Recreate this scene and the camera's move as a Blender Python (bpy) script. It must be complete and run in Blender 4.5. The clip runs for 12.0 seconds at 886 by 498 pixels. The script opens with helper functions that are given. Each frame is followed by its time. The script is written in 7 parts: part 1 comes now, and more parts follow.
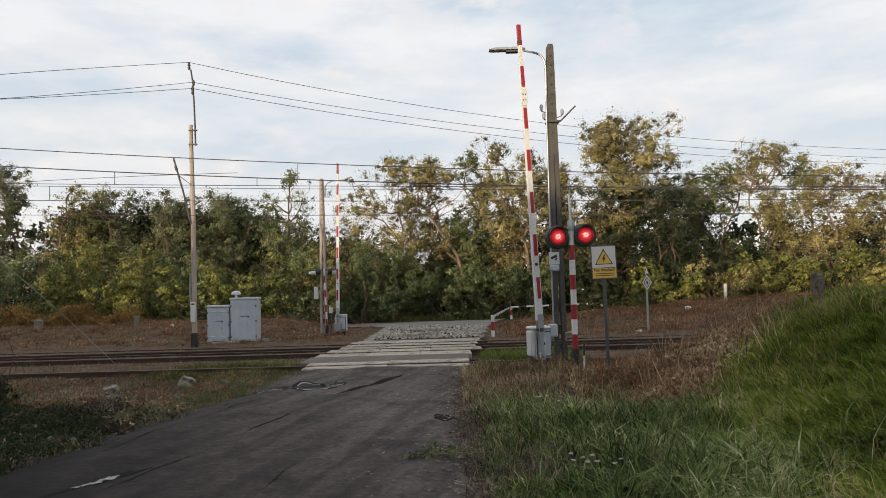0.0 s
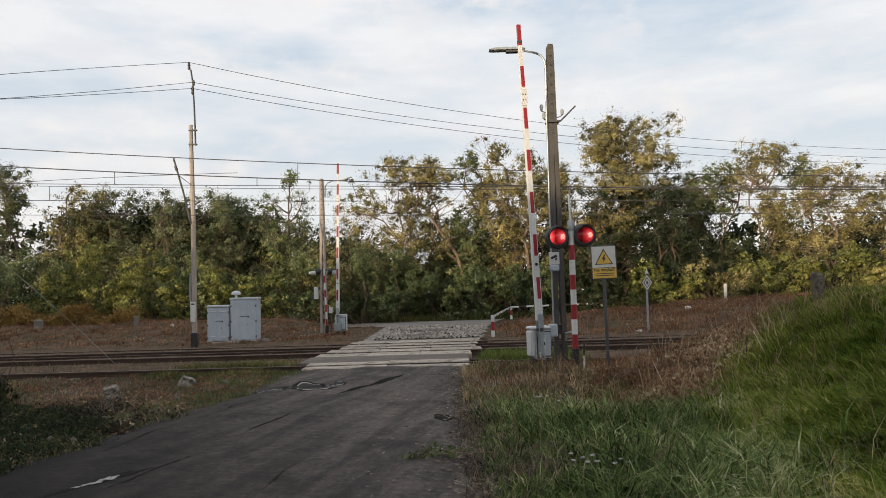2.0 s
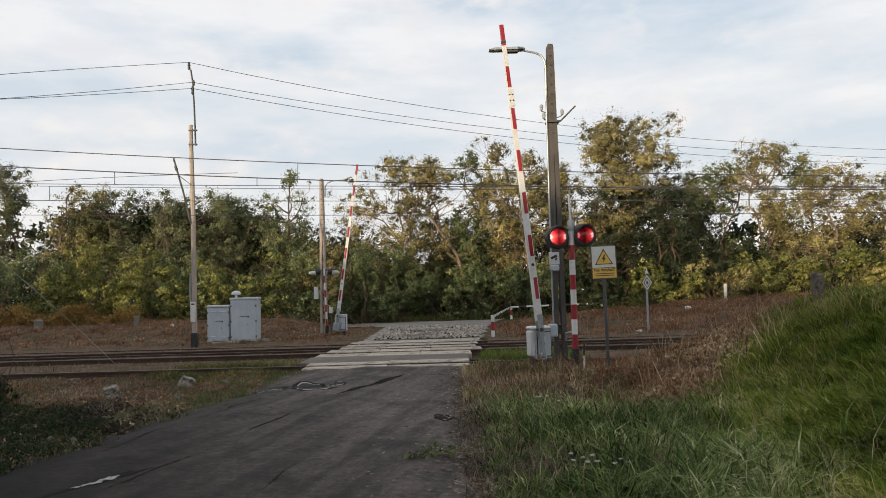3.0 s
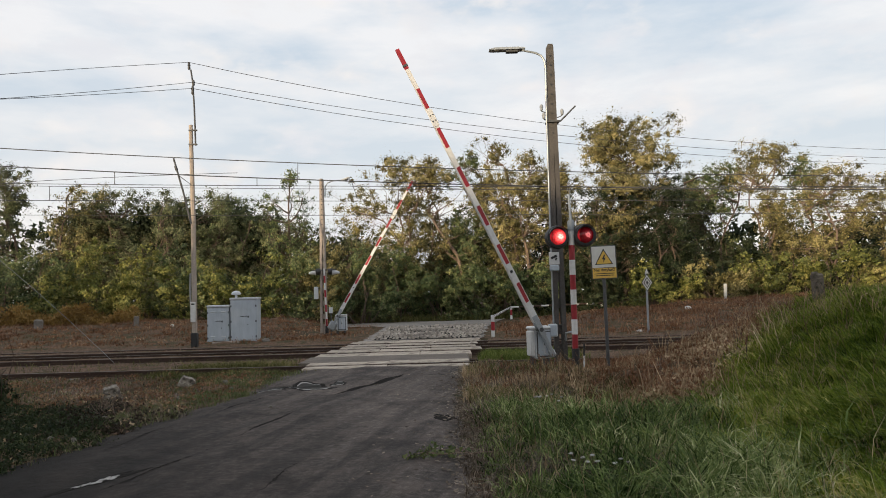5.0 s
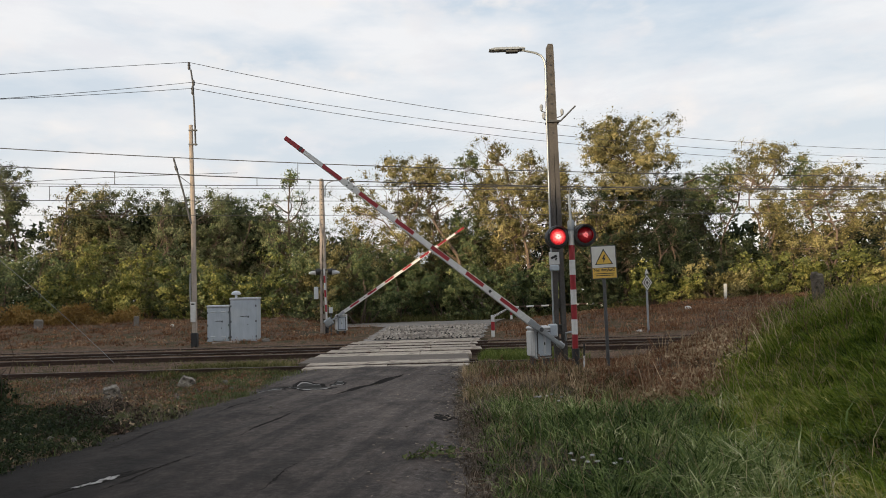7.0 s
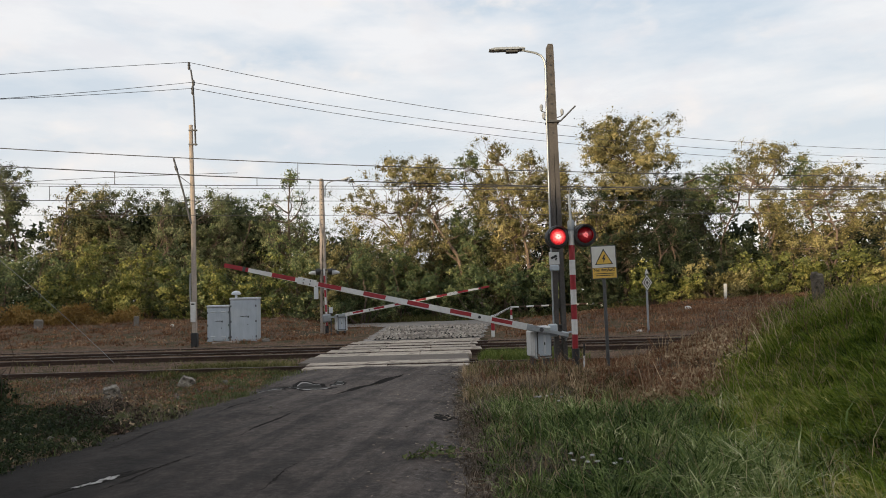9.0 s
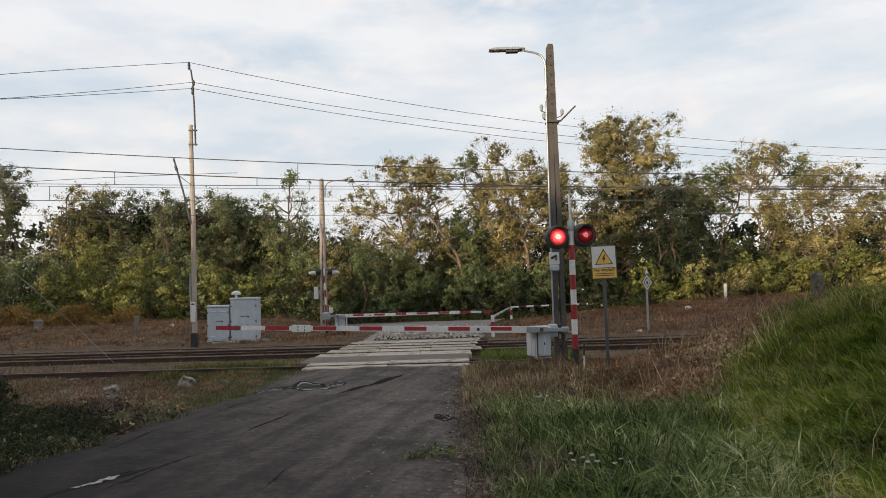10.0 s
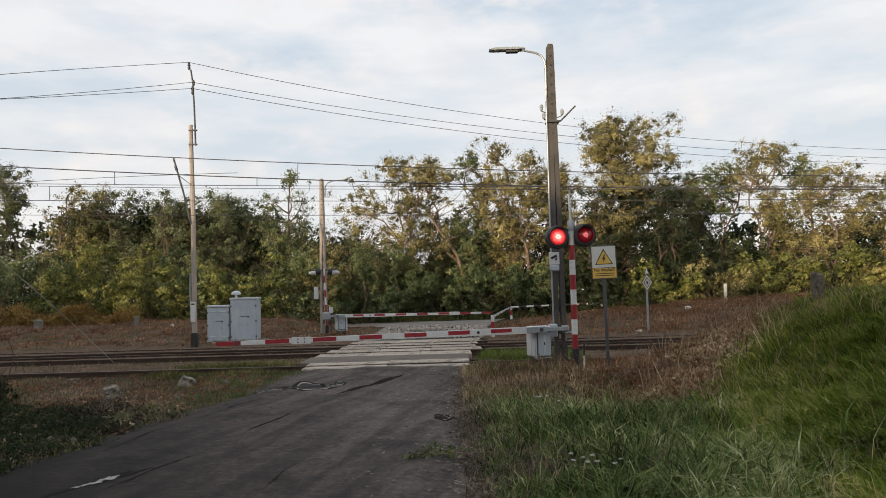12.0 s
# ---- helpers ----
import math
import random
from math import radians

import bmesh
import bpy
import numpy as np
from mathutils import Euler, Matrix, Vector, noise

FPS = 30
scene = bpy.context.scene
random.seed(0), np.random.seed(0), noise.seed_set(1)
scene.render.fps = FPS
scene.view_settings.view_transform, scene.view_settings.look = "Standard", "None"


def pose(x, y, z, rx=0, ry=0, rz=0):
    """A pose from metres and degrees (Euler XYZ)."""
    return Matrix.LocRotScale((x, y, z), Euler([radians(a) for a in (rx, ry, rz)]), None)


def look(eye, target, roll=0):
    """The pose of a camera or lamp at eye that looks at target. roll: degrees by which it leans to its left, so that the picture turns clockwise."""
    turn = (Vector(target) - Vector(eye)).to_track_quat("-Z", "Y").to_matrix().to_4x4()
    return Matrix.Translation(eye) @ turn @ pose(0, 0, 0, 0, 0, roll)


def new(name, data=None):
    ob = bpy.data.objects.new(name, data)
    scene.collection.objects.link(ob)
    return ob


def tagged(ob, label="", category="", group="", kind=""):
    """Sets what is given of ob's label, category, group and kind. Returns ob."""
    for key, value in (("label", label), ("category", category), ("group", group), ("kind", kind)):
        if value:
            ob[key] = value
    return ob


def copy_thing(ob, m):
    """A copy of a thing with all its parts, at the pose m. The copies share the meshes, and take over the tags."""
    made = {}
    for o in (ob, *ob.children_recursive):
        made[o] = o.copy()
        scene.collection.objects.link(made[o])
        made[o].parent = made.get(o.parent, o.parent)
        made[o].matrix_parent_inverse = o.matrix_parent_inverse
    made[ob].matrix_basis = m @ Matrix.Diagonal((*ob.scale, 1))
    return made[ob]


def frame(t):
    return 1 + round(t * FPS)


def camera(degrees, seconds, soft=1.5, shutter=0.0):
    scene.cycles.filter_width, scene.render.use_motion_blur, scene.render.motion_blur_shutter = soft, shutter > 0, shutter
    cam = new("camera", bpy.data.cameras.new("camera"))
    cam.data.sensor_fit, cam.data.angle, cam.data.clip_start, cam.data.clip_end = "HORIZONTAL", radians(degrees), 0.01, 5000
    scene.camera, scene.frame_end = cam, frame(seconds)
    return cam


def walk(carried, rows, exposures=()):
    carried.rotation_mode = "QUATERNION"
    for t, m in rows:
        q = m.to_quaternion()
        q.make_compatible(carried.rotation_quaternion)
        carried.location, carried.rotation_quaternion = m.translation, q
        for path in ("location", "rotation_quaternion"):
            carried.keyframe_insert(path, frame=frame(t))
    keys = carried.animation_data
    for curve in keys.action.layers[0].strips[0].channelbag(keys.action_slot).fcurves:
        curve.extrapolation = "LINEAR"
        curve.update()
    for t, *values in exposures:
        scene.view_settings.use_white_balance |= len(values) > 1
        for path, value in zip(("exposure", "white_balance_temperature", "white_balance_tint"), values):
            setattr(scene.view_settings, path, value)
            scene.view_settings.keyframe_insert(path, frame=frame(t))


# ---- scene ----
# ---- camera and its stand ----
cam = camera(61.99, 12.0, soft=0.9)
EYE = (0.0, 0.0, 1.8)
AIM = (0.0, 10.0, 1.8 + 10.0 * 79 / 1305)
walk(cam, [(0.0, look(EYE, AIM, -1.6)), (12.0, look(EYE, AIM, -1.6))], exposures=((0.0, 0.0), (12.0, 0.0)))

# ---- daylight: evening sky with thin cloud, low sun behind the viewer's left shoulder ----
SUN_EL, SUN_AZ = radians(5.5), radians(217)
world = bpy.data.worlds.new("evening_sky")
scene.world = world
world.use_nodes = True
wn, wl = world.node_tree.nodes, world.node_tree.links
wn.clear()
w_out = wn.new("ShaderNodeOutputWorld")
w_bg = wn.new("ShaderNodeBackground")
w_bg.inputs["Strength"].default_value = 0.1
w_sky = wn.new("ShaderNodeTexSky")
w_sky.sky_type = "NISHITA"
w_sky.sun_disc = False
w_sky.sun_elevation, w_sky.sun_rotation = SUN_EL, SUN_AZ
w_sky.air_density, w_sky.dust_density, w_sky.ozone_density = 1.0, 1.0, 1.0
w_tc = wn.new("ShaderNodeTexCoord")
w_map = wn.new("ShaderNodeMapping")
w_map.inputs["Scale"].default_value = (1.6, 1.6, 6.0)
w_map.inputs["Location"].default_value = (0.35, 0.2, 0.4)
w_noise = wn.new("ShaderNodeTexNoise")
w_noise.inputs["Scale"].default_value = 2.2
w_noise.inputs["Detail"].default_value = 7
w_noise.inputs["Roughness"].default_value = 0.55
w_ramp = wn.new("ShaderNodeValToRGB")
w_ramp.color_ramp.elements[0].position, w_ramp.color_ramp.elements[1].position = 0.36, 0.62
w_ramp.color_ramp.elements[0].color = (6.6, 7.6, 8.7, 1)
w_ramp.color_ramp.elements[1].color = (9.9, 9.9, 10.1, 1)
w_sep = wn.new("ShaderNodeSeparateXYZ")
w_low = wn.new("ShaderNodeMapRange")
w_low.inputs["From Min"].default_value, w_low.inputs["From Max"].default_value = 0.0, 0.35
w_low.inputs["To Min"].default_value, w_low.inputs["To Max"].default_value = 0.55, 0.0
w_hor = wn.new("ShaderNodeMix")
w_hor.data_type = "RGBA"
w_hor.inputs["B"].default_value = (9.8, 9.5, 9.1, 1)
w_mix = wn.new("ShaderNodeMix")
w_mix.data_type = "RGBA"
w_mix.inputs["Factor"].default_value = 0.88
wl.new(w_tc.outputs["Generated"], w_map.inputs["Vector"])
wl.new(w_map.outputs["Vector"], w_noise.inputs["Vector"])
wl.new(w_noise.outputs["Fac"], w_ramp.inputs["Fac"])
wl.new(w_tc.outputs["Generated"], w_sep.inputs["Vector"])
wl.new(w_sep.outputs["Z"], w_low.inputs["Value"])
wl.new(w_low.outputs["Result"], w_hor.inputs["Factor"])
wl.new(w_ramp.outputs["Color"], w_hor.inputs["A"])
wl.new(w_sky.outputs["Color"], w_mix.inputs["A"])
wl.new(w_hor.outputs["Result"], w_mix.inputs["B"])
wl.new(w_mix.outputs["Result"], w_bg.inputs["Color"])
wl.new(w_bg.outputs["Background"], w_out.inputs["Surface"])

sun = new("sun", bpy.data.lights.new("sun", "SUN"))
sun.data.energy, sun.data.angle, sun.data.color = 5.0, radians(0.6), (1.0, 0.80, 0.54)
TO_SUN = Vector((math.sin(SUN_AZ) * math.cos(SUN_EL), math.cos(SUN_AZ) * math.cos(SUN_EL), math.sin(SUN_EL)))
sun.matrix_world = look(TO_SUN * 60, (0, 0, 0))


# ---- materials ----
def nodes_of(name):
    m = bpy.data.materials.new(name)
    m.use_nodes = True
    nt = m.node_tree
    return m, nt.nodes, nt.links, nt.nodes["Principled BSDF"]


def ramp_node(n, stops):
    r = n.new("ShaderNodeValToRGB")
    els = r.color_ramp.elements
    while len(els) < len(stops):
        els.new(0.5)
    for e, (p, c) in zip(els, stops):
        e.position, e.color = p, (*c, 1)
    return r


def noise_node(n, l, vec, scale, detail=5, rough=0.55, stretch=None):
    if stretch:
        mp = n.new("ShaderNodeMapping")
        mp.inputs["Scale"].default_value = stretch
        l.new(vec, mp.inputs["Vector"])
        vec = mp.outputs["Vector"]
    t = n.new("ShaderNodeTexNoise")
    t.inputs["Scale"].default_value, t.inputs["Detail"].default_value, t.inputs["Roughness"].default_value = scale, detail, rough
    l.new(vec, t.inputs["Vector"])
    return t.outputs["Fac"]


def mix_colour(n, l, fac, a, b, blend="MIX"):
    mx = n.new("ShaderNodeMix")
    mx.data_type, mx.blend_type = "RGBA", blend
    for key, v in (("Factor", fac), ("A", a), ("B", b)):
        if isinstance(v, (float, int)):
            mx.inputs[key].default_value = v
        elif isinstance(v, tuple):
            mx.inputs[key].default_value = (*v, 1)
        else:
            l.new(v, mx.inputs[key])
    return mx.outputs["Result"]


def surface(name, dark, light, grain=30.0, patch=1.2, rough=0.8, metal=0.0, bump=0.3, stain=None, stain_at=0.62, spread=0.0, stretch=None):
    """Two-scale weathered surface; spread varies the tone from piece to piece."""
    m, n, l, b = nodes_of(name)
    tc = n.new("ShaderNodeTexCoord")
    vec = tc.outputs["Object"]
    fine = noise_node(n, l, vec, grain, 6, 0.6, stretch)
    wide = noise_node(n, l, vec, patch, 4, 0.6)
    rp = ramp_node(n, [(0.3, dark), (0.72, light)])
    add = n.new("ShaderNodeMath")
    add.operation = "MULTIPLY_ADD"
    l.new(fine, add.inputs[0])
    add.inputs[1].default_value = 0.55
    half = n.new("ShaderNodeMath")
    half.operation = "MULTIPLY"
    l.new(wide, half.inputs[0])
    half.inputs[1].default_value = 0.45
    l.new(half.outputs[0], add.inputs[2])
    l.new(add.outputs[0], rp.inputs["Fac"])
    col = rp.outputs["Color"]
    if stain:
        sm = n.new("ShaderNodeMapRange")
        sm.inputs["From Min"].default_value, sm.inputs["From Max"].default_value = stain_at - 0.07, stain_at + 0.1
        l.new(noise_node(n, l, vec, patch * 2.7, 6, 0.65), sm.inputs["Value"])
        col = mix_colour(n, l, sm.outputs["Result"], col, stain)
    if spread:
        oi = n.new("ShaderNodeObjectInfo")
        vr = n.new("ShaderNodeMapRange")
        vr.inputs["To Min"].default_value, vr.inputs["To Max"].default_value = 1 - spread, 1 + spread
        l.new(oi.outputs["Random"], vr.inputs["Value"])
        hs = n.new("ShaderNodeHueSaturation")
        l.new(vr.outputs["Result"], hs.inputs["Value"])
        l.new(col, hs.inputs["Color"])
        col = hs.outputs["Color"]
    l.new(col, b.inputs["Base Color"])
    b.inputs["Roughness"].default_value, b.inputs["Metallic"].default_value = rough, metal
    if bump:
        bp = n.new("ShaderNodeBump")
        bp.inputs["Strength"].default_value, bp.inputs["Distance"].default_value = bump, 0.02
        l.new(fine, bp.inputs["Height"])
        l.new(bp.outputs["Normal"], b.inputs["Normal"])
    return m


def foliage(name, stops, sheen=0.25, tuft=0.0):
    """Leaves or blades: tone by the leaf, by the tuft and by the stand, some light through them."""
    m, n, l, b = nodes_of(name)
    geo = n.new("ShaderNodeNewGeometry")
    oi = n.new("ShaderNodeObjectInfo")
    tc = n.new("ShaderNodeTexCoord")
    wide = noise_node(n, l, tc.outputs["Object"], 0.55, 3, 0.5)
    fac = n.new("ShaderNodeMath")
    fac.operation = "MULTIPLY_ADD"
    l.new(geo.outputs["Random Per Island"], fac.inputs[0])
    fac.inputs[1].default_value = 0.5
    sh = n.new("ShaderNodeMapRange")
    sh.inputs["From Min"].default_value, sh.inputs["From Max"].default_value = 0.3, 0.7
    sh.inputs["To Min"].default_value, sh.inputs["To Max"].default_value = 0.0, 0.5
    l.new(wide, sh.inputs["Value"])
    l.new(sh.outputs["Result"], fac.inputs[2])
    tone = fac.outputs[0]
    if tuft:
        tf = n.new("ShaderNodeMapRange")
        tf.inputs["From Min"].default_value, tf.inputs["From Max"].default_value = 0.3, 0.7
        tf.inputs["To Min"].default_value, tf.inputs["To Max"].default_value = -tuft, tuft
        l.new(noise_node(n, l, tc.outputs["Object"], 4.0, 3, 0.6), tf.inputs["Value"])
        ad = n.new("ShaderNodeMath")
        l.new(tone, ad.inputs[0])
        l.new(tf.outputs["Result"], ad.inputs[1])
        tone = ad.outputs[0]
    rp = ramp_node(n, stops)
    l.new(tone, rp.inputs["Fac"])
    l.new(rp.outputs["Color"], b.inputs["Base Color"])
    b.inputs["Roughness"].default_value = 0.55
    b.inputs["Specular IOR Level"].default_value = sheen
    tr = n.new("ShaderNodeBsdfTranslucent")
    l.new(rp.outputs["Color"], tr.inputs["Color"])
    ms = n.new("ShaderNodeMixShader")
    ms.inputs["Fac"].default_value = 0.24
    l.new(b.outputs["BSDF"], ms.inputs[1])
    l.new(tr.outputs["BSDF"], ms.inputs[2])
    l.new(ms.outputs["Shader"], n["Material Output"].inputs["Surface"])
    return m


def soil_material():
    m, n, l, b = nodes_of("verge_soil")
    tc = n.new("ShaderNodeTexCoord")
    vec = tc.outputs["Object"]
    fine = noise_node(n, l, vec, 14, 8, 0.7)
    mid = noise_node(n, l, vec, 1.6, 6, 0.65)
    wide = noise_node(n, l, vec, 0.16, 4, 0.6)
    soil = ramp_node(n, [(0.30, (0.036, 0.021, 0.014)), (0.5, (0.14, 0.083, 0.053)), (0.72, (0.33, 0.21, 0.14))])
    l.new(fine, soil.inputs["Fac"])
    turf = ramp_node(n, [(0.25, (0.016, 0.020, 0.008)), (0.55, (0.050, 0.052, 0.022)), (0.8, (0.10, 0.085, 0.045))])
    l.new(fine, turf.inputs["Fac"])
    f1 = n.new("ShaderNodeMapRange")
    f1.inputs["From Min"].default_value, f1.inputs["From Max"].default_value = 0.42, 0.62
    l.new(mid, f1.inputs["Value"])
    c1 = mix_colour(n, l, f1.outputs["Result"], soil.outputs["Color"], turf.outputs["Color"])
    f2 = n.new("ShaderNodeMapRange")
    f2.inputs["From Min"].default_value, f2.inputs["From Max"].default_value = 0.45, 0.65
    l.new(wide, f2.inputs["Value"])
    red = mix_colour(n, l, 0.5, c1, (0.085, 0.054, 0.038))
    c2 = mix_colour(n, l, f2.outputs["Result"], c1, red)
    l.new(c2, b.inputs["Base Color"])
    b.inputs["Roughness"].default_value = 0.95
    b.inputs["Specular IOR Level"].default_value = 0.15
    bp = n.new("ShaderNodeBump")
    bp.inputs["Strength"].default_value, bp.inputs["Distance"].default_value = 0.8, 0.05
    l.new(fine, bp.inputs["Height"])
    l.new(bp.outputs["Normal"], b.inputs["Normal"])
    return m


def road_material():
    """Old dusty asphalt with damp dark wheel tracks along the road and pale dust; darker towards the near left."""
    m, n, l, b = nodes_of("worn_asphalt")
    tc = n.new("ShaderNodeTexCoord")
    vec = tc.outputs["Object"]
    grit = noise_node(n, l, vec, 70, 6, 0.75)
    mid = noise_node(n, l, vec, 2.6, 7, 0.68)
    turned = n.new("ShaderNodeMapping")
    turned.inputs["Rotation"].default_value = (0, 0, radians(13))
    l.new(vec, turned.inputs["Vector"])
    streak = noise_node(n, l, turned.outputs["Vector"], 1.0, 6, 0.66, (2.8, 0.20, 1.0))
    base = ramp_node(n, [(0.36, (0.030, 0.025, 0.023)), (0.52, (0.114, 0.096, 0.086)), (0.66, (0.33, 0.284, 0.256))])
    speck = n.new("ShaderNodeMath")
    speck.operation = "MULTIPLY_ADD"
    l.new(noise_node(n, l, vec, 11, 8, 0.75), speck.inputs[0])
    speck.inputs[1].default_value = 0.45
    gh = n.new("ShaderNodeMath")
    gh.operation = "MULTIPLY"
    gh.inputs[1].default_value = 0.55
    l.new(grit, gh.inputs[0])
    l.new(gh.outputs[0], speck.inputs[2])
    l.new(speck.outputs[0], base.inputs["Fac"])
    dust = n.new("ShaderNodeMapRange")
    dust.inputs["From Min"].default_value, dust.inputs["From Max"].default_value = 0.40, 0.68
    dust.inputs["To Max"].default_value = 0.5
    l.new(mid, dust.inputs["Value"])
    c0 = mix_colour(n, l, dust.outputs["Result"], base.outputs["Color"], (0.185, 0.146, 0.124))
    blot = n.new("ShaderNodeMapRange")
    blot.inputs["From Min"].default_value, blot.inputs["From Max"].default_value = 0.50, 0.62
    blot.inputs["To Max"].default_value = 0.5
    l.new(noise_node(n, l, vec, 0.75, 9, 0.72), blot.inputs["Value"])
    c1 = mix_colour(n, l, blot.outputs["Result"], c0, (0.020, 0.019, 0.019))
    damp = n.new("ShaderNodeMapRange")
    damp.inputs["From Min"].default_value, damp.inputs["From Max"].default_value = 0.45, 0.60
    damp.inputs["To Max"].default_value = 0.50
    l.new(streak, damp.inputs["Value"])
    c2 = mix_colour(n, l, damp.outputs["Result"], c1, (0.017, 0.0165, 0.017))
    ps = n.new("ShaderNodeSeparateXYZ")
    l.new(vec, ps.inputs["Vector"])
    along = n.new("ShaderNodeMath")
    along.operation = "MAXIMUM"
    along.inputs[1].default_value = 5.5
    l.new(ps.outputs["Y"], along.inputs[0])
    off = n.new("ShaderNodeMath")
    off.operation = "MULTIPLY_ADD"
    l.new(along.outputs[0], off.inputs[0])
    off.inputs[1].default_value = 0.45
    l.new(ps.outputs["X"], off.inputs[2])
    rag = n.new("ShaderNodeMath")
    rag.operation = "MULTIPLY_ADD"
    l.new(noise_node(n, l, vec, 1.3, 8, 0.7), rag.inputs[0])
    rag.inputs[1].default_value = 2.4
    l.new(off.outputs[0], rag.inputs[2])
    # the wet mask only darkens the lane's colour towards the near left
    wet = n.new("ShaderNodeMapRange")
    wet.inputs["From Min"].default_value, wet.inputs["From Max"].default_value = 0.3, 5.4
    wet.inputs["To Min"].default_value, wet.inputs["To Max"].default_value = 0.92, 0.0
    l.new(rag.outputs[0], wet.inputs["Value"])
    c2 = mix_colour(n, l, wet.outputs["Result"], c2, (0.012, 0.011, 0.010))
    l.new(c2, b.inputs["Base Color"])
    rg = n.new("ShaderNodeMapRange")
    rg.inputs["To Min"].default_value, rg.inputs["To Max"].default_value = 0.95, 0.8
    l.new(damp.outputs["Result"], rg.inputs["Value"])
    l.new(rg.outputs["Result"], b.inputs["Roughness"])
    b.inputs["Specular IOR Level"].default_value = 0.12
    bp = n.new("ShaderNodeBump")
    bp.inputs["Strength"].default_value, bp.inputs["Distance"].default_value = 0.7, 0.012
    l.new(grit, bp.inputs["Height"])
    bp2 = n.new("ShaderNodeBump")
    bp2.inputs["Strength"].default_value, bp2.inputs["Distance"].default_value = 0.6, 0.06
    l.new(mid, bp2.inputs["Height"])
    l.new(bp.outputs["Normal"], bp2.inputs["Normal"])
    l.new(bp2.outputs["Normal"], b.inputs["Normal"])
    return m


def water_material():
    m, n, l, b = nodes_of("puddle_water")
    b.inputs["Base Color"].default_value = (0.010, 0.009, 0.008, 1)
    b.inputs["Roughness"].default_value = 0.45
    b.inputs["IOR"].default_value = 1.33
    b.inputs["Specular IOR Level"].default_value = 0.04
    tc = n.new("ShaderNodeTexCoord")
    bp = n.new("ShaderNodeBump")
    bp.inputs["Strength"].default_value, bp.inputs["Distance"].default_value = 0.03, 0.004
    l.new(noise_node(n, l, tc.outputs["Object"], 6, 3), bp.inputs["Height"])
    l.new(bp.outputs["Normal"], b.inputs["Normal"])
    return m


def lamp_material(name, core, mid, rim, power, axis):
    """Signal lens glow about the given axis: a hot curl at the centre, deeper red towards the rim."""
    m, n, l, b = nodes_of(name)
    tc = n.new("ShaderNodeTexCoord")
    sq = n.new("ShaderNodeVectorMath")
    sq.operation = "MULTIPLY"
    sq.inputs[1].default_value = (0, 1, 1) if axis == "x" else (1, 0, 1)
    l.new(tc.outputs["Object"], sq.inputs[0])
    ln = n.new("ShaderNodeVectorMath")
    ln.operation = "LENGTH"
    l.new(sq.outputs["Vector"], ln.inputs[0])
    scl = n.new("ShaderNodeMath")
    scl.operation = "DIVIDE"
    l.new(ln.outputs["Value"], scl.inputs[0])
    scl.inputs[1].default_value = 0.17
    ribs = n.new("ShaderNodeMath")
    ribs.operation = "MULTIPLY_ADD"
    l.new(noise_node(n, l, tc.outputs["Object"], 26, 2, 0.5), ribs.inputs[0])
    ribs.inputs[1].default_value = 0.55
    ribs.inputs[2].default_value = -0.275
    mixed = n.new("ShaderNodeMath")
    mixed.operation = "ADD"
    l.new(scl.outputs[0], mixed.inputs[0])
    l.new(ribs.outputs[0], mixed.inputs[1])
    rp = ramp_node(n, [(0.0, mid), (0.10, core), (0.24, core), (0.40, mid), (0.72, rim), (1.0, tuple(0.3 * c for c in rim))])
    l.new(mixed.outputs[0], rp.inputs["Fac"])
    b.inputs["Base Color"].default_value = (0.12, 0.005, 0.006, 1)
    b.inputs["Roughness"].default_value = 0.15
    l.new(rp.outputs["Color"], b.inputs["Emission Color"])
    b.inputs["Emission Strength"].default_value = power
    return m


M = {}
M["soil"] = soil_material()
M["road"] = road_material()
M["water"] = water_material()
M["mud"] = surface("wet_mud", (0.008, 0.007, 0.006), (0.026, 0.022, 0.020), 24, 3, 0.95, bump=0.8)
M["mud"].node_tree.nodes["Principled BSDF"].inputs["Specular IOR Level"].default_value = 0.08
M["sod"] = foliage("track_side_grass", [(0.0, (0.026, 0.032, 0.010)), (0.5, (0.105, 0.108, 0.034)), (1.0, (0.30, 0.26, 0.11))], 0.1, 0.2)
M["fresh"] = foliage("fresh_grass", [(0.0, (0.036, 0.052, 0.011)), (0.5, (0.125, 0.165, 0.034)), (1.0, (0.30, 0.31, 0.10))], 0.12, 0.2)
M["slab"] = surface("crossing_concrete", (0.23, 0.187, 0.146), (0.60, 0.512, 0.412), 13, 0.9, 0.9, bump=0.6, stain=(0.15, 0.115, 0.09), stain_at=0.56, spread=0.16, stretch=(0.22, 1, 1))
M["asphalt_strip"] = surface("strip_asphalt", (0.062, 0.050, 0.041), (0.21, 0.172, 0.14), 26, 1.4, 0.92, bump=0.6)
M["far_road"] = surface("far_asphalt", (0.17, 0.15, 0.135), (0.36, 0.325, 0.29), 30, 0.8, 0.9, bump=0.4, stain=(0.10, 0.09, 0.07))
M["cobble"] = foliage("granite_cobble", [(0.0, (0.13, 0.108, 0.088)), (0.5, (0.36, 0.31, 0.26)), (1.0, (0.68, 0.60, 0.51))])
M["ballast"] = surface("rusty_ballast", (0.042, 0.025, 0.017), (0.26, 0.165, 0.112), 22, 2.0, 0.95, bump=1.0)
M["rail"] = surface("rusty_rail", (0.026, 0.014, 0.009), (0.080, 0.045, 0.030), 30, 2, 0.75, metal=0.2, bump=0.3)
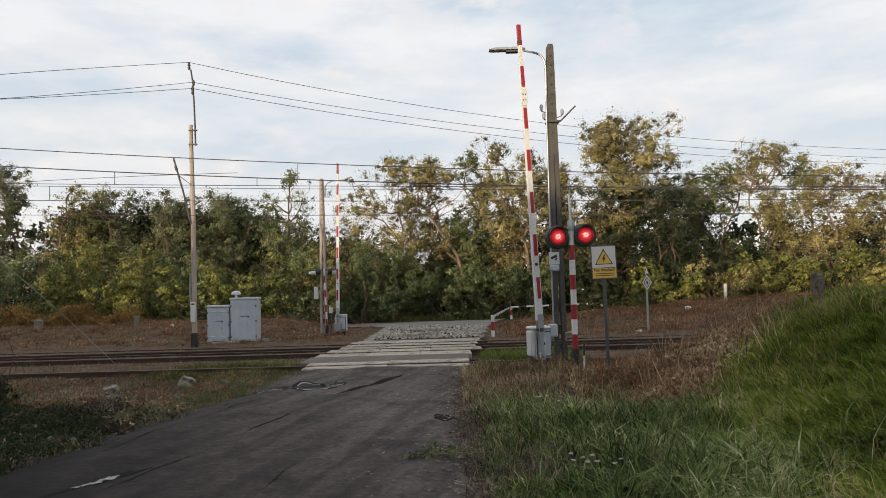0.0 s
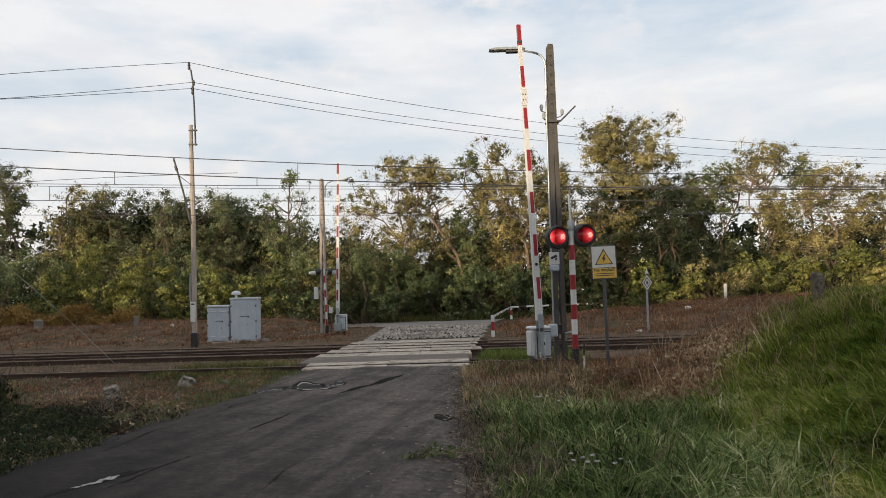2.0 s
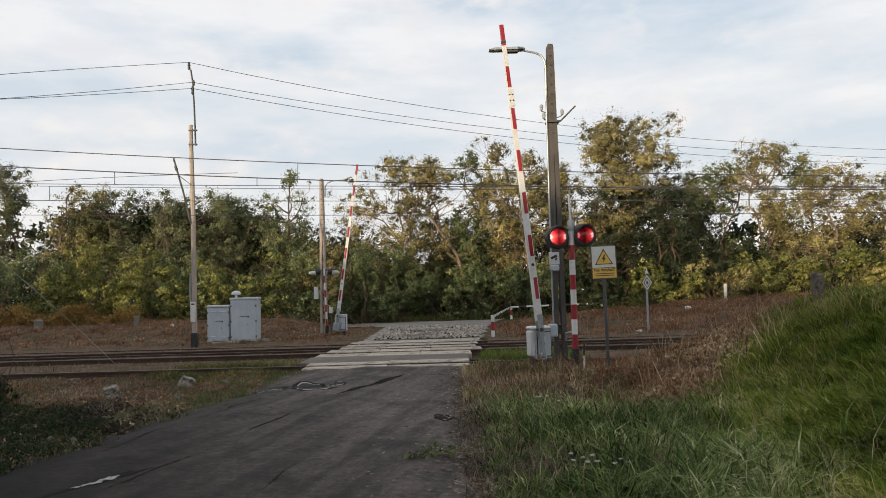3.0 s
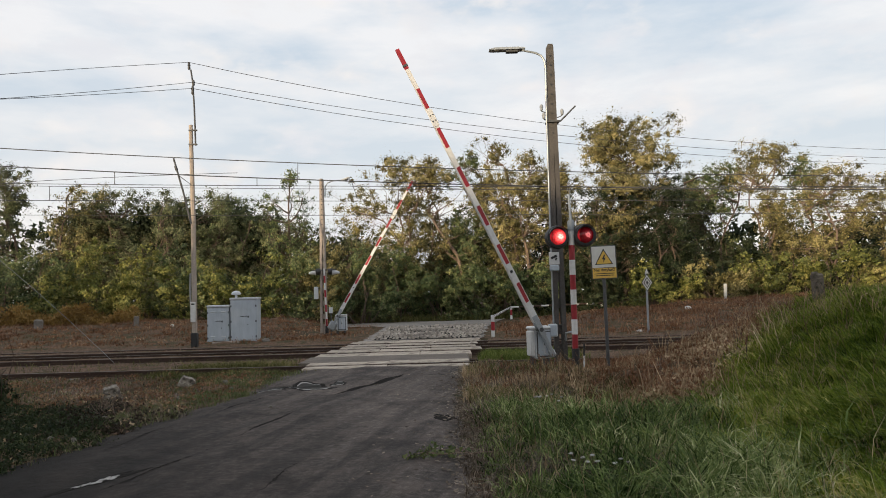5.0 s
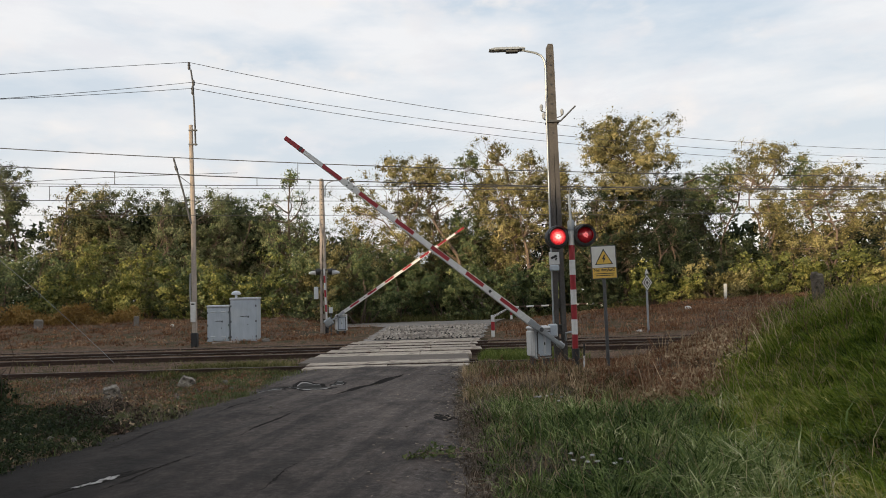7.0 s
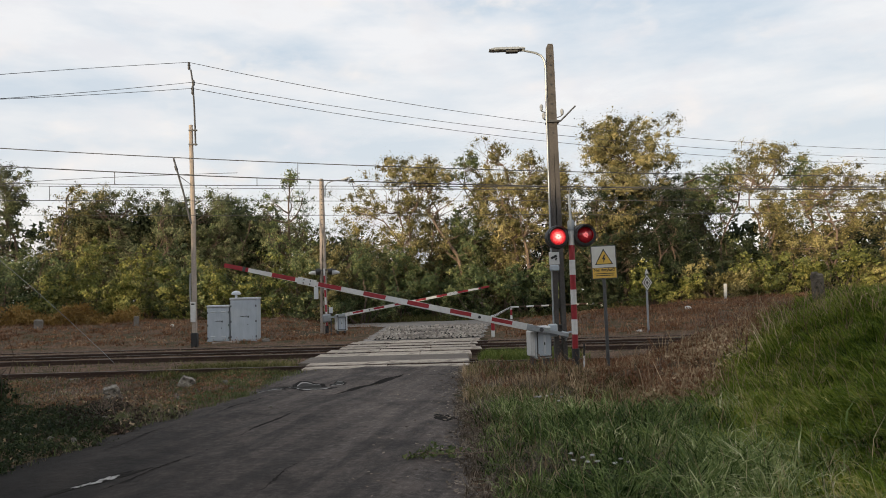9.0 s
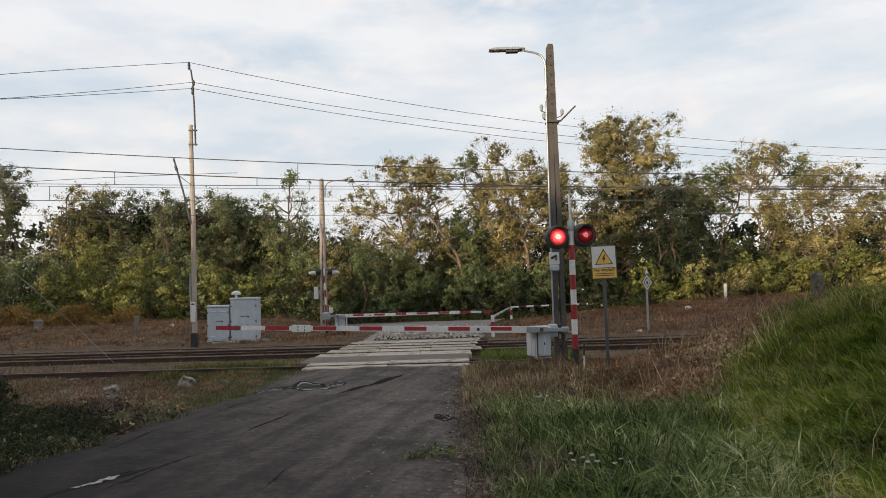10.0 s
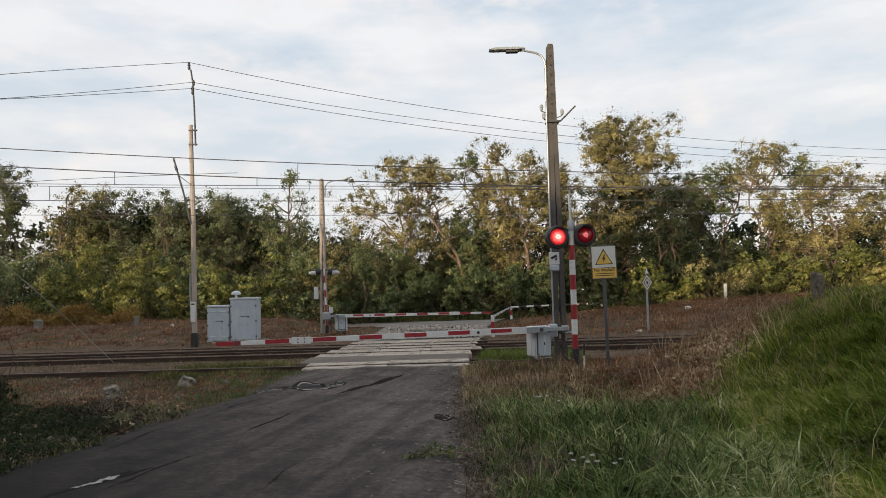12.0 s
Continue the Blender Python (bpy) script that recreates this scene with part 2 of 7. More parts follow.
M["railhead"] = surface("worn_railhead", (0.10, 0.085, 0.075), (0.24, 0.215, 0.195), 30, 2, 0.5, metal=0.5, bump=0.1)
M["sleeper"] = surface("old_sleeper", (0.07, 0.052, 0.042), (0.25, 0.20, 0.165), 18, 2, 0.9, bump=0.6, spread=0.3)
M["white"] = surface("white_paint", (0.52, 0.51, 0.49), (0.72, 0.71, 0.69), 14, 1.1, 0.5, bump=0.06, stain=(0.38, 0.36, 0.32), stain_at=0.70)
M["red"] = surface("red_paint", (0.22, 0.010, 0.016), (0.36, 0.018, 0.026), 14, 1.3, 0.45, bump=0.06)
M["black"] = surface("black_paint", (0.010, 0.010, 0.011), (0.030, 0.030, 0.030), 20, 2, 0.55, bump=0.1)
M["steel"] = surface("galvanised_steel", (0.25, 0.27, 0.28), (0.42, 0.44, 0.45), 22, 3, 0.5, metal=0.55, bump=0.1)
M["darksteel"] = surface("weathered_steel", (0.05, 0.05, 0.052), (0.12, 0.12, 0.12), 22, 3, 0.6, metal=0.4, bump=0.15)
M["cabinet"] = surface("grey_cabinet_paint", (0.36, 0.40, 0.44), (0.48, 0.525, 0.57), 9, 0.9, 0.55, bump=0.05, stain=(0.29, 0.31, 0.32), stain_at=0.68, stretch=(1, 1, 0.2))
M["cabinet_pale"] = surface("pale_cabinet_trim", (0.46, 0.48, 0.50), (0.60, 0.62, 0.63), 9, 1, 0.55, bump=0.05)
M["concrete_dark"] = surface("dark_pole_concrete", (0.042, 0.038, 0.035), (0.125, 0.112, 0.102), 26, 0.9, 0.92, bump=0.5, stain=(0.045, 0.040, 0.034), stain_at=0.6)
M["concrete_pale"] = surface("pale_pole_concrete", (0.26, 0.215, 0.18), (0.46, 0.39, 0.33), 26, 0.9, 0.9, bump=0.4, stain=(0.18, 0.15, 0.12))
M["silt"] = surface("pale_silt", (0.14, 0.13, 0.12), (0.46, 0.435, 0.41), 18, 3, 0.7, bump=0.4)
M["stone"] = surface("field_stone", (0.07, 0.06, 0.05), (0.30, 0.265, 0.23), 10, 2.2, 0.9, bump=0.8)
M["boulder"] = surface("broken_concrete", (0.06, 0.048, 0.037), (0.52, 0.455, 0.375), 9, 4.0, 0.92, bump=1.0, stain=(0.05, 0.042, 0.034), stain_at=0.52)
M["old_post"] = surface("mossy_post_concrete", (0.045, 0.038, 0.030), (0.26, 0.21, 0.165), 16, 3.0, 0.95, bump=0.9, stain=(0.05, 0.045, 0.03), stain_at=0.55)
M["yellow"] = surface("yellow_paint", (0.60, 0.36, 0.05), (0.72, 0.46, 0.09), 14, 1.3, 0.5, bump=0.04)
M["sign_grey"] = surface("pale_sign_face", (0.52, 0.50, 0.46), (0.64, 0.62, 0.58), 12, 1.3, 0.5, bump=0.04)
M["insulator"] = surface("glazed_insulator", (0.20, 0.21, 0.22), (0.38, 0.39, 0.40), 14, 2, 0.3, bump=0.0)
M["cable"] = surface("overhead_wire", (0.035, 0.035, 0.037), (0.085, 0.085, 0.088), 10, 1, 0.8, metal=0.0, bump=0)
M["bark"] = surface("tree_bark", (0.045, 0.032, 0.024), (0.17, 0.12, 0.09), 12, 1.0, 0.95, bump=1.0, stretch=(1, 1, 0.25))
M["bark_pale"] = surface("pale_tree_bark", (0.09, 0.062, 0.045), (0.27, 0.19, 0.14), 12, 1.0, 0.9, bump=0.8, stretch=(1, 1, 0.3))
M["lamp_on"] = lamp_material("lit_red_lens", (1.0, 0.66, 0.56), (1.0, 0.22, 0.18), (0.74, 0.035, 0.04), 1.4, "y")
M["lamp_half"] = lamp_material("half_lit_red_lens", (1.0, 0.50, 0.44), (0.62, 0.05, 0.055), (0.36, 0.014, 0.018), 1.1, "x")
# unlit lens: dim red and the pale central reflection are painted as emission
M["lamp_dim"] = lamp_material("unlit_red_lens", (0.95, 0.20, 0.20), (0.16, 0.008, 0.012), (0.060, 0.003, 0.005), 0.8, "y")
M["leaf_olive"] = foliage("olive_leaves", [(0.0, (0.028, 0.029, 0.012)), (0.5, (0.17, 0.152, 0.058)), (0.85, (0.48, 0.40, 0.17)), (1.0, (0.68, 0.57, 0.29))])
M["leaf_green"] = foliage("green_leaves", [(0.0, (0.017, 0.031, 0.014)), (0.5, (0.098, 0.132, 0.052)), (0.85, (0.34, 0.34, 0.145)), (1.0, (0.56, 0.50, 0.23))])
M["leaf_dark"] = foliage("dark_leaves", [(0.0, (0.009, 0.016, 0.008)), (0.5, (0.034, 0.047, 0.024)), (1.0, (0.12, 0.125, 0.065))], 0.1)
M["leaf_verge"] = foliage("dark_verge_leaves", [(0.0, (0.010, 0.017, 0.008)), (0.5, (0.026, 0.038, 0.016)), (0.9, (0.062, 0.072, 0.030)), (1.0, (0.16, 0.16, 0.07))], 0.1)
M["leaf_grey"] = foliage("grey_green_leaves", [(0.0, (0.024, 0.036, 0.018)), (0.5, (0.105, 0.120, 0.058)), (1.0, (0.32, 0.31, 0.16))], 0.15)
M["leaf_gold"] = foliage("yellowing_leaves", [(0.0, (0.026, 0.038, 0.011)), (0.5, (0.15, 0.165, 0.042)), (0.85, (0.42, 0.38, 0.115)), (1.0, (0.66, 0.54, 0.20))])
# rust tone raised so the weeds look lit by golden sun
M["leaf_rust_lit"] = foliage("sunlit_rusty_leaves", [(0.0, (0.09, 0.050, 0.014)), (0.5, (0.28, 0.165, 0.045)), (1.0, (0.55, 0.37, 0.13))])
M["grass_green"] = foliage("green_grass", [(0.0, (0.040, 0.062, 0.018)), (0.45, (0.090, 0.115, 0.036)), (0.8, (0.16, 0.17, 0.065)), (1.0, (0.34, 0.30, 0.16))])
M["grass_bank"] = foliage("bank_grass", [(0.0, (0.010, 0.018, 0.003)), (0.32, (0.066, 0.105, 0.012)), (0.62, (0.20, 0.26, 0.034)), (0.85, (0.42, 0.40, 0.10)), (1.0, (0.80, 0.64, 0.30))], 0.08, 0.22)
M["grass_near"] = foliage("roadside_grass", [(0.0, (0.006, 0.011, 0.004)), (0.3, (0.032, 0.056, 0.014)), (0.58, (0.135, 0.185, 0.054)), (0.82, (0.33, 0.37, 0.145)), (1.0, (0.68, 0.64, 0.40))], 0.08, 0.28)
M["grass_dry"] = foliage("dry_grass", [(0.0, (0.10, 0.064, 0.038)), (0.4, (0.29, 0.20, 0.118)), (0.75, (0.50, 0.375, 0.235)), (1.0, (0.78, 0.64, 0.45))], 0.1)
M["weed_red"] = foliage("red_brown_weeds", [(0.0, (0.060, 0.027, 0.014)), (0.5, (0.225, 0.115, 0.062)), (0.85, (0.39, 0.23, 0.135)), (1.0, (0.66, 0.48, 0.31))], 0.1, 0.2)
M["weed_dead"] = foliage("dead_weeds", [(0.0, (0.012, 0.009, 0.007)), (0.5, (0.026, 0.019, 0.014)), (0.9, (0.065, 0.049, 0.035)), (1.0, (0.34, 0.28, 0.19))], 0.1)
M["leaf_litter"] = foliage("leaf_litter", [(0.0, (0.028, 0.021, 0.016)), (0.45, (0.11, 0.084, 0.062)), (0.8, (0.29, 0.235, 0.18)), (1.0, (0.58, 0.51, 0.41))], 0.1)
M["grass_ochre"] = foliage("ochre_grass", [(0.0, (0.09, 0.055, 0.016)), (0.5, (0.20, 0.125, 0.038)), (1.0, (0.34, 0.23, 0.09))])


# ---- mesh tools ----
class Build:
    """Collects vertices and faces of one mesh."""

    def __init__(self):
        self.v, self.f = [], []

    def add(self, verts, faces, m=None):
        k = len(self.v)
        self.v += [tuple(m @ Vector(p)) for p in verts] if m else [tuple(p) for p in verts]
        self.f += [tuple(i + k for i in q) for q in faces]
        return self

    def box(self, c, s, bevel=0.0, m=None):
        hx, hy, hz = s[0] / 2, s[1] / 2, s[2] / 2
        e = min(bevel, hx * 0.9, hy * 0.9, hz * 0.9)
        sg = [(a, b2, d) for a in (-1, 1) for b2 in (-1, 1) for d in (-1, 1)]
        if e <= 0:
            vs = [(c[0] + a * hx, c[1] + b2 * hy, c[2] + d * hz) for a, b2, d in sg]
            return self.add(vs, [(0, 1, 3, 2), (4, 6, 7, 5), (0, 4, 5, 1), (2, 3, 7, 6), (0, 2, 6, 4), (1, 5, 7, 3)], m)
        vs = []
        for a, b2, d in sg:
            vs += [(c[0] + a * hx, c[1] + b2 * (hy - e), c[2] + d * (hz - e)),
                   (c[0] + a * (hx - e), c[1] + b2 * hy, c[2] + d * (hz - e)),
                   (c[0] + a * (hx - e), c[1] + b2 * (hy - e), c[2] + d * hz)]
        fs = [(0, 3, 9, 6), (12, 18, 21, 15), (1, 13, 16, 4), (7, 10, 22, 19), (2, 8, 20, 14), (5, 17, 23, 11)]
        for i in range(8):
            fs.append((3 * i, 3 * i + 1, 3 * i + 2))
        for i in range(8):
            for bit, u, w in ((4, 1, 2), (2, 0, 2), (1, 0, 1)):
                j = i | bit
                if j != i:
                    fs.append((3 * i + u, 3 * j + u, 3 * j + w, 3 * i + w))
        return self.add(vs, fs, m)

    def tube(self, path, radii, n=8, cap=True, m=None):
        pts = [Vector(p) for p in path]
        if isinstance(radii, (int, float)):
            radii = [radii] * len(pts)
        vs, fs = [], []
        side = None
        for i, p in enumerate(pts):
            d = (pts[min(i + 1, len(pts) - 1)] - pts[max(i - 1, 0)]).normalized()
            if side is None:
                side = d.cross(Vector((0, 0, 1)) if abs(d.z) < 0.9 else Vector((1, 0, 0))).normalized()
            side = (side - d * side.dot(d)).normalized()
            up = d.cross(side)
            for k in range(n):
                a = 2 * math.pi * k / n
                vs.append(p + (side * math.cos(a) + up * math.sin(a)) * radii[i])
        for i in range(len(pts) - 1):
            for k in range(n):
                fs.append((i * n + k, i * n + (k + 1) % n, (i + 1) * n + (k + 1) % n, (i + 1) * n + k))
        if cap:
            fs.append(tuple(range(n))[::-1])
            fs.append(tuple(range((len(pts) - 1) * n, len(pts) * n)))
        return self.add(vs, fs, m)

    def lathe(self, profile, n=20, m=None):
        """Profile of (radius, height) round the z axis."""
        vs = [(r * math.cos(2 * math.pi * k / n), r * math.sin(2 * math.pi * k / n), z) for r, z in profile for k in range(n)]
        fs = [(i * n + k, i * n + (k + 1) % n, (i + 1) * n + (k + 1) % n, (i + 1) * n + k) for i in range(len(profile) - 1) for k in range(n)]
        fs += [tuple(range(n))[::-1], tuple(range((len(profile) - 1) * n, len(profile) * n))]
        return self.add(vs, fs, m)

    def plate(self, outline, thick, m=None):
        """A flat plate with that outline in x and z, facing -y."""
        k = len(outline)
        vs = [(x, 0, z) for x, z in outline] + [(x, thick, z) for x, z in outline]
        fs = [tuple(range(k)), tuple(range(2 * k - 1, k - 1, -1))] + [(i, i + k, (i + 1) % k + k, (i + 1) % k) for i in range(k)]
        return self.add(vs, fs, m)

    def mesh(self, name, material, smooth=False):
        me = bpy.data.meshes.new(name)
        me.from_pydata(self.v, [], self.f)
        me.materials.append(material)
        if smooth:
            me.polygons.foreach_set("use_smooth", [True] * len(me.polygons))
            me.set_sharp_from_angle(angle=radians(40))
        me.update()
        return me


def part(name, bm, material, parent, label="", smooth=True, m=None):
    """Links a mesh as one object under a thing or a part."""
    ob = new(name, bm.mesh(name, material, smooth))
    ob.parent = parent
    if m is not None:
        ob.matrix_basis = m
    if label:
        tagged(ob, label)
    return ob


def thing(name, m, label, category, group="", kind=""):
    ob = new(name)
    ob.empty_display_size = 0.2
    ob.matrix_basis = m
    return tagged(ob, label, category, group, kind)


def solid(name, bm, material, label, category, group="", kind="", m=None, smooth=True):
    ob = new(name, bm.mesh(name, material, smooth))
    if m is not None:
        ob.matrix_basis = m
    return tagged(ob, label, category, group, kind)


def raw_mesh(name, verts, faces, material):
    """A large mesh from arrays; all faces have one number of corners."""
    me = bpy.data.meshes.new(name)
    nf, k = faces.shape
    me.vertices.add(len(verts))
    me.vertices.foreach_set("co", np.asarray(verts, np.float32).ravel())
    me.loops.add(nf * k)
    me.loops.foreach_set("vertex_index", np.asarray(faces, np.int32).ravel())
    me.polygons.add(nf)
    me.polygons.foreach_set("loop_start", np.arange(0, nf * k, k, dtype=np.int32))
    me.update(calc_edges=True)
    me.validate()
    me.materials.append(material)
    return me


def smoothstep(a, b, x):
    t = np.clip((np.asarray(x, float) - a) / (b - a), 0, 1)
    return t * t * (3 - 2 * t)


# ---- ground ----
def lumps(x, y):
    """Gentle unevenness, a few centimetres."""
    return (0.05 * np.sin(0.9 * x + 1.3) * np.sin(0.7 * y + 0.4) + 0.03 * np.sin(2.3 * x - 1.1 * y) + 0.02 * np.sin(4.1 * x + 3.3 * y + 1)
            + 0.012 * np.sin(9.0 * x - 7.1 * y) + 0.01 * np.sin(8.1 * x + 11.3 * y))


def road_left(y):
    return np.interp(y, [-15, 6.5, 8.2, 11.0, 14.8, 18.6], [-6.0, -5.15, -4.95, -4.5, -3.85, -3.7]) + 0.09 * np.sin(2.1 * y) * np.sin(0.7 * y + 1) + 0.05 * np.sin(5.3 * y + 2)


def road_right(y):
    return np.interp(y, [-15, 6.5, 13.0, 18.6], [0.9, 0.22, 0.16, 0.3])


def ground_height(x, y):
    x, y = np.asarray(x, float), np.asarray(y, float)
    near = 1.58 * smoothstep(2.7, 8.2, x) * (1 - smoothstep(15.6, 18.8, y + 0.12 * x)) * smoothstep(-3.0, 4.0, y + 2)
    far_right = 0.6 * smoothstep(2.5, 9.0, x) * smoothstep(30.0, 38.0, y) * (1 - 0.7 * smoothstep(42, 48, y) * (1 - smoothstep(10, 14, x))) + 0.5 * smoothstep(10, 20, x) * smoothstep(32, 46, y)
    far_left = 0.62 * (1 - smoothstep(-9.0, -5.0, x)) * smoothstep(30.0, 43.0, y)
    bed = -0.20 * smoothstep(17.9, 18.7, y) + 0.155 * smoothstep(19.62, 19.9, y) * (1 - smoothstep(22.2, 23.4, y))
    bed = bed + 0.13 * smoothstep(23.85, 24.15, y) * (1 - smoothstep(25.3, 26.2, y)) + 0.16 * smoothstep(26.55, 26.85, y)
    bed = bed * (1 - smoothstep(29.3, 30.3, y))
    left = -0.06 * (1 - smoothstep(-6.5, -4.8, x)) * (1 - smoothstep(17.0, 18.5, y))
    calm = 1 - 0.8 * smoothstep(17.5, 18.6, y) * (1 - smoothstep(29.3, 30.5, y))
    z = near + far_right + far_left + bed + left + lumps(x, y) * calm
    on_road = smoothstep(-0.7, 0.0, x - road_left(y)) * (1 - smoothstep(0.0, 0.5, x - road_right(y))) * (1 - smoothstep(18.6, 18.85, y))
    cross_l, cross_r = -3.95 + 0.1 * (y - 19), 0.65 + 0.08 * (y - 19)
    on_cross = smoothstep(-0.3, 0.05, x - cross_l + 0.2) * (1 - smoothstep(-0.05, 0.3, x - cross_r)) * smoothstep(18.0, 18.5, y) * (1 - smoothstep(29.6, 30.0, y))
    far_l, far_r = np.interp(y, [29, 42, 43.5, 50], [-3.3, -3.5, -11.0, -12.0]), np.interp(y, [29, 40, 46, 50], [1.7, 2.5, 3.6, 4.6])
    on_far = smoothstep(-0.6, 0.2, x - far_l) * (1 - smoothstep(-0.2, 0.8, x - far_r)) * smoothstep(29.3, 29.8, y) * (1 - smoothstep(48.6, 49.8, y))
    z = z * (1 - on_road) + on_road * -0.05
    z = z * (1 - on_cross) + on_cross * -0.22
    z = z * (1 - on_far) + on_far * (-0.06 + 0.25 * smoothstep(2.0, 9.0, x) * smoothstep(40, 47, y))
    return z


def steps(*spans):
    out = []
    for a, b, d in spans:
        out.append(np.arange(a, b, d))
    return np.concatenate(out + [[spans[-1][1]]])


def make_ground():
    xs = steps((-2000, -200, 300), (-200, -40, 20), (-40, -14, 1.0), (-14, 12, 0.2), (12, 40, 1.0), (40, 200, 20), (200, 2000, 300))
    ys = steps((-400, -40, 60), (-40, 2, 2.0), (2, 18, 0.16), (18, 28.5, 0.1), (28.5, 52, 0.3), (52, 80, 2), (80, 200, 20), (200, 3000, 350))
    gx, gy = np.meshgrid(xs, ys)
    gz = ground_height(gx, gy)
    verts = np.stack([gx, gy, gz], -1).reshape(-1, 3)
    i = np.arange(len(ys) - 1)[:, None] * len(xs) + np.arange(len(xs) - 1)[None, :]
    i = i.ravel()
    faces = np.stack([i, i + 1, i + 1 + len(xs), i + len(xs)], -1)
    ob = new("ground", raw_mesh("ground", verts, faces, M["soil"]))
    ob.data.polygons.foreach_set("use_smooth", [True] * len(ob.data.polygons))
    tagged(ob, "uneven brown soil and dry turf beside the railway", "ground", kind="structure")


def strip_mesh(name, left, right, ys, z, material, across=24, wobble=0.0, rng=None):
    """A sheet between two edges that run along y, with lightly frayed edges."""
    rows = []
    for y in ys:
        a, b = left(y), right(y)
        if rng is not None:
            a, b = a + rng.normal(0, wobble), b + rng.normal(0, wobble)
        u = np.linspace(0, 1, across)
        rows.append(np.stack([a + (b - a) * u, np.full(across, y), np.zeros(across)], -1))
    g = np.array(rows)
    g[..., 2] = z(g[..., 0], g[..., 1])
    n = len(ys)
    i = (np.arange(n - 1)[:, None] * across + np.arange(across - 1)[None, :]).ravel()
    faces = np.stack([i, i + 1, i + 1 + across, i + across], -1)
    me = raw_mesh(name, g.reshape(-1, 3), faces, material)
    me.polygons.foreach_set("use_smooth", [True] * len(me.polygons))
    return me


# hollows and ruts in the lane: x, y, half length, half width, turn, depth
DIPS = ((-1.47, 15.5, 2.1, 0.14, 71, 0.035), (-2.60, 11.1, 0.9, 0.08, 79, 0.02), (-2.8, 15.2, 0.8, 0.5, 20, 0.025))


def road_height(x, y):
    mid = (road_left(y) + road_right(y)) / 2
    wheel = -0.03 * (np.exp(-((x - mid + 0.85) / 0.35) ** 2) + np.exp(-((x - mid - 0.85) / 0.35) ** 2))
    edge = -0.045 * smoothstep(0.72, 1.0, np.abs(x - mid) / ((road_right(y) - road_left(y)) / 2))
    dips = 0.0
    for px, py, rx, ry, turn, deep in DIPS:
        c, sn = math.cos(radians(turn)), math.sin(radians(turn))
        u, w = ((x - px) * c + (y - py) * sn) / rx, (-(x - px) * sn + (y - py) * c) / ry
        q = u * u + w * w + 0.35 * np.sin(7 * x + 3 * y) + 0.25 * np.sin(13 * x - 9 * y)
        dips = dips - deep * np.exp(-np.clip(q, -0.5, 30))
    return 0.012 + dips + wheel + edge + 0.010 * np.sin(1.7 * x + 0.9 * y) + 0.006 * np.sin(5 * x - 2.7 * y) + 0.006 * np.sin(3.1 * y + 1)


def make_roads():
    rng = np.random.default_rng(4)
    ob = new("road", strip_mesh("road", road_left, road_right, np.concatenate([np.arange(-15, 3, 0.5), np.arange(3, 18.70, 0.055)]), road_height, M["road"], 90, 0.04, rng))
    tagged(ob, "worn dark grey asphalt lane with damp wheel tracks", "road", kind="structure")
    fl = lambda y: np.interp(y, [30.0, 42.5, 43.3, 44.5, 49.0], [-3.3, -3.4, -6.0, -12.0, -11.0])
    fr = lambda y: np.interp(y, [30.0, 40.0, 46.0, 49.0], [1.5, 2.3, 3.3, 4.0])
    far = new("far_road", strip_mesh("far_road", fl, fr, np.arange(29.6, 49.2, 0.25), lambda x, y: 0.0 + 0.25 * smoothstep(2.0, 9.0, x) * smoothstep(40, 47, y) + 0.01 * np.sin(2 * x + y), M["far_road"], 24, 0.08, rng))
    tagged(far, "pale grey asphalt lane turning off beyond the tracks", "road", kind="structure")
    bed = new("cobble_bed", strip_mesh("cobble_bed", lambda y: fl(y) + 0.45, lambda y: fr(y) - 0.2, np.arange(29.75, 41.6, 0.3), lambda x, y: 0.022 + 0.01 * np.sin(2 * x + y), M["mud"], 16, 0.1, rng))
    tagged(bed, "dark earth joints under the cobbles", "ground", kind="structure")
    # rough granite setts beyond the tracks, too small to pick apart
    vs, fs = [], []
    for yy in np.arange(29.9, 41.5, 0.25):
        a, b = fl(yy) + 0.15 + 0.25 * abs(math.sin(yy * 3)), fr(yy) - 0.15
        for xx in np.arange(a + rng.uniform(0, 0.2), b, 0.165):
            cx, cy = xx + rng.normal(0, 0.025), yy + rng.normal(0, 0.03)
            sx, sy, hz = 0.062 + rng.normal(0, 0.012), 0.085 + rng.normal(0, 0.02), 0.035 + abs(rng.normal(0, 0.05))
            k = len(vs)
            vs += [(cx - sx, cy - sy, 0.0), (cx + sx, cy - sy, 0.0), (cx + sx, cy + sy, 0.0), (cx - sx, cy + sy, 0.0),
                   (cx - sx * 0.6, cy - sy * 0.6, hz * rng.uniform(0.6, 1)), (cx + sx * 0.6, cy - sy * 0.6, hz * rng.uniform(0.5, 1)), (cx + sx * 0.6, cy + sy * 0.6, hz * rng.uniform(0.6, 1)), (cx - sx * 0.6, cy + sy * 0.6, hz * rng.uniform(0.6, 1))]
            fs += [(k, k + 1, k + 5, k + 4), (k + 1, k + 2, k + 6, k + 5), (k + 2, k + 3, k + 7, k + 6), (k + 3, k, k + 4, k + 7), (k + 4, k + 5, k + 6, k + 7)]
    setts = new("cobbles", raw_mesh("cobbles", np.array(vs), np.array(fs), M["cobble"]))
    tagged(setts, "uneven pale granite cobbles on the lane", "cobbles", kind="stuff")


# ---- railway ----
TRACKS = (19.55, 23.75, 26.45)
GAUGE = 1.435


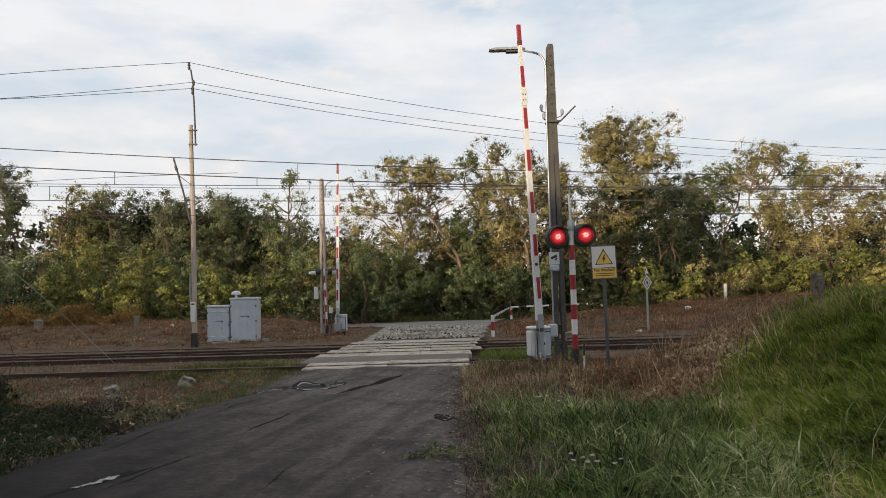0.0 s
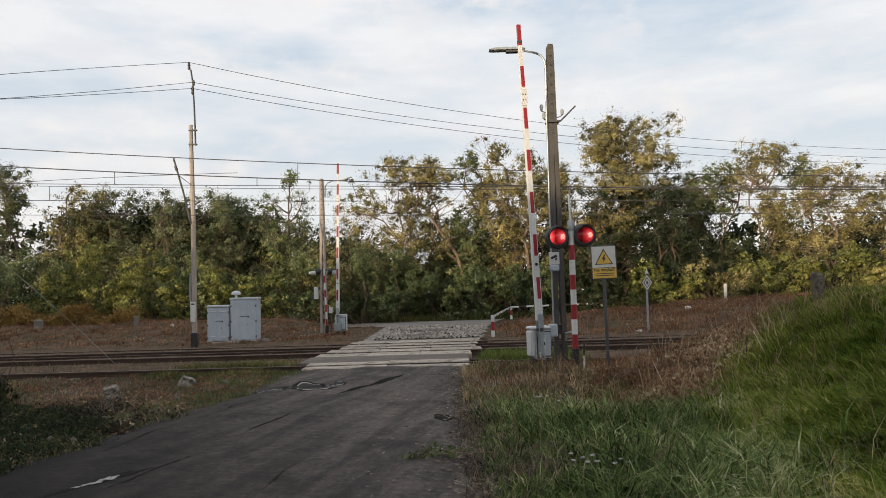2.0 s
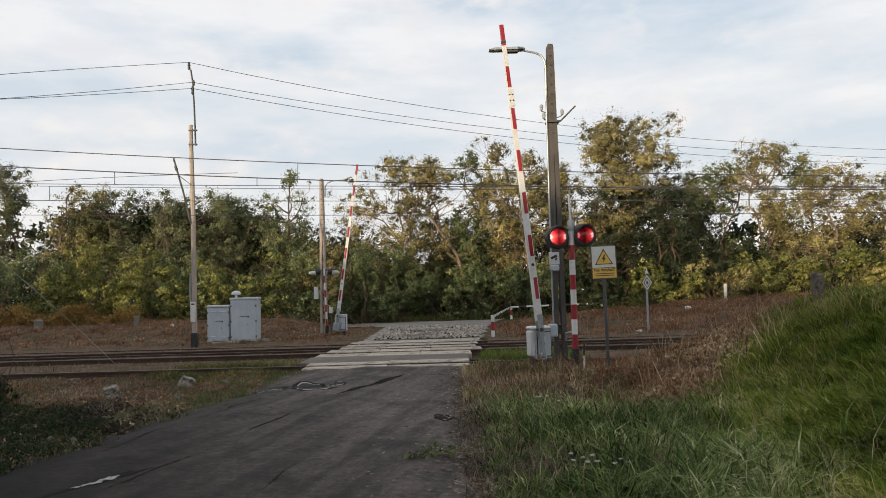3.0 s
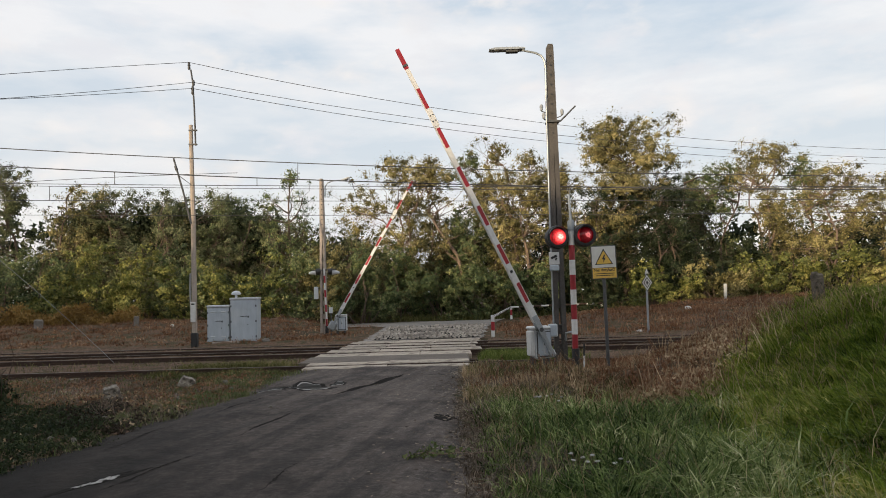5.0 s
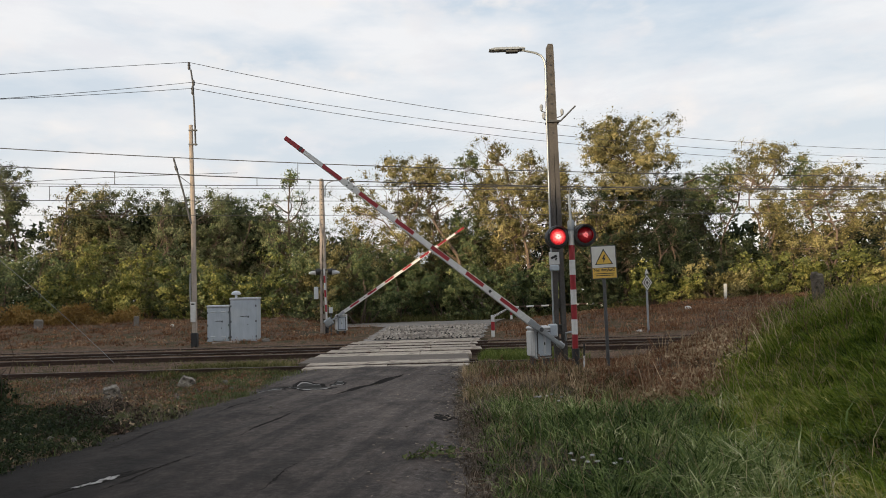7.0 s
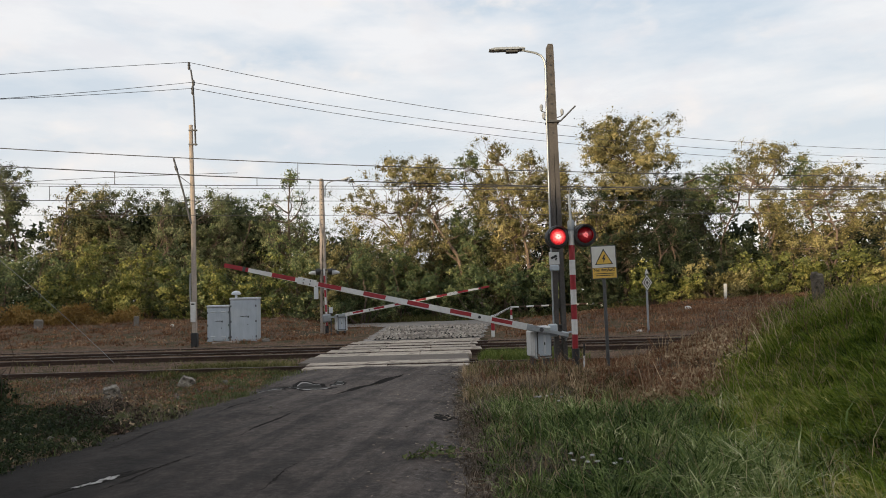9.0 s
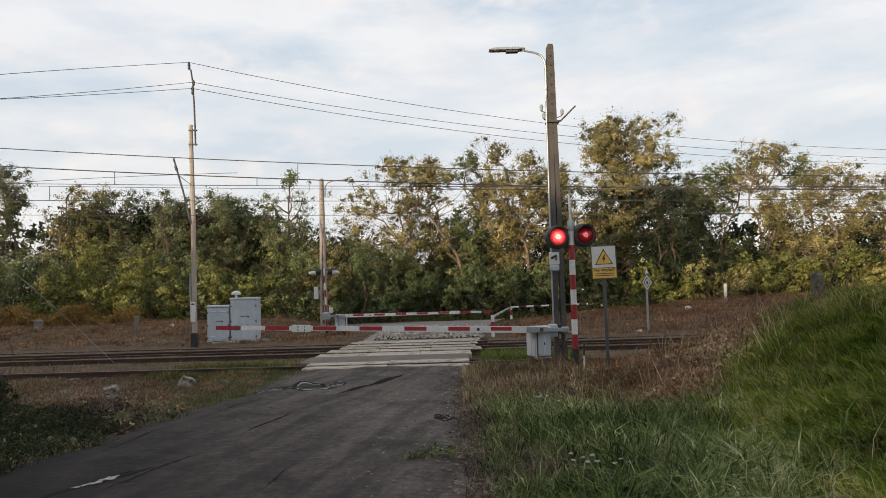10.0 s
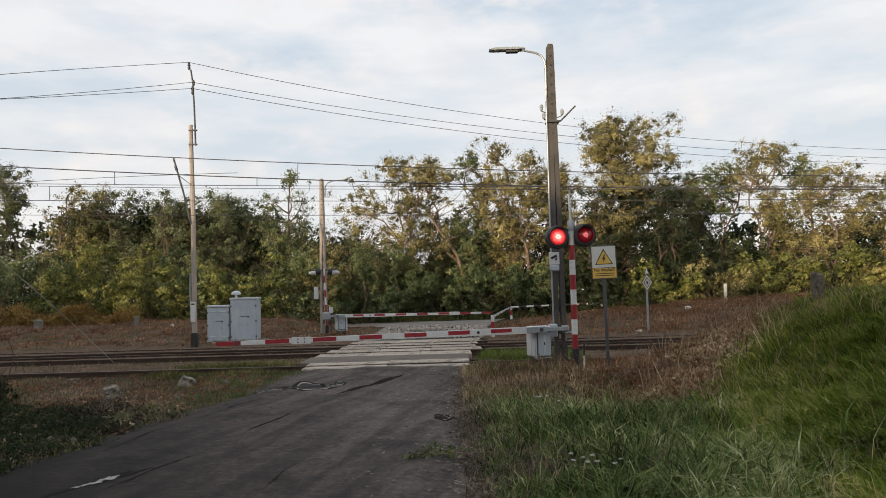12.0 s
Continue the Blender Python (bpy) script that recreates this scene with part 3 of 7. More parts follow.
def rail_profile():
    return [(-0.075, -0.17), (0.075, -0.17), (0.075, -0.158), (0.012, -0.14), (0.010, -0.045), (0.036, -0.035), (0.036, -0.006), (0.028, 0.0), (-0.028, 0.0), (-0.036, -0.006), (-0.036, -0.035), (-0.010, -0.045), (-0.012, -0.14), (-0.075, -0.158)]


def make_tracks():
    rng = random.Random(3)
    prof = rail_profile()
    k = len(prof)
    for t, y0 in enumerate(TRACKS):
        track = thing("railway_track", pose(0, y0, 0), "rusty railway track on old sleepers and brown ballast", "railway track", "parallel railway tracks", "structure")
        for dy in (0, GAUGE):
            b = Build()
            sunk = -0.075 if t == 0 and dy > 0 else 0.0
            vs = [(x, dy + py, pz + sunk) for x in (-160, 160) for py, pz in prof]
            b.add(vs, [(i, (i + 1) % k, (i + 1) % k + k, i + k) for i in range(k)])
            rail = part("rail", b, M["rail"], track, smooth=False)
            hd = Build().box((0, dy, 0.0015 + sunk), (320, 0.05, 0.003))
            part("running_surface", hd, M["railhead"], rail, "worn pale running surface", smooth=False)
        sl = Build().box((0, 0, 0), (0.24, 2.5, 0.12), 0.02).mesh("sleeper", M["sleeper"])
        for i in range(-46, 34):
            x = i * 0.62 + 0.2
            if -4.4 + 0.1 * (y0 - 19) < x < 0.95 + 0.08 * (y0 - 19):
                continue
            s = new("sleeper", sl)
            s.parent = track
            s.matrix_basis = pose(x + rng.uniform(-0.03, 0.03), GAUGE / 2 + rng.uniform(-0.03, 0.03), -0.212 + rng.uniform(-0.012, 0.012), 0, 0, rng.uniform(-1.2, 1.2))
    # loose ballast
    r = np.random.default_rng(8)
    n = 26000
    x, y = r.uniform(-26, 20, n), r.uniform(18.3, 29.8, n)
    keep = ~((x > -4.1 + 0.1 * (y - 19)) & (x < 0.8 + 0.08 * (y - 19)))
    x, y = x[keep], y[keep]
    z = ground_height(x, y)
    s = r.uniform(0.02, 0.055, len(x))
    base = np.array([(1, 0, -0.3), (-0.5, 0.87, -0.3), (-0.5, -0.87, -0.3), (0.1, 0.1, 1.0)])
    rot = r.uniform(0, 6.28, len(x))
    c, sn = np.cos(rot), np.sin(rot)
    v = np.stack([np.stack([x + s * (c * p[0] - sn * p[1]), y + s * (sn * p[0] + c * p[1]), z + s * p[2] * r.uniform(0.6, 1.0, len(x))], -1) for p in base], 1)
    i = np.arange(len(x)) * 4
    f = np.concatenate([np.stack([i, i + 1, i + 3], -1), np.stack([i + 1, i + 2, i + 3], -1), np.stack([i + 2, i, i + 3], -1)])
    tagged(new("ballast", raw_mesh("ballast", v.reshape(-1, 3), f, M["ballast"])), "brown rusty stone ballast between the rails", "gravel", kind="stuff")


def make_crossing():
    rng = random.Random(11)
    deck = thing("level_crossing", pose(0, 0, 0), "pale concrete crossing slabs laid between the rails", "level crossing", kind="structure")
    rows = [(18.70, 19.30, "slab"), (19.82, 20.46, "slab"), (20.48, 22.34, "asphalt_strip"), (22.36, 23.50, "slab"), (24.02, 24.94, "slab"),
            (25.44, 26.18, "slab"), (26.72, 27.62, "slab"), (28.14, 28.80, "slab"), (28.83, 29.55, "slab")]
    for y0, y1, kind in rows:
        ym = (y0 + y1) / 2
        xl, xr = (-3.65 if ym < 20.6 else -4.0 if ym < 25.2 else -3.55) + rng.uniform(-0.12, 0.12), 0.60 + 0.08 * (ym - 19) + rng.uniform(-0.15, 0.15)
        if kind != "slab":
            b = Build().box(((xl + xr) / 2, ym, -0.08), (xr - xl, y1 - y0, 0.15), 0.02)
            part("asphalt_strip", b, M[kind], deck, "dark patched asphalt strip")
            continue
        n = 2 if y0 < 20 else 3
        w = (xr - xl) / n
        me = Build().box((0, 0, -0.09), (w - 0.008, y1 - y0, 0.18), 0.02).mesh("slab", M["slab"])
        for i in range(n):
            ob = new("slab", me)
            ob.parent = deck
            ob.matrix_basis = pose(xl + (i + 0.5) * w, ym, rng.uniform(-0.008, 0.008), rng.uniform(-0.3, 0.3), rng.uniform(-0.1, 0.1), rng.uniform(-0.2, 0.2))
    for pts in (((-3.48, 22.5), (-3.09, 29.0)), ((0.74, 25.1), (1.12, 29.4))):
        (xa, ya), (xb, yb) = pts
        n = 14
        for i in range(n):
            u0, u1 = i / n, (i + 0.86) / n
            b = Build()
            w = 0.022
            q = [(xa + (xb - xa) * u0, ya + (yb - ya) * u0), (xa + (xb - xa) * u1, ya + (yb - ya) * u1)]
            b.add([(q[0][0] - w, q[0][1], 0.016), (q[0][0] + w, q[0][1], 0.016), (q[1][0] + w, q[1][1], 0.016), (q[1][0] - w, q[1][1], 0.016),
                   (q[0][0] - w, q[0][1], 0.022), (q[0][0] + w, q[0][1], 0.022), (q[1][0] + w, q[1][1], 0.022), (q[1][0] - w, q[1][1], 0.022)],
                  [(4, 5, 6, 7), (0, 1, 5, 4), (1, 2, 6, 5), (2, 3, 7, 6), (3, 0, 4, 7)])
            part("edge_line", b, M["concrete_pale"], deck, "worn white edge line", smooth=False)


make_ground()
make_roads()
make_tracks()
make_crossing()


# ---- trees and bushes ----
def leaf_cloud(centres, radii, per, size, rng, squash=0.8, out=None):
    """Small folded leaves scattered round the given centres, turned outwards with their bough: one pointed triangle a leaf."""
    reps = np.repeat(np.arange(len(centres)), per)
    n = len(reps)
    d = rng.normal(0, 1, (n, 3))
    d /= np.linalg.norm(d, axis=1)[:, None]
    rad = radii[reps] * np.abs(rng.normal(0, 0.75, n))
    p = centres[reps] + d * rad[:, None] * np.array([1, 1, squash])
    nn = d * 0.9 + rng.normal(0, 0.6, (n, 3)) if out is None else d * 0.35 + out[reps] * 1.3 + rng.normal(0, 0.38, (n, 3))
    nn /= np.linalg.norm(nn, axis=1)[:, None]
    a = np.cross(nn, rng.normal(0, 1, (n, 3)))
    a /= np.linalg.norm(a, axis=1)[:, None]
    t = np.cross(nn, a)
    ln = size * rng.uniform(0.6, 1.35, n)[:, None]
    w = ln * rng.uniform(0.28, 0.42, n)[:, None]
    v = np.stack([p - a * ln * 0.5 + t * w, p - a * ln * 0.5 - t * w, p + a * ln * 0.5], 1).reshape(-1, 3)
    return v, np.arange(3 * n).reshape(-1, 3)


def grow(b, start, end, r0, r1, rng, bend=0.12, sides=5, segs=4):
    """One limb with a bent course; returns its points."""
    start, end = np.array(start, float), np.array(end, float)
    ln = np.linalg.norm(end - start)
    pts = []
    off = rng.normal(0, bend * ln, 3) * np.array([1, 1, 0.4])
    for k in range(segs + 1):
        u = k / segs
        p = start + (end - start) * u + off * math.sin(math.pi * u) + (rng.normal(0, 0.02 * ln, 3) if 0 < k < segs else 0)
        pts.append(p)
    b.tube(pts, [r0 + (r1 - r0) * k / segs for k in range(segs + 1)], sides, False)
    return pts


def make_tree(label, x, y, height, width, leaves, leaf, seed, bark="bark", low=0.25, clumps=90, size=0.17, lean=0.0, stems=1, density=1.0, spread=1.0):
    rng = np.random.default_rng(seed)
    z0 = float(ground_height(x, y)) - 0.05
    tree = thing("tree", pose(x, y, z0), label, "tree", "trees behind the crossing")
    rx, rz = width / 2, height * (1 - low) / 2
    mid = height * (1 + low) / 2
    # lobes give the crown its broken outline
    nl = int(6 + width * 1.3)
    ang = rng.uniform(0, 2 * math.pi, nl)
    hz = rng.uniform(-0.95, 0.75, nl)
    rr = np.sqrt(np.clip(1 - hz ** 2, 0.08, 1)) * rng.uniform(0.15, 0.80, nl)
    lobes = np.stack([rr * np.cos(ang) * rx + lean * (hz + 1) * rz * 0.5, rr * np.sin(ang) * rx * 0.75, mid + hz * rz], -1)
    lobes = np.vstack([lobes, [[lean * height * 0.45, 0, height - rz * 0.22]]])
    lob_r = rng.uniform(0.34, 0.62, len(lobes)) * rx * spread
    lob_r[-1] = 0.30 * rx
    pick = rng.integers(0, len(lobes), clumps)
    d = rng.normal(0, 1, (clumps, 3))
    d /= np.linalg.norm(d, axis=1)[:, None]
    cen = lobes[pick] + d * (lob_r[pick] * rng.uniform(0.1, 1.1, clumps) ** 0.6)[:, None] * np.array([1, 1, 1.25])
    cen[:, 2] = np.clip(cen[:, 2], height * low * 0.6, height * 0.985)
    cr = rng.uniform(0.20, 0.52, clumps) * (0.66 + width / 16)
    wood = Build()
    tops = []
    for s in range(stems):
        a = rng.uniform(0, 6.28)
        foot = np.array([0.25 * math.cos(a) * (stems > 1), 0.2 * math.sin(a) * (stems > 1), 0])
        tip = np.array([lean * height * 0.5 + (rng.normal(0, 0.16) * width if stems > 1 else rng.normal(0, 0.05) * width), rng.normal(0, 0.3), height * rng.uniform(0.72, 0.86)])
        r0 = 0.010 * height + 0.05
        tops.append(grow(wood, foot, tip, r0 / (stems ** 0.4), 0.03, rng, 0.05, 7, 8))
    for li, lb in enumerate(lobes):
        tr = tops[rng.integers(0, stems)]
        ok = [q for q in tr[1:] if q[2] < lb[2] - 0.1] or [tr[1]]
        q = ok[max(0, len(ok) - 1 - rng.integers(0, 2))]
        pts = grow(wood, q, lb, 0.028 + 0.0035 * height, 0.018, rng, 0.14, 5, 4)
        mine = np.where(pick == li)[0]
        for ci in mine[:16]:
            grow(wood, pts[rng.integers(2, 5)], cen[ci], 0.018, 0.006, rng, 0.12, 3, 2)
    # bare twigs over the top of the crown
    for k in range(int(10 * density + 8)):
        c = cen[rng.integers(0, clumps)]
        e = c + np.array([rng.normal(0, 0.5), rng.normal(0, 0.5), abs(rng.normal(0.5, 0.35))])
        e[2] = min(e[2], height * 1.02)
        grow(wood, c, e, 0.010, 0.004, rng, 0.1, 3, 2)
    part("trunk", wood, M[bark], tree, "branching trunk with bare twigs")
    per = max(8, int(leaves / clumps))
    v, f = leaf_cloud(cen, cr, per, size, rng, 0.8, d)
    ob = new("crown", raw_mesh("crown", v, f, M[leaf]))
    ob.parent = tree
    tagged(ob, "broken crown of small leaves")
    return tree


def make_bush(label, x, y, height, width, leaves, leaf, seed, size=0.15):
    rng = np.random.default_rng(seed)
    z0 = float(ground_height(x, y)) - 0.05
    bush = thing("bush", pose(x, y, z0), label, "bush", "bushes behind the crossing")
    nl = int(8 + width * 3.2)
    u, w = rng.uniform(-1, 1, nl), rng.uniform(-1, 0.7, nl)
    size_of = 0.45 + height / 10
    top = height * (0.60 + 0.40 * np.cos(u * 1.25) * np.cos(w * 0.9)) * (0.82 + 0.18 * np.sin(u * 4 + seed))
    lob_r = rng.uniform(0.55, 1.0, nl) * size_of
    lob = np.stack([u * (width / 2 - 0.3), w * width * 0.30, np.maximum(0.2, top * rng.uniform(0.06, 1.0, nl) ** 0.75 - lob_r * 0.7)], -1)
    sub = 16
    n = nl * sub
    d = rng.normal(0, 1, (n, 3))
    d[:, 2] += 0.25
    d /= np.linalg.norm(d, axis=1)[:, None]
    reach = np.where(rng.uniform(0, 1, n) < 0.14, rng.uniform(1.0, 1.5, n), rng.uniform(0.6, 1.0, n))
    cen = np.repeat(lob, sub, 0) + d * (np.repeat(lob_r, sub) * reach)[:, None]
    cen[:, 2] = np.maximum(cen[:, 2], 0.1)
    cr = rng.uniform(0.16, 0.34, n) * size_of
    wood = Build()
    for k in range(9):
        c = cen[rng.integers(0, n)]
        grow(wood, (c[0] * 0.25 + rng.normal(0, 0.15), c[1] * 0.25, 0), c, 0.05, 0.015, rng, 0.1, 5, 4)
    for k in range(30):
        c = cen[rng.integers(0, n)]
        e = c + np.array([rng.normal(0, 0.45), rng.normal(0, 0.3), abs(rng.normal(0.6, 0.3))])
        grow(wood, c, e, 0.012, 0.004, rng, 0.1, 3, 2)
    tagged(part("undergrowth", wood, M["bark"], bush, "thin woody stems"), kind="stuff")
    v, f = leaf_cloud(cen, cr, max(6, int(leaves / n)), size, rng, 0.75, d)
    ob = new("leaves", raw_mesh("leaves", v, f, M[leaf]))
    ob.parent = bush
    tagged(ob, "dense small leaves")
    return bush


def make_woods():
    D = "dense %s tree with broken crown behind the tracks"
    S = "sparse %s tree with bare twigs behind the tracks"
    # label, x, y, height, width, leaves, leaf, bark, low, clumps, stems
    rows = [
        (S % "grey-green", -33.0, 55, 11.8, 5.0, 7000, "leaf_grey", "bark", 0.2, 70, 1, 0.0),
        (S % "olive", -28.0, 56, 10.8, 5.2, 6000, "leaf_olive", "bark", 0.25, 60, 1, 0.0),
        (D % "dark green", -24.5, 57, 10.0, 6.0, 9000, "leaf_grey", "bark", 0.15, 80, 2, 0.0),
        (D % "olive brown", -20.6, 55, 9.6, 6.5, 10000, "leaf_grey", "bark", 0.15, 90, 2, 0.0),
        (D % "dark green", -17.0, 57, 9.4, 6.5, 9500, "leaf_grey", "bark", 0.15, 85, 2, 0.0),
        (S % "grey-green", -11.2, 54, 11.2, 4.6, 3600, "leaf_green", "bark", 0.3, 50, 1, 0.0),
        (D % "olive and yellow", -3.4, 52, 11.6, 6.4, 17000, "leaf_olive", "bark_pale", 0.22, 140, 2, 0.0),
        (S % "olive", -0.6, 53, 11.9, 4.0, 5500, "leaf_olive", "bark_pale", 0.25, 60, 2, -0.05),
        (S % "grey-green", 2.3, 54, 12.6, 3.4, 4600, "leaf_green", "bark", 0.30, 60, 1, 0.0),
        (S % "olive", 4.3, 53, 13.0, 4.2, 7500, "leaf_olive", "bark_pale", 0.25, 80, 1, 0.0),
        (S % "olive", 6.3, 52, 11.9, 4.6, 8500, "leaf_olive", "bark_pale", 0.2, 84, 1, 0.0),
        (D % "tall olive", 12.3, 52, 13.5, 7.2, 25000, "leaf_olive", "bark", 0.45, 160, 2, 0.0),
        (S % "dark green", 16.3, 55, 10.6, 4.6, 5000, "leaf_dark", "bark", 0.25, 60, 1, 0.0),
        (S % "grey-green", 20.0, 54, 9.9, 5.4, 6000, "leaf_green", "bark", 0.25, 66, 2, 0.0),
        (D % "olive", 23.6, 52, 11.0, 5.4, 9000, "leaf_olive", "bark_pale", 0.28, 90, 2, 0.0),
        (S % "grey-green", 26.6, 54, 10.3, 4.6, 5000, "leaf_green", "bark", 0.25, 60, 1, 0.0),
        (S % "yellow olive", 26.4, 50, 8.7, 6.0, 8000, "leaf_olive", "bark_pale", 0.38, 80, 2, 0.0),
        (D % "dark green", -30.6, 59, 6.8, 6.5, 8000, "leaf_grey", "bark", 0.05, 90, 2, 0.0),
        (D % "olive brown", -23.0, 60, 9.2, 7.5, 9000, "leaf_olive", "bark", 0.05, 100, 2, 0.0),
        (D % "dark green", -14.2, 59, 7.9, 6.5, 8000, "leaf_grey", "bark", 0.05, 90, 2, 0.0),
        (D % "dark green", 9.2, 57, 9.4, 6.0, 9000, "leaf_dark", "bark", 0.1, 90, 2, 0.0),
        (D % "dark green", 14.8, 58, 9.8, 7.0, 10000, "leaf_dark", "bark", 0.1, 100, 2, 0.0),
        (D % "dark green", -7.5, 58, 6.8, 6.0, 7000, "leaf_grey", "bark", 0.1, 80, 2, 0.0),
        # two dark trees added in front, standing for the tall tree's shaded lower crown
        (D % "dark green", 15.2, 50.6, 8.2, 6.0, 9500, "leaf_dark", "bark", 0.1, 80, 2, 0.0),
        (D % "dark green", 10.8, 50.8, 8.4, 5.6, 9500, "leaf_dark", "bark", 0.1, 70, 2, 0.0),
        (D % "dark green", -27.4, 58, 9.6, 7.0, 9500, "leaf_grey", "bark", 0.05, 90, 2, 0.0),
        (D % "olive brown", -17.6, 59, 9.3, 7.5, 9500, "leaf_green", "bark", 0.05, 100, 2, 0.0),
        (D % "dark green", -11.6, 58, 7.2, 6.0, 8000, "leaf_grey", "bark", 0.05, 80, 2, 0.0),
        (D % "olive", 8.7, 54, 11.0, 4.2, 8000, "leaf_olive", "bark", 0.15, 80, 2, 0.0),
        (D % "dark green", 0.9, 54, 7.6, 4.6, 8000, "leaf_green", "bark", 0.1, 80, 2, 0.0),
        (D % "olive", 4.6, 55, 8.6, 4.4, 8000, "leaf_olive", "bark_pale", 0.1, 80, 2, 0.0),
        (D % "grey-green", 19.4, 56, 9.4, 5.6, 8500, "leaf_grey", "bark", 0.1, 80, 2, 0.0),
        (S % "olive", 32.2, 52, 8.6, 6.0, 7500, "leaf_olive", "bark", 0.3, 80, 2, 0.0),
    ]
    made = []
    for i, (lab, x, y, h, w, lv, lf, bk, lo, cl, st, le) in enumerate(rows):
        full = lab.startswith("dense")
        w *= 1.25
        made.append(make_tree(lab, x, y, h, w, int(lv * (2.6 if full else 2.4)), lf, 100 + i, bk, lo * 0.7, int(cl * (3.4 if full else 3.0)), 0.125, le, st, 1.0, 1.0 if full else 0.9))
    G = "leafy %s bush in the hedge beyond the tracks"
    bushes = [
        (G % "dark green", -31.5, 48, 5.6, 6.6, 9000, "leaf_green"), (G % "green", -27.2, 46, 5.3, 5.5, 7000, "leaf_green"),
        (G % "green", -24.3, 46.5, 5.3, 4.6, 7000, "leaf_green"), (G % "yellow-green", -21.3, 45.5, 5.8, 6.0, 10000, "leaf_gold"), (G % "yellow-green", -18.0, 46, 5.5, 5.0, 8000, "leaf_gold"),
        (G % "green", -15.6, 46.5, 5.6, 4.6, 7000, "leaf_green"), (G % "yellow-green", -12.6, 46, 5.8, 4.6, 8000, "leaf_gold"),
        (G % "green", -10.0, 46.5, 5.6, 4.4, 7000, "leaf_green"), (G % "rusty", -8.2, 48, 6.0, 3.8, 6500, "leaf_olive"),
        (G % "green", -5.6, 48.5, 5.6, 4.4, 7000, "leaf_green"), (G % "dark green", -3.0, 50, 6.0, 4.6, 7500, "leaf_green"),
        (G % "dark green", 0.0, 51, 5.6, 4.6, 7500, "leaf_green"), (G % "green", 2.8, 51, 5.2, 4.4, 7000, "leaf_green"),
        # leaf_dark at x 8.6 puts the shade under the tall crown into colour
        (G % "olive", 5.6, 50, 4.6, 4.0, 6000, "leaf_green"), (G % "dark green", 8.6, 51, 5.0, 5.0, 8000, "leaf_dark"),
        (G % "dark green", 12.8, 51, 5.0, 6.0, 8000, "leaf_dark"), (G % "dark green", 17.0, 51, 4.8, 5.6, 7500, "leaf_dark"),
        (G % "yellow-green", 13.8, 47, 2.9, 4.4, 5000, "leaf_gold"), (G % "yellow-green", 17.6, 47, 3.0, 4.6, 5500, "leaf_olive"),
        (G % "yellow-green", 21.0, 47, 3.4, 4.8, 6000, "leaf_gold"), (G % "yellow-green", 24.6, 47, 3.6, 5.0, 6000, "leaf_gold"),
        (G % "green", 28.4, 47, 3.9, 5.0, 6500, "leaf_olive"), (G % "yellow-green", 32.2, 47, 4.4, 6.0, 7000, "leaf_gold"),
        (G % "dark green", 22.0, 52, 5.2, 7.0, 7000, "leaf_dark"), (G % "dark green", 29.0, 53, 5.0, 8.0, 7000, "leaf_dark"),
    ]
    for i, (lab, x, y, h, w, lv, lf) in enumerate(bushes):
        made.append(make_bush(lab, x, y, h, w * 1.12, int(lv * 1.9), lf, 300 + i, 0.125))
    # a pale trunk that leans out of the hedge
    lean = thing("tree", pose(1.85, 53.0, float(ground_height(1.85, 53.0))), "half-fallen tree with a pale bare trunk in the hedge", "tree", "trees behind the crossing")
    rl = np.random.default_rng(90)
    wood = Build()
    wood.tube([(0, 0, 0), (-0.3, -0.2, 2.4), (-0.85, -0.5, 4.5), (-2.1, -0.6, 6.3), (-3.0, -0.5, 8.0)], [0.16, 0.15, 0.13, 0.10, 0.05], 7, False)
    tips = []
    for k in range(26):
        u = rl.uniform(0.35, 1.0)
        q = np.array([np.interp(u, [0, 0.5, 0.75, 1], [-0.3, -0.85, -2.1, -3.0]), -0.5, np.interp(u, [0, 0.5, 0.75, 1], [2.4, 4.5, 6.3, 8.0])])
        e = q + np.array([rl.normal(0.2, 1.0), rl.normal(0, 0.6), abs(rl.normal(0.9, 0.6))])
        grow(wood, q, e, 0.04, 0.01, rl, 0.14, 4, 3)
        tips.append(e)
    part("trunk", wood, M["bark_pale"], lean, "pale leaning trunk with bare limbs")
    v, f = leaf_cloud(np.array(tips), rl.uniform(0.25, 0.5, len(tips)), 60, 0.125, rl)
    ob = new("crown", raw_mesh("crown", v, f, M["leaf_olive"]))
    ob.parent = lean
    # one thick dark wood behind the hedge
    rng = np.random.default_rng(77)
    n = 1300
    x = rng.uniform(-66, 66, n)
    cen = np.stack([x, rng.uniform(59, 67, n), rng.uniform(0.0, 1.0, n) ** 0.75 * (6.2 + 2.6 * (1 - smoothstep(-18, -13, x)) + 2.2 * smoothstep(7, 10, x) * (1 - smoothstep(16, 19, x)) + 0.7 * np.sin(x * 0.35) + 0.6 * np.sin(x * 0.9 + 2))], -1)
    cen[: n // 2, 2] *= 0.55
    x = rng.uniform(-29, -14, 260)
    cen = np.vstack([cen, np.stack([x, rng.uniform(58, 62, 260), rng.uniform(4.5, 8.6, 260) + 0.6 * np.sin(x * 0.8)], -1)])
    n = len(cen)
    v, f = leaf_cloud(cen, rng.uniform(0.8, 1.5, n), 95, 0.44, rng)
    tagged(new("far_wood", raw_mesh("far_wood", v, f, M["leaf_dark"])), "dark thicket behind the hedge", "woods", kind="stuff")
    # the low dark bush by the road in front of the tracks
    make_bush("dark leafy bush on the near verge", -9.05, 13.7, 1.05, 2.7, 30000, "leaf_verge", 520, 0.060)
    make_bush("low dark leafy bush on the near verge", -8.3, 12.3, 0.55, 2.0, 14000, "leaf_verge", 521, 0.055)
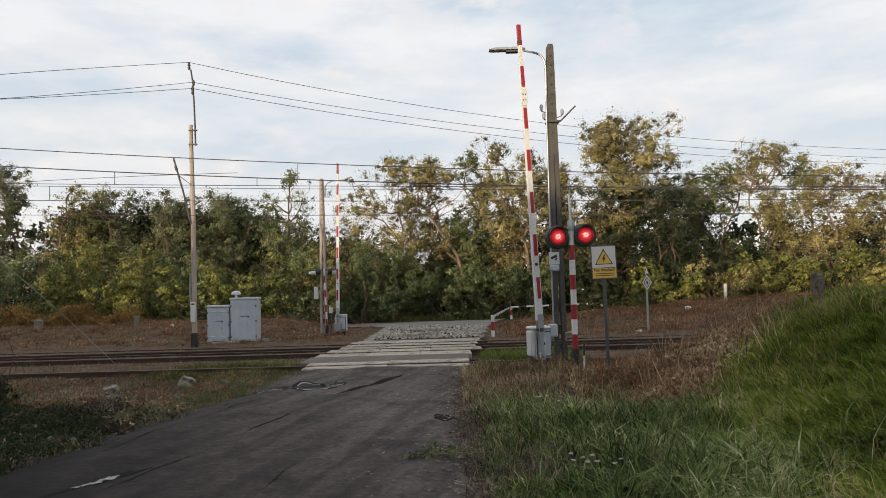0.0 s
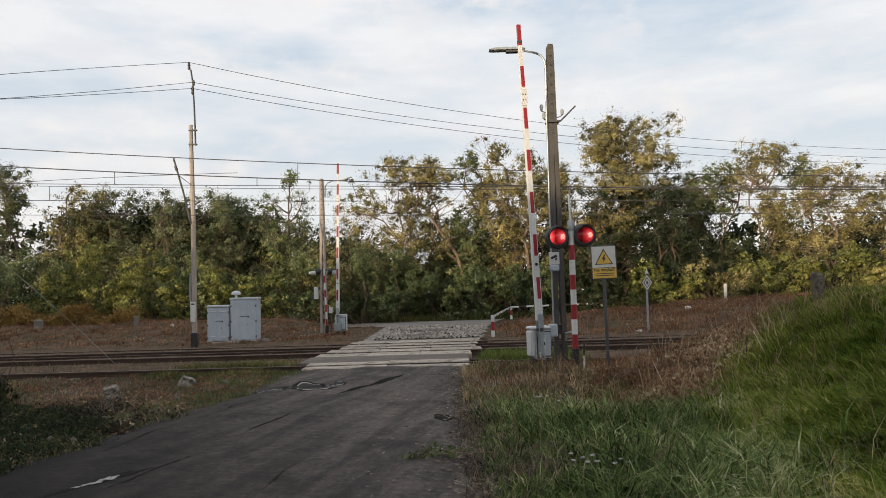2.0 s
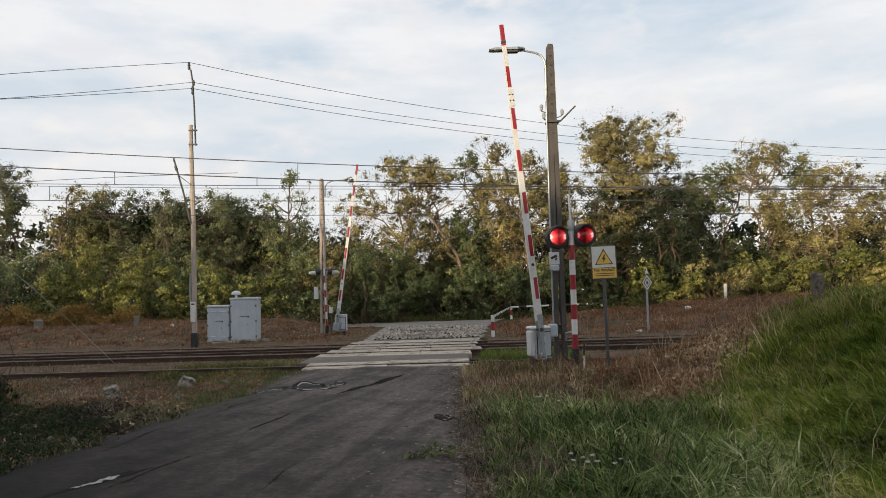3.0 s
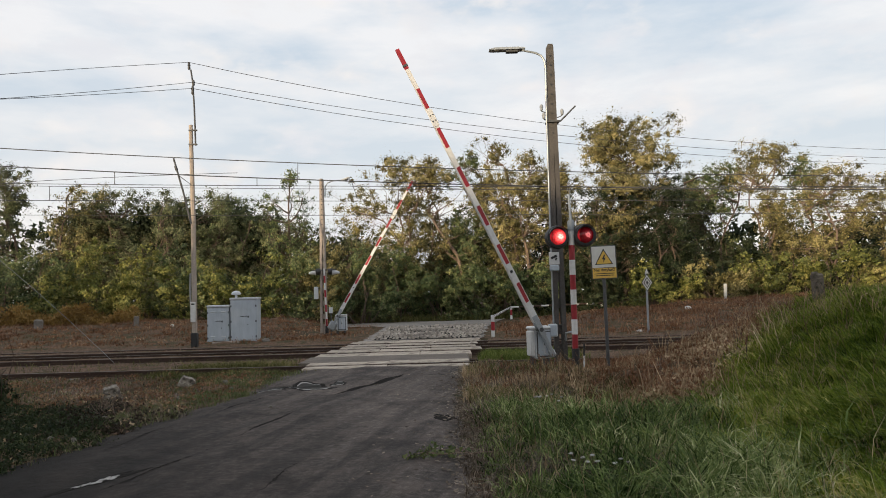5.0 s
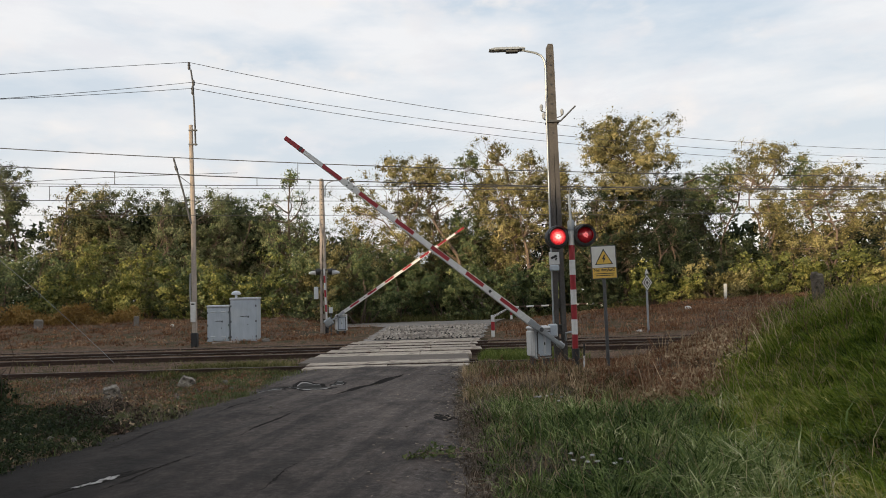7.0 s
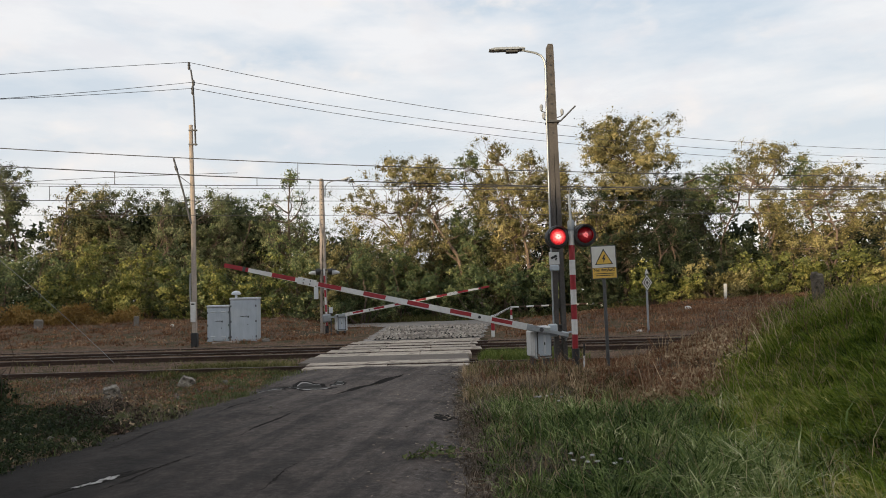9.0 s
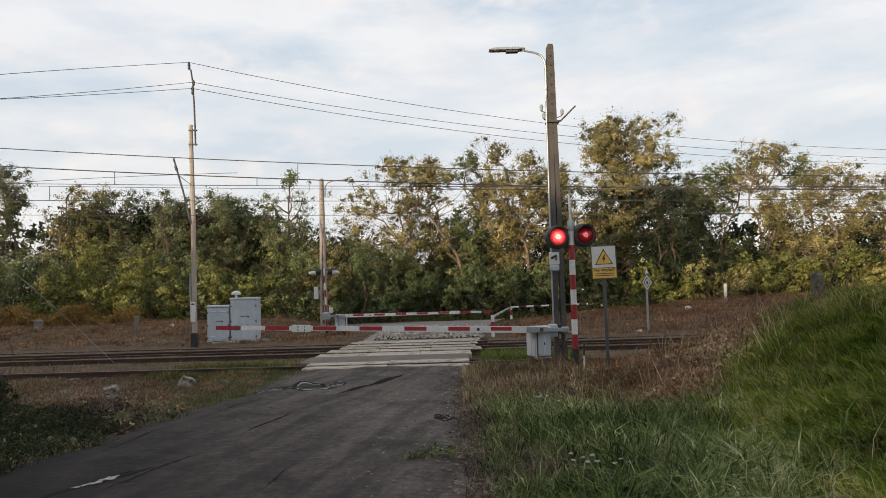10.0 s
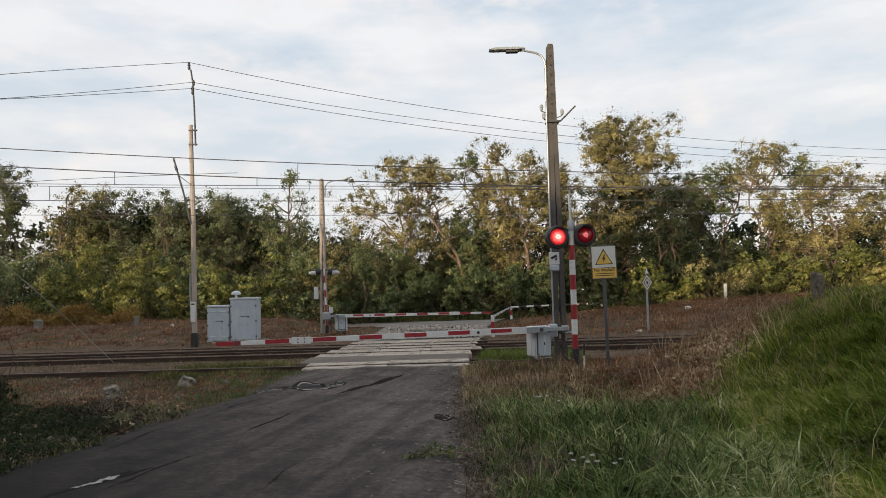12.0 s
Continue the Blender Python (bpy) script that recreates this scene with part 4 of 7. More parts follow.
    # a wood to the west, out of view, whose shade lies over the crossing
    rb = random.Random(21)
    at = -10.0
    W = "broad dark tree of the wood beside the lane"
    tall = [make_tree(W, -33 + 0.8 * u, -15 - 0.6 * u, h, w, 6500, lf, sd, "bark", 0.1, cl, 0.275, 0.0, 2) for u, h, w, lf, sd, cl in ((78, 11.0, 9.5, "leaf_olive", 111, 240), (70, 9.6, 8.1, "leaf_dark", 103, 260), (74, 11.0, 8.0, "leaf_olive", 106, 260))]
    while at < 66:
        back = rb.uniform(-2, 2)
        copy_thing(rb.choice(tall), pose(-33 + 0.8 * at - 0.6 * back, -15 - 0.6 * at - 0.8 * back, -3.3 - rb.uniform(0, 1.6), 0, 0, rb.uniform(0, 360)))
        at += rb.uniform(3.2, 5.0)
    n = 1900
    u, w = rng.uniform(-40, 68, n), rng.uniform(4, 13, n)
    top = 7.5 + 1.4 * smoothstep(-16, -9, u)
    cen = np.stack([-33 + 0.8 * u - 0.6 * w, -15 - 0.6 * u - 0.8 * w, rng.uniform(0.0, 1.0, n) ** 0.8 * (top + 0.7 * np.sin(u * 0.35) + 0.5 * np.sin(u * 0.9 + 2))], -1)
    v, f = leaf_cloud(cen, rng.uniform(0.8, 1.5, n), 44, 0.80, rng)
    tagged(new("shade_wood", raw_mesh("shade_wood", v, f, M["leaf_dark"])), "dark wood beside the lane that shades the crossing", "woods", kind="stuff")


make_woods()


# ---- grass and weeds ----
def blades(name, label, x, y, length, width, material, seed, lean=0.35, away=None, category="grass"):
    """Bent blades, three triangles each; away: the way each blade leans."""
    rng = np.random.default_rng(seed)
    n = len(x)
    z = np.maximum(ground_height(x, y), np.where((x > road_left(y)) & (x < road_right(y)) & (y < 18.3), road_height(x, y), -9.0)) - 0.01
    a = rng.uniform(0, 2 * math.pi, n)
    dirx, diry = np.cos(a), np.sin(a)
    b = rng.uniform(0, 2 * math.pi, n) if away is None else away + rng.normal(0, 0.7, n)
    lx, ly = np.cos(b) * lean, np.sin(b) * lean
    k = rng.uniform(0.2, 1.0, n)
    w = width * rng.uniform(0.6, 1.3, n)
    p0 = np.stack([x, y, z], -1)
    side = np.stack([dirx * w, diry * w, np.zeros(n)], -1)
    p1 = p0 + np.stack([lx * length * k * 0.35, ly * length * k * 0.35, length * 0.55], -1)
    p2 = p0 + np.stack([lx * length * k * 1.3, ly * length * k * 1.3, length * (1 - 0.3 * k * lean)], -1)
    v = np.stack([p0 - side, p0 + side, p1 - side * 0.75, p1 + side * 0.75, p2], 1).reshape(-1, 3)
    i = np.arange(n) * 5
    f = np.concatenate([np.stack([i, i + 1, i + 3], -1), np.stack([i, i + 3, i + 2], -1), np.stack([i + 2, i + 3, i + 4], -1)])
    tagged(new(name, raw_mesh(name, v, f, M[material])), label, category, kind="stuff")


def tufts(rng, n, x0, x1, y0, y1, spread=0.12, per=14):
    """Places in tufts."""
    m = max(1, n // per)
    cx, cy = rng.uniform(x0, x1, m), rng.uniform(y0, y1, m)
    return np.repeat(cx, per) + rng.normal(0, spread, m * per), np.repeat(cy, per) + rng.normal(0, spread, m * per)


def clumps_of(rng, n, x0, x1, y0, y1, spread, per):
    """Places in tufts with each blade's outward way and its tuft's vigour."""
    m = max(1, n // per)
    cx, cy = rng.uniform(x0, x1, m), rng.uniform(y0, y1, m)
    dx, dy = rng.normal(0, spread, m * per), rng.normal(0, spread, m * per)
    return np.repeat(cx, per) + dx, np.repeat(cy, per) + dy, np.arctan2(dy, dx), np.repeat(rng.uniform(0.3, 1.45, m), per)


def make_grass():
    r = np.random.default_rng(5)

    def off_road(x, y, gap=0.0):
        return (x > road_right(y) + gap) | (x < road_left(y) - gap)

    def brown(x, y):
        """Share of withered growth: the hollow before the tracks."""
        return smoothstep(-0.9, 0.9, y - 11.6 + 0.75 * np.clip(x - 1, 0, 2.6) + 0.4 * np.sin(1.7 * x + y)) * (1 - smoothstep(-0.5, 0.6, x - 4.6 - 0.73 * (y - 12.0)))

    # green bank beside the lane
    x, y, way, vig = (np.concatenate(q) for q in zip(clumps_of(r, 62000, 0.3, 5.6, 3.9, 8.2, 0.055, 30), clumps_of(r, 66000, 0.3, 8.6, 7.6, 12.6, 0.065, 28), clumps_of(r, 32000, 3.0, 11.0, 12.0, 17.0, 0.08, 24)))
    keep = (x > road_right(y) + 0.10 + 0.6 * r.uniform(0, 1, len(x)) ** 1.5) & (r.uniform(0, 1, len(x)) > brown(x, y)) & (y > 3.6)
    x, y, way, vig = x[keep], y[keep], way[keep], vig[keep]
    low = x < 2.6 + 0.35 * np.sin(2.1 * y) + 0.1 * (y - 5) + r.normal(0, 0.35, len(x))
    bare = np.hypot((x - 1.4) / 0.75, (y - 7.5) / 0.75) + 0.25 * np.sin(5 * x) + 0.2 * np.sin(4 * y + 3 * x) < 1
    sel = low & ~(bare & (r.uniform(0, 1, len(x)) < 0.75))
    k = int(sel.sum())
    blades("roadside_grass", "long tangled green grass beside the lane", x[sel], y[sel], r.uniform(0.08, 0.44, k) * vig[sel] * (0.34 + 0.66 * smoothstep(0.3, 1.6, x[sel])), 0.0088, "grass_near", 1, 1.15, way[sel] + r.normal(0, 0.5, k))
    k = int((~low).sum())
    blades("bank_grass", "green grass on the roadside bank, combed downhill", x[~low], y[~low], r.uniform(0.10, 0.30, k) * (0.5 + 0.5 * vig[~low]), 0.0088, "grass_bank", 13, 1.25, np.where(r.uniform(0, 1, k) < 0.7, math.pi + 0.35 * np.sin(1.1 * x[~low] + 0.7 * y[~low]), way[~low]))
    x, y = tufts(r, 7000, 0.1, 1.6, 4.4, 12.6, 0.12, 8)
    keep = (x > road_right(y) - 0.08) & (r.uniform(0, 1, len(x)) < 1.15 - 0.55 * (x - road_right(y)))
    x, y = x[keep], y[keep]
    blades("edge_straw", "dead straw and litter beside the lane", x, y, r.uniform(0.04, 0.20, len(x)), 0.0055, "leaf_litter", 43, 1.5)
    # thatch and straw among it
    x, y = tufts(r, 9000, 0.5, 9.5, 4.0, 14.0, 0.14, 9)
    keep = (x > road_right(y) + 0.3) & (brown(x, y) < 0.6) & (np.sin(1.3 * x + 0.9 * y) + np.sin(2.2 * y - 1.7 * x) + r.normal(0, 0.6, len(x)) > 0.0)
    x, y = x[keep], y[keep]
    blades("straw", "pale dry straw among the green grass", x, y, r.uniform(0.10, 0.40, len(x)), 0.0036, "grass_dry", 2, 1.0)
    x, y = tufts(r, 1500, 0.7, 9.0, 4.2, 14.0, 0.16, 4)
    keep = (x > road_right(y) + 0.3) & (brown(x, y) < 0.6)
    x, y = x[keep], y[keep]
    blades("dry_stalks", "tall pale grass stalks in the bank", x, y, r.uniform(0.35, 0.75, len(x)), 0.0032, "grass_dry", 41, 0.75)
    x, y = tufts(r, 15000, 0.7, 2.3, 6.4, 8.7, 0.10, 9)
    keep = np.hypot((x - 1.4) / 0.85, (y - 7.5) / 0.85) < 1
    x, y = x[keep], y[keep]
    blades("flattened_straw", "flattened dead grass in a bare spot", x, y, r.uniform(0.06, 0.22, len(x)), 0.004, "leaf_litter", 42, 1.6)
    # brown withered growth before the tracks
    x, y = tufts(r, 46000, 0.3, 10.5, 9.2, 18.4, 0.13)
    keep = (x > road_right(y) + 0.1) & (r.uniform(0, 1, len(x)) < brown(x, y))
    x, y = x[keep], y[keep]
    bald = (x > 2.2) & (x < 5.6) & (y < 14.6) & (r.uniform(0, 1, len(x)) < 0.5 + 0.45 * np.sin(2.1 * x + 1.3 * y))
    x, y = x[~bald], y[~bald]
    low = x > 3.3 - 0.1 * (y - 12)
    pale = r.uniform(0, 1, len(x)) < 0.62 + 0.35 * np.sin(2.7 * x + 1.9 * y)
    for name, sel, mat, lo, hi, sd in (("withered_grass", ~low & pale, "grass_dry", 0.04, 0.24, 3), ("withered_litter", ~low & ~pale, "leaf_litter", 0.04, 0.20, 31), ("withered_weeds", low, "weed_red", 0.05, 0.24, 4)):
        blades(name, "withered brown grass and weeds before the tracks", x[sel], y[sel], r.uniform(lo, hi, int(sel.sum())), 0.008, mat, sd, 0.6)
    px, py = tufts(r, 9000, 0.3, 3.2, 10.8, 17.6, 0.14, 10)
    ok = (px > road_right(py) + 0.2) & (np.sin(2.3 * px + py) + np.sin(1.6 * py) + r.normal(0, 0.5, len(px)) > 0.1)
    px, py = px[ok], py[ok]
    blades("mixed_grass", "short olive grass among withered growth", px, py, r.uniform(0.05, 0.26, len(px)), 0.008, "sod", 44, 0.7)
    c = np.stack([r.uniform(2.3, 5.2, 420), r.uniform(10.0, 14.2, 420), np.zeros(420)], -1)
    c = c[brown(c[:, 0], c[:, 1]) > 0.5]
    c[:, 2] = ground_height(c[:, 0], c[:, 1]) + 0.06
    v, f = leaf_cloud(c, r.uniform(0.08, 0.22, len(c)), 34, 0.045, r, 0.5)
    tagged(new("dead_leaves", raw_mesh("dead_leaves", v, f, M["weed_red"])), "heaps of dead brown leaves in the hollow", "leaves", kind="stuff")
    n = 2600
    px, py = r.uniform(2.2, 6.4, n), r.uniform(9.6, 15.6, n)
    ok = (brown(px, py) > 0.35) & (np.sin(2.3 * px + 1.1 * py) + np.sin(1.3 * py - 2 * px) + r.normal(0, 0.7, n) > 0.2)
    c = np.stack([px[ok], py[ok], ground_height(px[ok], py[ok]) + 0.09], -1)
    v, f = leaf_cloud(c, np.full(len(c), 0.07), 3, 0.078, r, 0.5)
    tagged(new("pale_dead_leaves", raw_mesh("pale_dead_leaves", v, f, M["grass_dry"])), "pale curled dead leaves in the hollow", "leaves", kind="stuff")
    px, py = tufts(r, 700, 2.0, 6.9, 10.6, 15.6, 0.25, 4)
    blades("tall_dry_stalks", "tall thin dry stalks at the edge of the hollow", px, py, r.uniform(0.2, 0.85, len(px)), 0.006, "grass_dry", 21, 1.0)
    # left verge: short mossy green, brown litter, dark weeds towards the viewer
    x, y = tufts(r, 46000, -15, -3.6, 6.5, 18.6, 0.16)
    keep = x < road_left(y) - 0.05
    x, y = x[keep], y[keep]
    thin = (r.uniform(0, 1, len(x)) < 0.16) | (y > 11.5 + 0.8 * np.sin(x))
    x, y = x[thin], y[thin]
    g = r.uniform(0, 1, len(x)) < 0.45 + 0.3 * np.sin(x * 1.1 + y * 0.8) + 0.3 * smoothstep(-6.5, -4.6, x)
    blades("verge_grass", "short green grass on the verge", x[g], y[g], r.uniform(0.03, 0.13, int(g.sum())), 0.007, "grass_green", 5, 0.9)
    blades("verge_dry_grass", "short dry grass on the verge", x[~g], y[~g], r.uniform(0.03, 0.13, int((~g).sum())), 0.006, "leaf_litter", 6, 0.9)
    c = np.stack([r.uniform(-14, -4.0, 700), r.uniform(12.0, 18.0, 700), np.zeros(700)], -1)
    c = c[c[:, 0] < road_left(c[:, 1]) - 0.1]
    c[:, 2] = ground_height(c[:, 0], c[:, 1]) + 0.03
    v, f = leaf_cloud(c, r.uniform(0.10, 0.30, len(c)), 34, 0.036, r, 0.35)
    tagged(new("verge_brown_weeds", raw_mesh("verge_brown_weeds", v, f, M["weed_red"])), "low brown leafy weeds beside the near rail", "weeds", kind="stuff")
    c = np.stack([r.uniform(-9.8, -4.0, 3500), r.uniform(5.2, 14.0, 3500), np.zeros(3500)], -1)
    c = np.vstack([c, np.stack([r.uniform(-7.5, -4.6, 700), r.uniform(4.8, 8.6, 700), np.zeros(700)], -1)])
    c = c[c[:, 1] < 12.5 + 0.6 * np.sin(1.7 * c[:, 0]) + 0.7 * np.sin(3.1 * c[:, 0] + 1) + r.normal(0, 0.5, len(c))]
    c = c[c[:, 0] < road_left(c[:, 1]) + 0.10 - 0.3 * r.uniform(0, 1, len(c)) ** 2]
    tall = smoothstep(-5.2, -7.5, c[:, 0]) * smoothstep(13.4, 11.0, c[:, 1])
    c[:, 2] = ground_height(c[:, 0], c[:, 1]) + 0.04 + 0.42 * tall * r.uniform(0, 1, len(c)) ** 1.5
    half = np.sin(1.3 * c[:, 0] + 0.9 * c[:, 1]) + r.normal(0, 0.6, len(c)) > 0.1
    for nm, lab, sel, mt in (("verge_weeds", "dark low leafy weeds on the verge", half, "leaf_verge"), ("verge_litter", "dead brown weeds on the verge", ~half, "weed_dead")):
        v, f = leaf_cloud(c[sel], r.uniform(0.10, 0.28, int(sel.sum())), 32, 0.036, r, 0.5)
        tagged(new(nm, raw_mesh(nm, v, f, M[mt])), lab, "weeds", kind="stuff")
    px, py = r.uniform(-9.0, -4.2, 900), r.uniform(5.6, 15.0, 900)
    ok = (px < road_left(py) + 0.1) & (np.sin(1.9 * px + 1.4 * py) + r.normal(0, 0.7, 900) > 0.3)
    c = np.stack([px[ok], py[ok], ground_height(px[ok], py[ok]) + 0.12], -1)
    v, f = leaf_cloud(c, np.full(len(c), 0.10), 2, 0.05, r, 0.5)
    tagged(new("verge_pale_leaves", raw_mesh("verge_pale_leaves", v, f, M["grass_dry"])), "pale fallen leaves on the dark verge", "leaves", kind="stuff")
    px, py = tufts(r, 30000, -6.6, -3.3, 6.0, 18.2, 0.09, 14)
    over = px - road_left(py)
    ok = (over < 0.26 * r.uniform(0, 1, len(px))) & (over > -0.9) & (np.sin(1.1 * py) + np.sin(2.7 * py + px) + r.normal(0, 0.5, len(px)) > -0.5)
    px, py = px[ok], py[ok]
    g = r.uniform(0, 1, len(px)) < 0.45 + 0.4 * smoothstep(11, 15, py)
    blades("edge_grass", "short green grass along the lane's edge", px[g], py[g], r.uniform(0.03, 0.14, int(g.sum())), 0.006, "grass_green", 22, 1.0)
    blades("edge_dry_grass", "short dry grass along the lane's edge", px[~g], py[~g], r.uniform(0.03, 0.12, int((~g).sum())), 0.005, "leaf_litter", 23, 1.0)
    for nm, x0, x1 in (("left", -32, -5), ("right", 3, 28)):
        c = np.stack([r.uniform(x0, x1, 520), r.uniform(30.3, 44, 520), np.zeros(520)], -1)
        c[:, 2] = ground_height(c[:, 0], c[:, 1]) + 0.05
        c = c[(c[:, 0] < -5) | (c[:, 0] > 2.4 + 0.13 * (c[:, 1] - 30))]
        v, f = leaf_cloud(c, r.uniform(0.12, 0.4, len(c)), 40, 0.07, r, 0.4)
        tagged(new("low_weeds", raw_mesh("low_weeds", v, f, M["weed_red"])), "low brown leafy weeds on the far bank", "weeds", kind="stuff")
    # between the tracks
    x, y = tufts(r, 7000, -7.2, -3.9, 17.6, 20.6, 0.2)
    blades("track_verge_grass", "fresh green tufts beside the near rail", x, y, r.uniform(0.05, 0.2, len(x)), 0.008, "sod", 14, 0.8)
    x, y = tufts(r, 16000, -13, -3.6, 17.9, 22.8, 0.18)
    w = r.uniform(0, 1, len(x)) < 0.05 + 0.55 * smoothstep(-7.0, -4.4, x) * (y < 21.5)
    x, y = x[w], y[w]
    blades("track_grass", "green tufts between the rails", x, y, r.uniform(0.05, 0.2, len(x)), 0.008, "sod", 7, 0.8)
    x, y = tufts(r, 9000, 0.9, 3.6, 18.3, 22.4, 0.14)
    keep = (x > 0.7 + 0.08 * (y - 19)) & (np.sin(3.1 * x + y) + r.normal(0, 0.5, len(x)) > -0.7)
    x, y = x[keep], y[keep]
    blades("fresh_grass", "fresh green grass beside the crossing slabs", x, y, r.uniform(0.06, 0.30, len(x)), 0.008, "fresh", 8, 0.7)
    # far banks
    x, y = tufts(r, 15000, -36, -4.0, 30.0, 46.0, 0.35)
    blades("far_bank_weeds", "low brown weeds on the far bank", x, y, r.uniform(0.05, 0.22, len(x)), 0.014, "weed_red", 9, 0.8)
    x, y = tufts(r, 26000, 2.2, 34, 29.9, 47.0, 0.35)
    keep = ~((x < 10) & (y > 40.5) & (y < 49)) & (x > 1.9 + 0.1 * (y - 30))
    x, y = x[keep], y[keep]
    blades("far_right_weeds", "reddish brown withered weeds on the far bank", x, y, r.uniform(0.06, 0.30, len(x)), 0.015, "weed_red", 10, 0.8)
    x, y = tufts(r, 2600, -25, -18.0, 42.0, 45.0, 0.35)
    keep = r.uniform(0, 1, len(x)) < 0.55 + 0.45 * np.sin(1.9 * x + 0.8 * y)
    x, y = x[keep], y[keep]
    blades("hedge_foot_grass", "tall ochre grass at the foot of the hedge", x, y, r.uniform(0.2, 0.9, len(x)), 0.020, "grass_ochre", 11, 0.6)
    c = np.stack([r.uniform(-25.5, -18.0, 420), r.uniform(41.8, 43.6, 420), np.zeros(420)], -1)
    c[:, 2] = ground_height(c[:, 0], c[:, 1]) + r.uniform(0.05, 1.15, 420) * (0.6 + 0.4 * np.sin(1.7 * c[:, 0]))
    v, f = leaf_cloud(c, r.uniform(0.15, 0.4, len(c)), 60, 0.10, r, 0.8)
    tagged(new("ochre_weeds", raw_mesh("ochre_weeds", v, f, M["leaf_rust_lit"])), "rust-coloured weeds with golden light in their colour at the foot of the hedge", "weeds", kind="stuff")
    x, y = tufts(r, 5000, -9, 13, 49.2, 51.0, 0.4)
    blades("hedge_foot_weeds", "olive grass at the foot of the hedge", x, y, r.uniform(0.15, 0.7, len(x)), 0.018, "sod", 12, 0.6)


make_grass()


def make_dock(x, y, h, seed, label="dark brown dock stalk with seed heads"):
    rng = np.random.default_rng(seed)
    m = pose(x, y, float(ground_height(x, y)) - 0.02, 0, 0, rng.uniform(0, 360))
    plant = thing("dock_plant", m, label, "weed", "dead weeds beside the lane")
    for k in range(3):
        a = rng.uniform(0, 6.28)
        tip = np.array([0.10 * math.cos(a), 0.10 * math.sin(a), h * rng.uniform(0.7, 1.0)])
        stem = Build()
        pts = grow(stem, (0, 0, 0), tip, 0.006, 0.003, rng, 0.04, 4, 4)
        st = part("stem", stem, M["bark"], plant)
        v, f = leaf_cloud(np.array([pts[-1], pts[-2], (pts[-1] + pts[-2]) / 2]), np.full(3, 0.035), 14, 0.022, rng, 1.6)
        ob = new("seed_head", raw_mesh("seed_head", v, f, M["weed_red"]))
        ob.parent = st
        tagged(ob, "crumbling brown seed head", kind="stuff")


def make_yarrow(x, y, h, seed):
    rng = np.random.default_rng(seed)
    plant = thing("yarrow_plant", pose(x, y, float(ground_height(x, y)) - 0.02, 0, 0, rng.uniform(0, 360)), "white-flowered yarrow standing in the grass", "wildflower", "wildflowers beside the lane")
    for k in range(3):
        a = rng.uniform(0, 6.28)
        tip = np.array([0.12 * math.cos(a), 0.09 * math.sin(a), h * rng.uniform(0.8, 1.0)])
        stem = Build()
        grow(stem, (0, 0, 0), tip, 0.004, 0.003, rng, 0.05, 4, 3)
        st = part("stem", stem, M["grass_green"], plant)
        head = Build().lathe([(0.002, -0.010), (0.020, -0.002), (0.024, 0.004), (0.014, 0.009), (0.002, 0.010)], 9, pose(tip[0], tip[1], tip[2], rng.uniform(-12, 12), rng.uniform(-12, 12), 0))
        part("flower_head", head, M["silt"], st, "flat whitish flower head")


def make_dead_shrub(x, y, seed):
    rng = np.random.default_rng(seed)
    shrub = thing("dead_shrub", pose(x, y, float(ground_height(x, y)) - 0.02), "small bare shrub with pale reddish twigs on the verge", "shrub")
    for k in range(16):
        a = rng.uniform(0, 6.28)
        tip = np.array([0.36 * math.cos(a), 0.25 * math.sin(a), rng.uniform(0.10, 0.42)])
        twig = Build()
        pts = grow(twig, (0.05 * math.cos(a), 0.05 * math.sin(a), 0), tip, 0.006, 0.003, rng, 0.12, 4, 4)
        grow(twig, pts[2], pts[2] + rng.normal(0, 0.08, 3) + np.array([0, 0, 0.08]), 0.004, 0.002, rng, 0.1, 3, 2)
        part("twig", twig, M["bark_pale"], shrub)


def make_weeds():
    rng = np.random.default_rng(33)
    make_dead_shrub(-5.25, 11.9, 700)
    make_dead_shrub(-5.75, 12.5, 701)
    for k in range(34):
        y = rng.uniform(12.2, 17.2)
        make_dock(float(road_right(y)) + 0.25 + rng.uniform(0, 1) ** 1.2 * 2.3, y, rng.uniform(0.25, 0.55), 600 + k)
    for k in range(12):
        make_dock(rng.uniform(3.8, 6.3), rng.uniform(12.0, 15.5), rng.uniform(0.3, 0.7), 650 + k, "dead brown weed stalk in the hollow")
    for k, (x, y) in enumerate(((1.20, 10.4), (1.36, 10.5), (1.46, 10.3), (1.26, 6.75), (1.50, 6.70), (1.16, 7.1))):
        make_yarrow(x, y, rng.uniform(0.26, 0.38), 680 + k)


make_weeds()


# ---- barriers ----
ARM_START = 0.22


